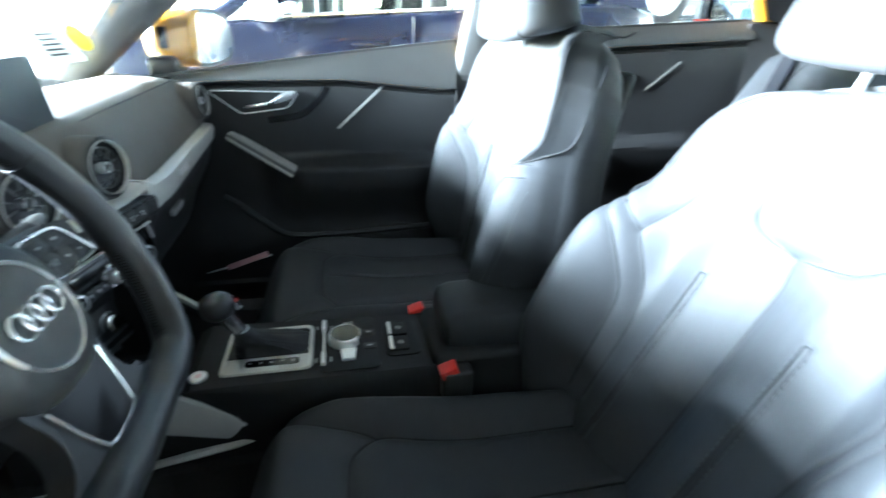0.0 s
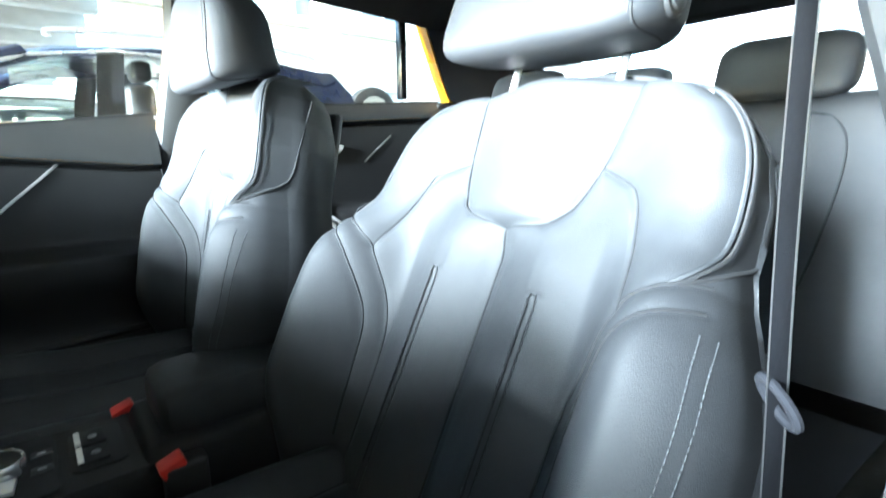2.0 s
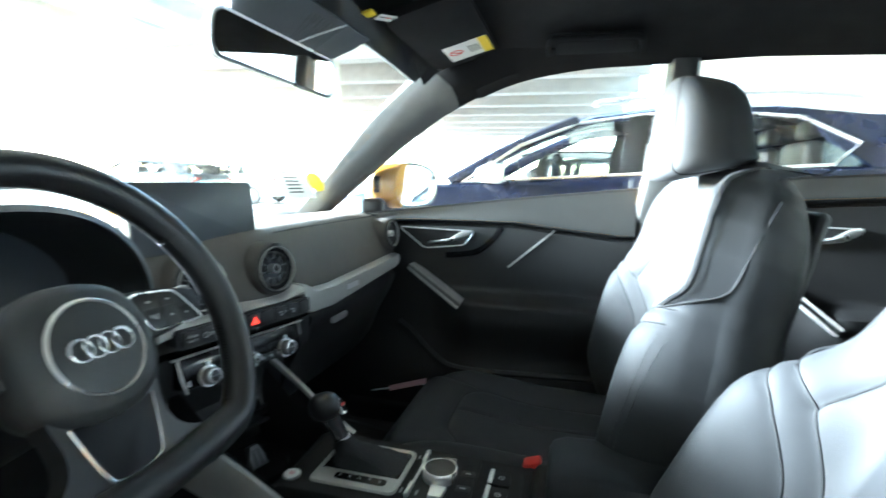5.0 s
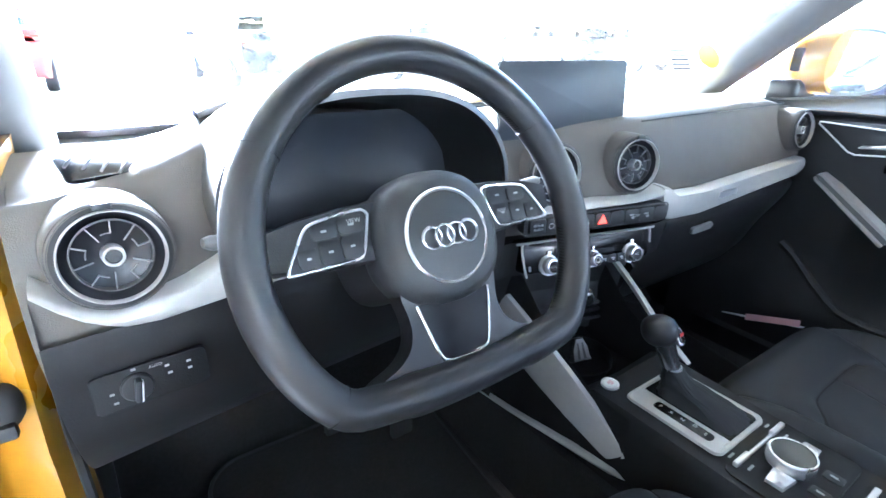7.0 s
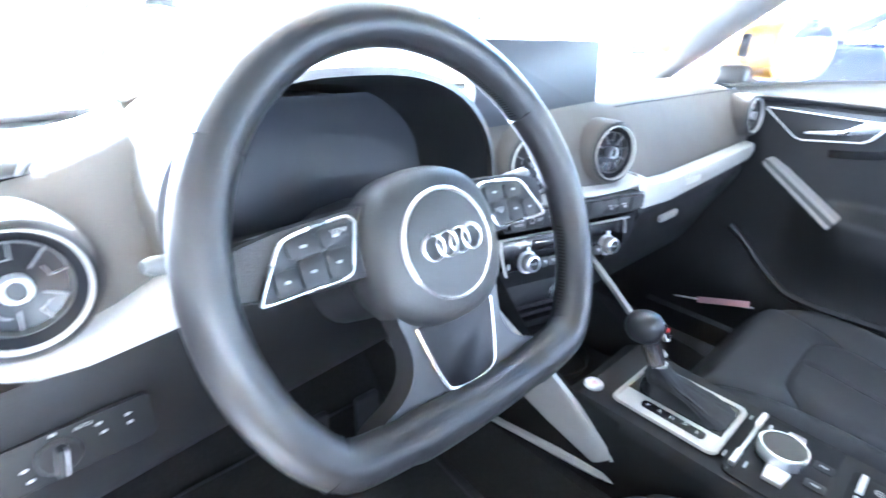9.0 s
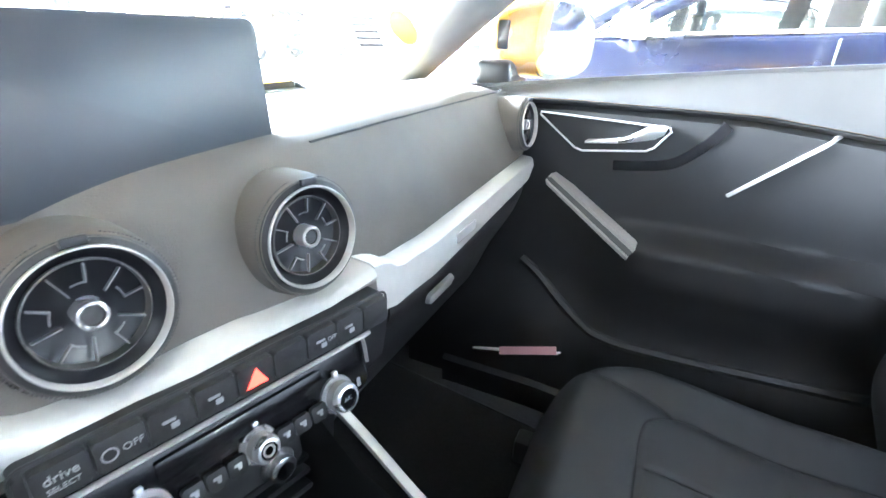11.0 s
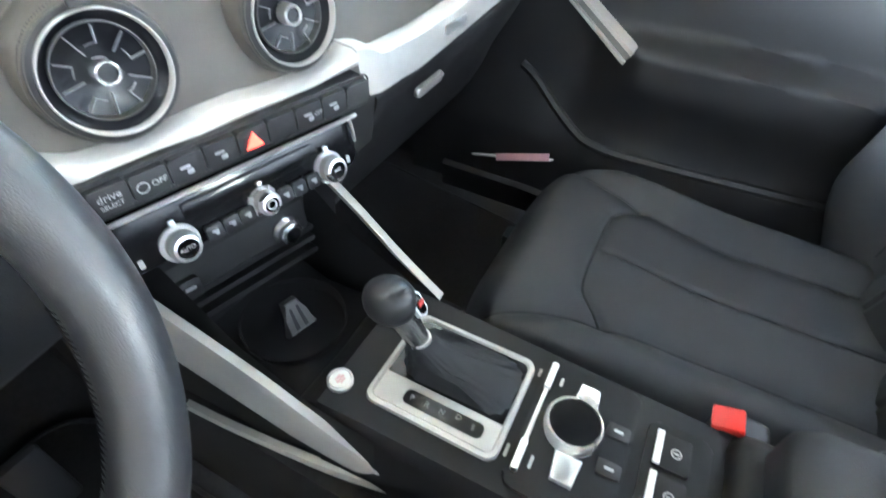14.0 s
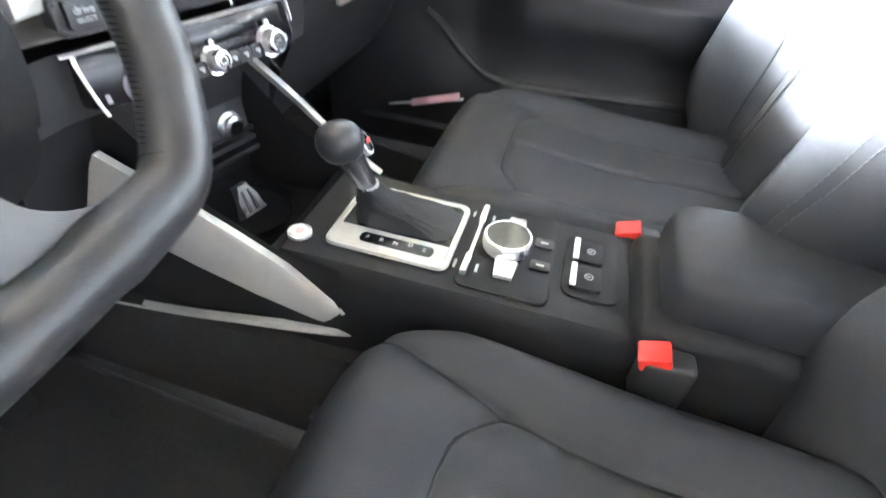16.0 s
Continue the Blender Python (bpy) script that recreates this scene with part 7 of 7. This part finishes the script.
def parked_car(name, label, paint, at, yaw=0, trim=None, group="parked cars", tall=1.0):
    """A five-door car facing +y, its origin on the ground."""
    car = thing(name, label, "car", at, yaw, group)
    T = trim or GLOSS
    secs = []
    for y, zt, w, zb in ((-2.28, 0.95, 0.78, 0.4), (-2.22, 1.08, 0.86, 0.3), (-1.6, 1.13, 0.91, 0.25), (-0.6, 1.12, 0.92, 0.22), (0.3, 1.055, 0.92, 0.22), (1.15, 0.985, 0.91, 0.24), (1.6, 0.95, 0.88, 0.27), (2.05, 0.82, 0.8, 0.3), (2.2, 0.62, 0.68, 0.35)):
        z = zt * tall
        secs.append([Vector((sx * w * k, y, zz)) for sx, k, zz in ((-1, 0.95, zb), (-1, 1.0, (zb + z) / 2 - 0.05), (-1, 1.0, z - 0.15), (-1, 0.965, z - 0.02), (-1, 0.93, z), (1, 0.93, z), (1, 0.965, z - 0.02), (1, 1.0, z - 0.15), (1, 1.0, (zb + z) / 2 - 0.05), (1, 0.95, zb))])
    part("body", loft(secs), paint, car, "glossy painted body")
    roof = []
    for y, z, w in ((0.56, 1.42, 0.56), (0.4, 1.47, 0.6), (0.0, 1.515, 0.62), (-0.7, 1.52, 0.62), (-1.4, 1.47, 0.6), (-1.75, 1.4, 0.56)):
        z *= tall
        roof.append([Vector((x * w / 0.62, y, zz)) for x, zz in ((-0.66, z - 0.085), (-0.64, z - 0.04), (-0.5, z - 0.005), (0, z + 0.01), (0.5, z - 0.005), (0.64, z - 0.04), (0.66, z - 0.085), (0.6, z - 0.075), (0, z - 0.04), (-0.6, z - 0.075))])
    part("roof", loft(roof), paint, car)
    part("cabin_floor", cube((0, -0.5, 1.0 * tall), (1.6, 2.6, 0.02)), HARD, car)
    for sx in (-1, 1):
        A = [Vector((sx * 0.8, 1.2, 0.985 * tall)), Vector((sx * 0.73, 0.85, 1.22 * tall)), Vector((sx * 0.66, 0.5, 1.4 * tall))]
        part("a_pillar", tube(spline(A, 5), 0.045, 8), paint, car)
        part("b_pillar", loft([[Vector((sx * x, y + dy, z * tall)) for dy in (-0.055, 0.055)] + [Vector((sx * (x - 0.03), y + dy, z * tall)) for dy in (0.055, -0.055)] for x, y, z in ((0.86, 0.22, 1.05), (0.76, 0.2, 1.25), (0.665, 0.17, 1.44))]), GLOSS, car)
        part("c_pillar", loft([[Vector((sx * x, y0, z * tall)), Vector((sx * x, y1, z * tall)), Vector((sx * (x - 0.04), y1, z * tall)), Vector((sx * (x - 0.04), y0, z * tall))] for x, y0, y1, z in ((0.86, -1.2, -2.05, 1.11), (0.77, -0.95, -1.95, 1.28), (0.665, -0.85, -1.65, 1.43))]), paint, car)
        fr = [Vector((sx * x, y, z * tall)) for x, y, z in ((0.865, 1.12, 0.995), (0.79, 0.8, 1.24), (0.69, 0.5, 1.385), (0.672, 0.16, 1.44), (0.672, -0.5, 1.44), (0.69, -0.8, 1.415), (0.79, -1.12, 1.26), (0.865, -0.95, 1.135), (0.868, 0.2, 1.065))]
        part("window_trim", tube(fr, 0.011, 6, True), T, car, "bright window surround")
        g = part("side_window", loft([[fr[0], fr[1], fr[2], fr[3], fr[4], fr[5], fr[6]], [fr[8], fr[8].lerp(fr[0], 0.5), fr[8].lerp(fr[0], 0.2), fr[8], fr[8].lerp(fr[7], 0.4), fr[8].lerp(fr[7], 0.8), fr[7]]], False), GLASS, car, "side window")
        g.visible_shadow = False
        for y in (1.35, -1.4):
            wheel_part("wheel", car, (sx * 0.83, y, 0.335), sx)
        mir = part("door_mirror", loft([[Vector((sx * (0.99 + x * k), 0.92 + dy, 1.05 * tall + z * k)) for x, z in rrect(0.2, 0.13, 0.045, 4)] for dy, k in ((0.09, 0.5), (0.05, 0.92), (-0.02, 1.0), (-0.04, 0.95))]), WHITEPAINT if trim else paint, car, "door mirror")
        part("mirror_arm", cube((sx * 0.9, 0.95, 1.01 * tall), (0.12, 0.06, 0.03), 0.01), HARD, mir)
        part("door_gap", tube([(sx * 0.915, 0.22, 1.03 * tall), (sx * 0.925, 0.22, 0.5), (sx * 0.9, 0.2, 0.3)], 0.006, 4), RUBBER, car)
        part("door_handle", cube((sx * 0.925, 0.45, 0.88 * tall), (0.03, 0.18, 0.03), 0.01), paint, car)
        if trim:
            part("roof_rail", tube(spline([(sx * 0.58, 0.4, 1.5 * tall), (sx * 0.59, 0.3, 1.545 * tall), (sx * 0.59, -0.7, 1.575 * tall), (sx * 0.58, -1.4, 1.52 * tall)], 5), 0.014, 8), CHROME, car, "silver roof rail")
        part("tail_lamp", cube((sx * 0.72, -2.24, 0.92 * tall), (0.28, 0.08, 0.14), 0.03), LAMPRED, car, "red tail lamp")
        part("head_lamp", cube((sx * 0.62, 2.06, 0.72 * tall), (0.3, 0.16, 0.12), 0.03), LABEL, car, "clear head lamp")
        for y in (0.05, -0.95):
            part("seat", cube((sx * 0.38, y, 1.12 * tall), (0.44, 0.14, 0.36), 0.05, 3), HARD, car)
            part("headrest", cube((sx * 0.38, y - 0.03, 1.37 * tall), (0.24, 0.1, 0.13), 0.035, 3), HARD, car)
    w = part("windscreen", loft([[Vector((x, 1.22, 0.99 * tall)), Vector((x * 0.83, 0.53, 1.43 * tall))] for x in np.linspace(-0.78, 0.78, 5)], False), GLASS, car)
    w.visible_shadow = False
    w = part("rear_window", loft([[Vector((x, -2.08, 1.13 * tall)), Vector((x * 0.83, -1.72, 1.4 * tall))] for x in np.linspace(-0.72, 0.72, 5)], False), TINT, car)
    w.visible_shadow = False
    part("number_plate", cube((0, -2.27, 0.72 * tall), (0.5, 0.02, 0.11), 0.004), LABEL, car)
    return car


suv = parked_car("suv", "dark blue car with chrome window surrounds parked alongside", NAVY, (3.67, -0.5, 0), 0, CHROME, "parked cars", 1.07)
for piece in suv.children_recursive:
    for v in piece.data.vertices:
        v.co.y = v.co.y * 1.25 if v.co.y > 0 else v.co.y * 0.9 if v.co.y > -1.2 else -1.08 + (v.co.y + 1.2) * 0.36
# stays out of view; added to cut light from the open door's side
parked_car("hatchback", "dark car parked on the driver's side", DARKPAINT, (-2.9, -0.2, 0))
parked_car("hatchback", "silver-grey car parked beyond the blue one", WHITEPAINT, (6.4, 0.35, 0))
parked_car("hatchback", "dark car parked further along the row", DARKPAINT, (9.2, 0.1, 0))
parked_car("hatchback", "dark grey car seen from behind across the lane", DARKPAINT, (2.9, 13.5, 0), 4)
parked_car("hatchback", "white car seen from behind across the lane", WHITEPAINT, (7.2, 13.8, 0), 0)
parked_car("hatchback", "dark car with red lamps across the lane", DARKPAINT, (12.6, 13.2, 0), 0)
parked_car("hatchback", "white car at the end of the opposite row", WHITEPAINT, (17.0, 13.5, 0), 0)
parked_car("hatchback", "red car parked across the lane", REDPAINT, (-1.8, 13.8, 0), 0)
parked_car("hatchback", "dark grey car parked behind in the next row", DARKPAINT, (7.6, -6.4, 0), 90)
off = parked_car("off_roader", "dark grey off-roader with a spare wheel on its tailgate", DARKPAINT, (8.0, -3.75, 0), -90, None, "parked cars", 1.15)
sw = part("spare_wheel", lathe([(0.2, -0.1), (0.32, -0.11), (0.37, -0.08), (0.38, 0.0), (0.37, 0.07), (0.32, 0.09), (0.25, 0.08)], 36, Matrix.Translation((0.0, -2.36, 1.4)) @ Matrix.Rotation(radians(90), 4, "X")), RUBBER, off, "black spare tyre")
part("rim", lathe([(0.25, 0.075), (0.22, 0.06), (0.07, 0.05), (0, 0.06)], 30, Matrix.Translation((0.0, -2.36, 1.4)) @ Matrix.Rotation(radians(90), 4, "X")), SILVER, sw)
part("tailgate", cube((0, -2.22, 1.25), (1.5, 0.1, 0.7), 0.04, 3), DARKPAINT, off)
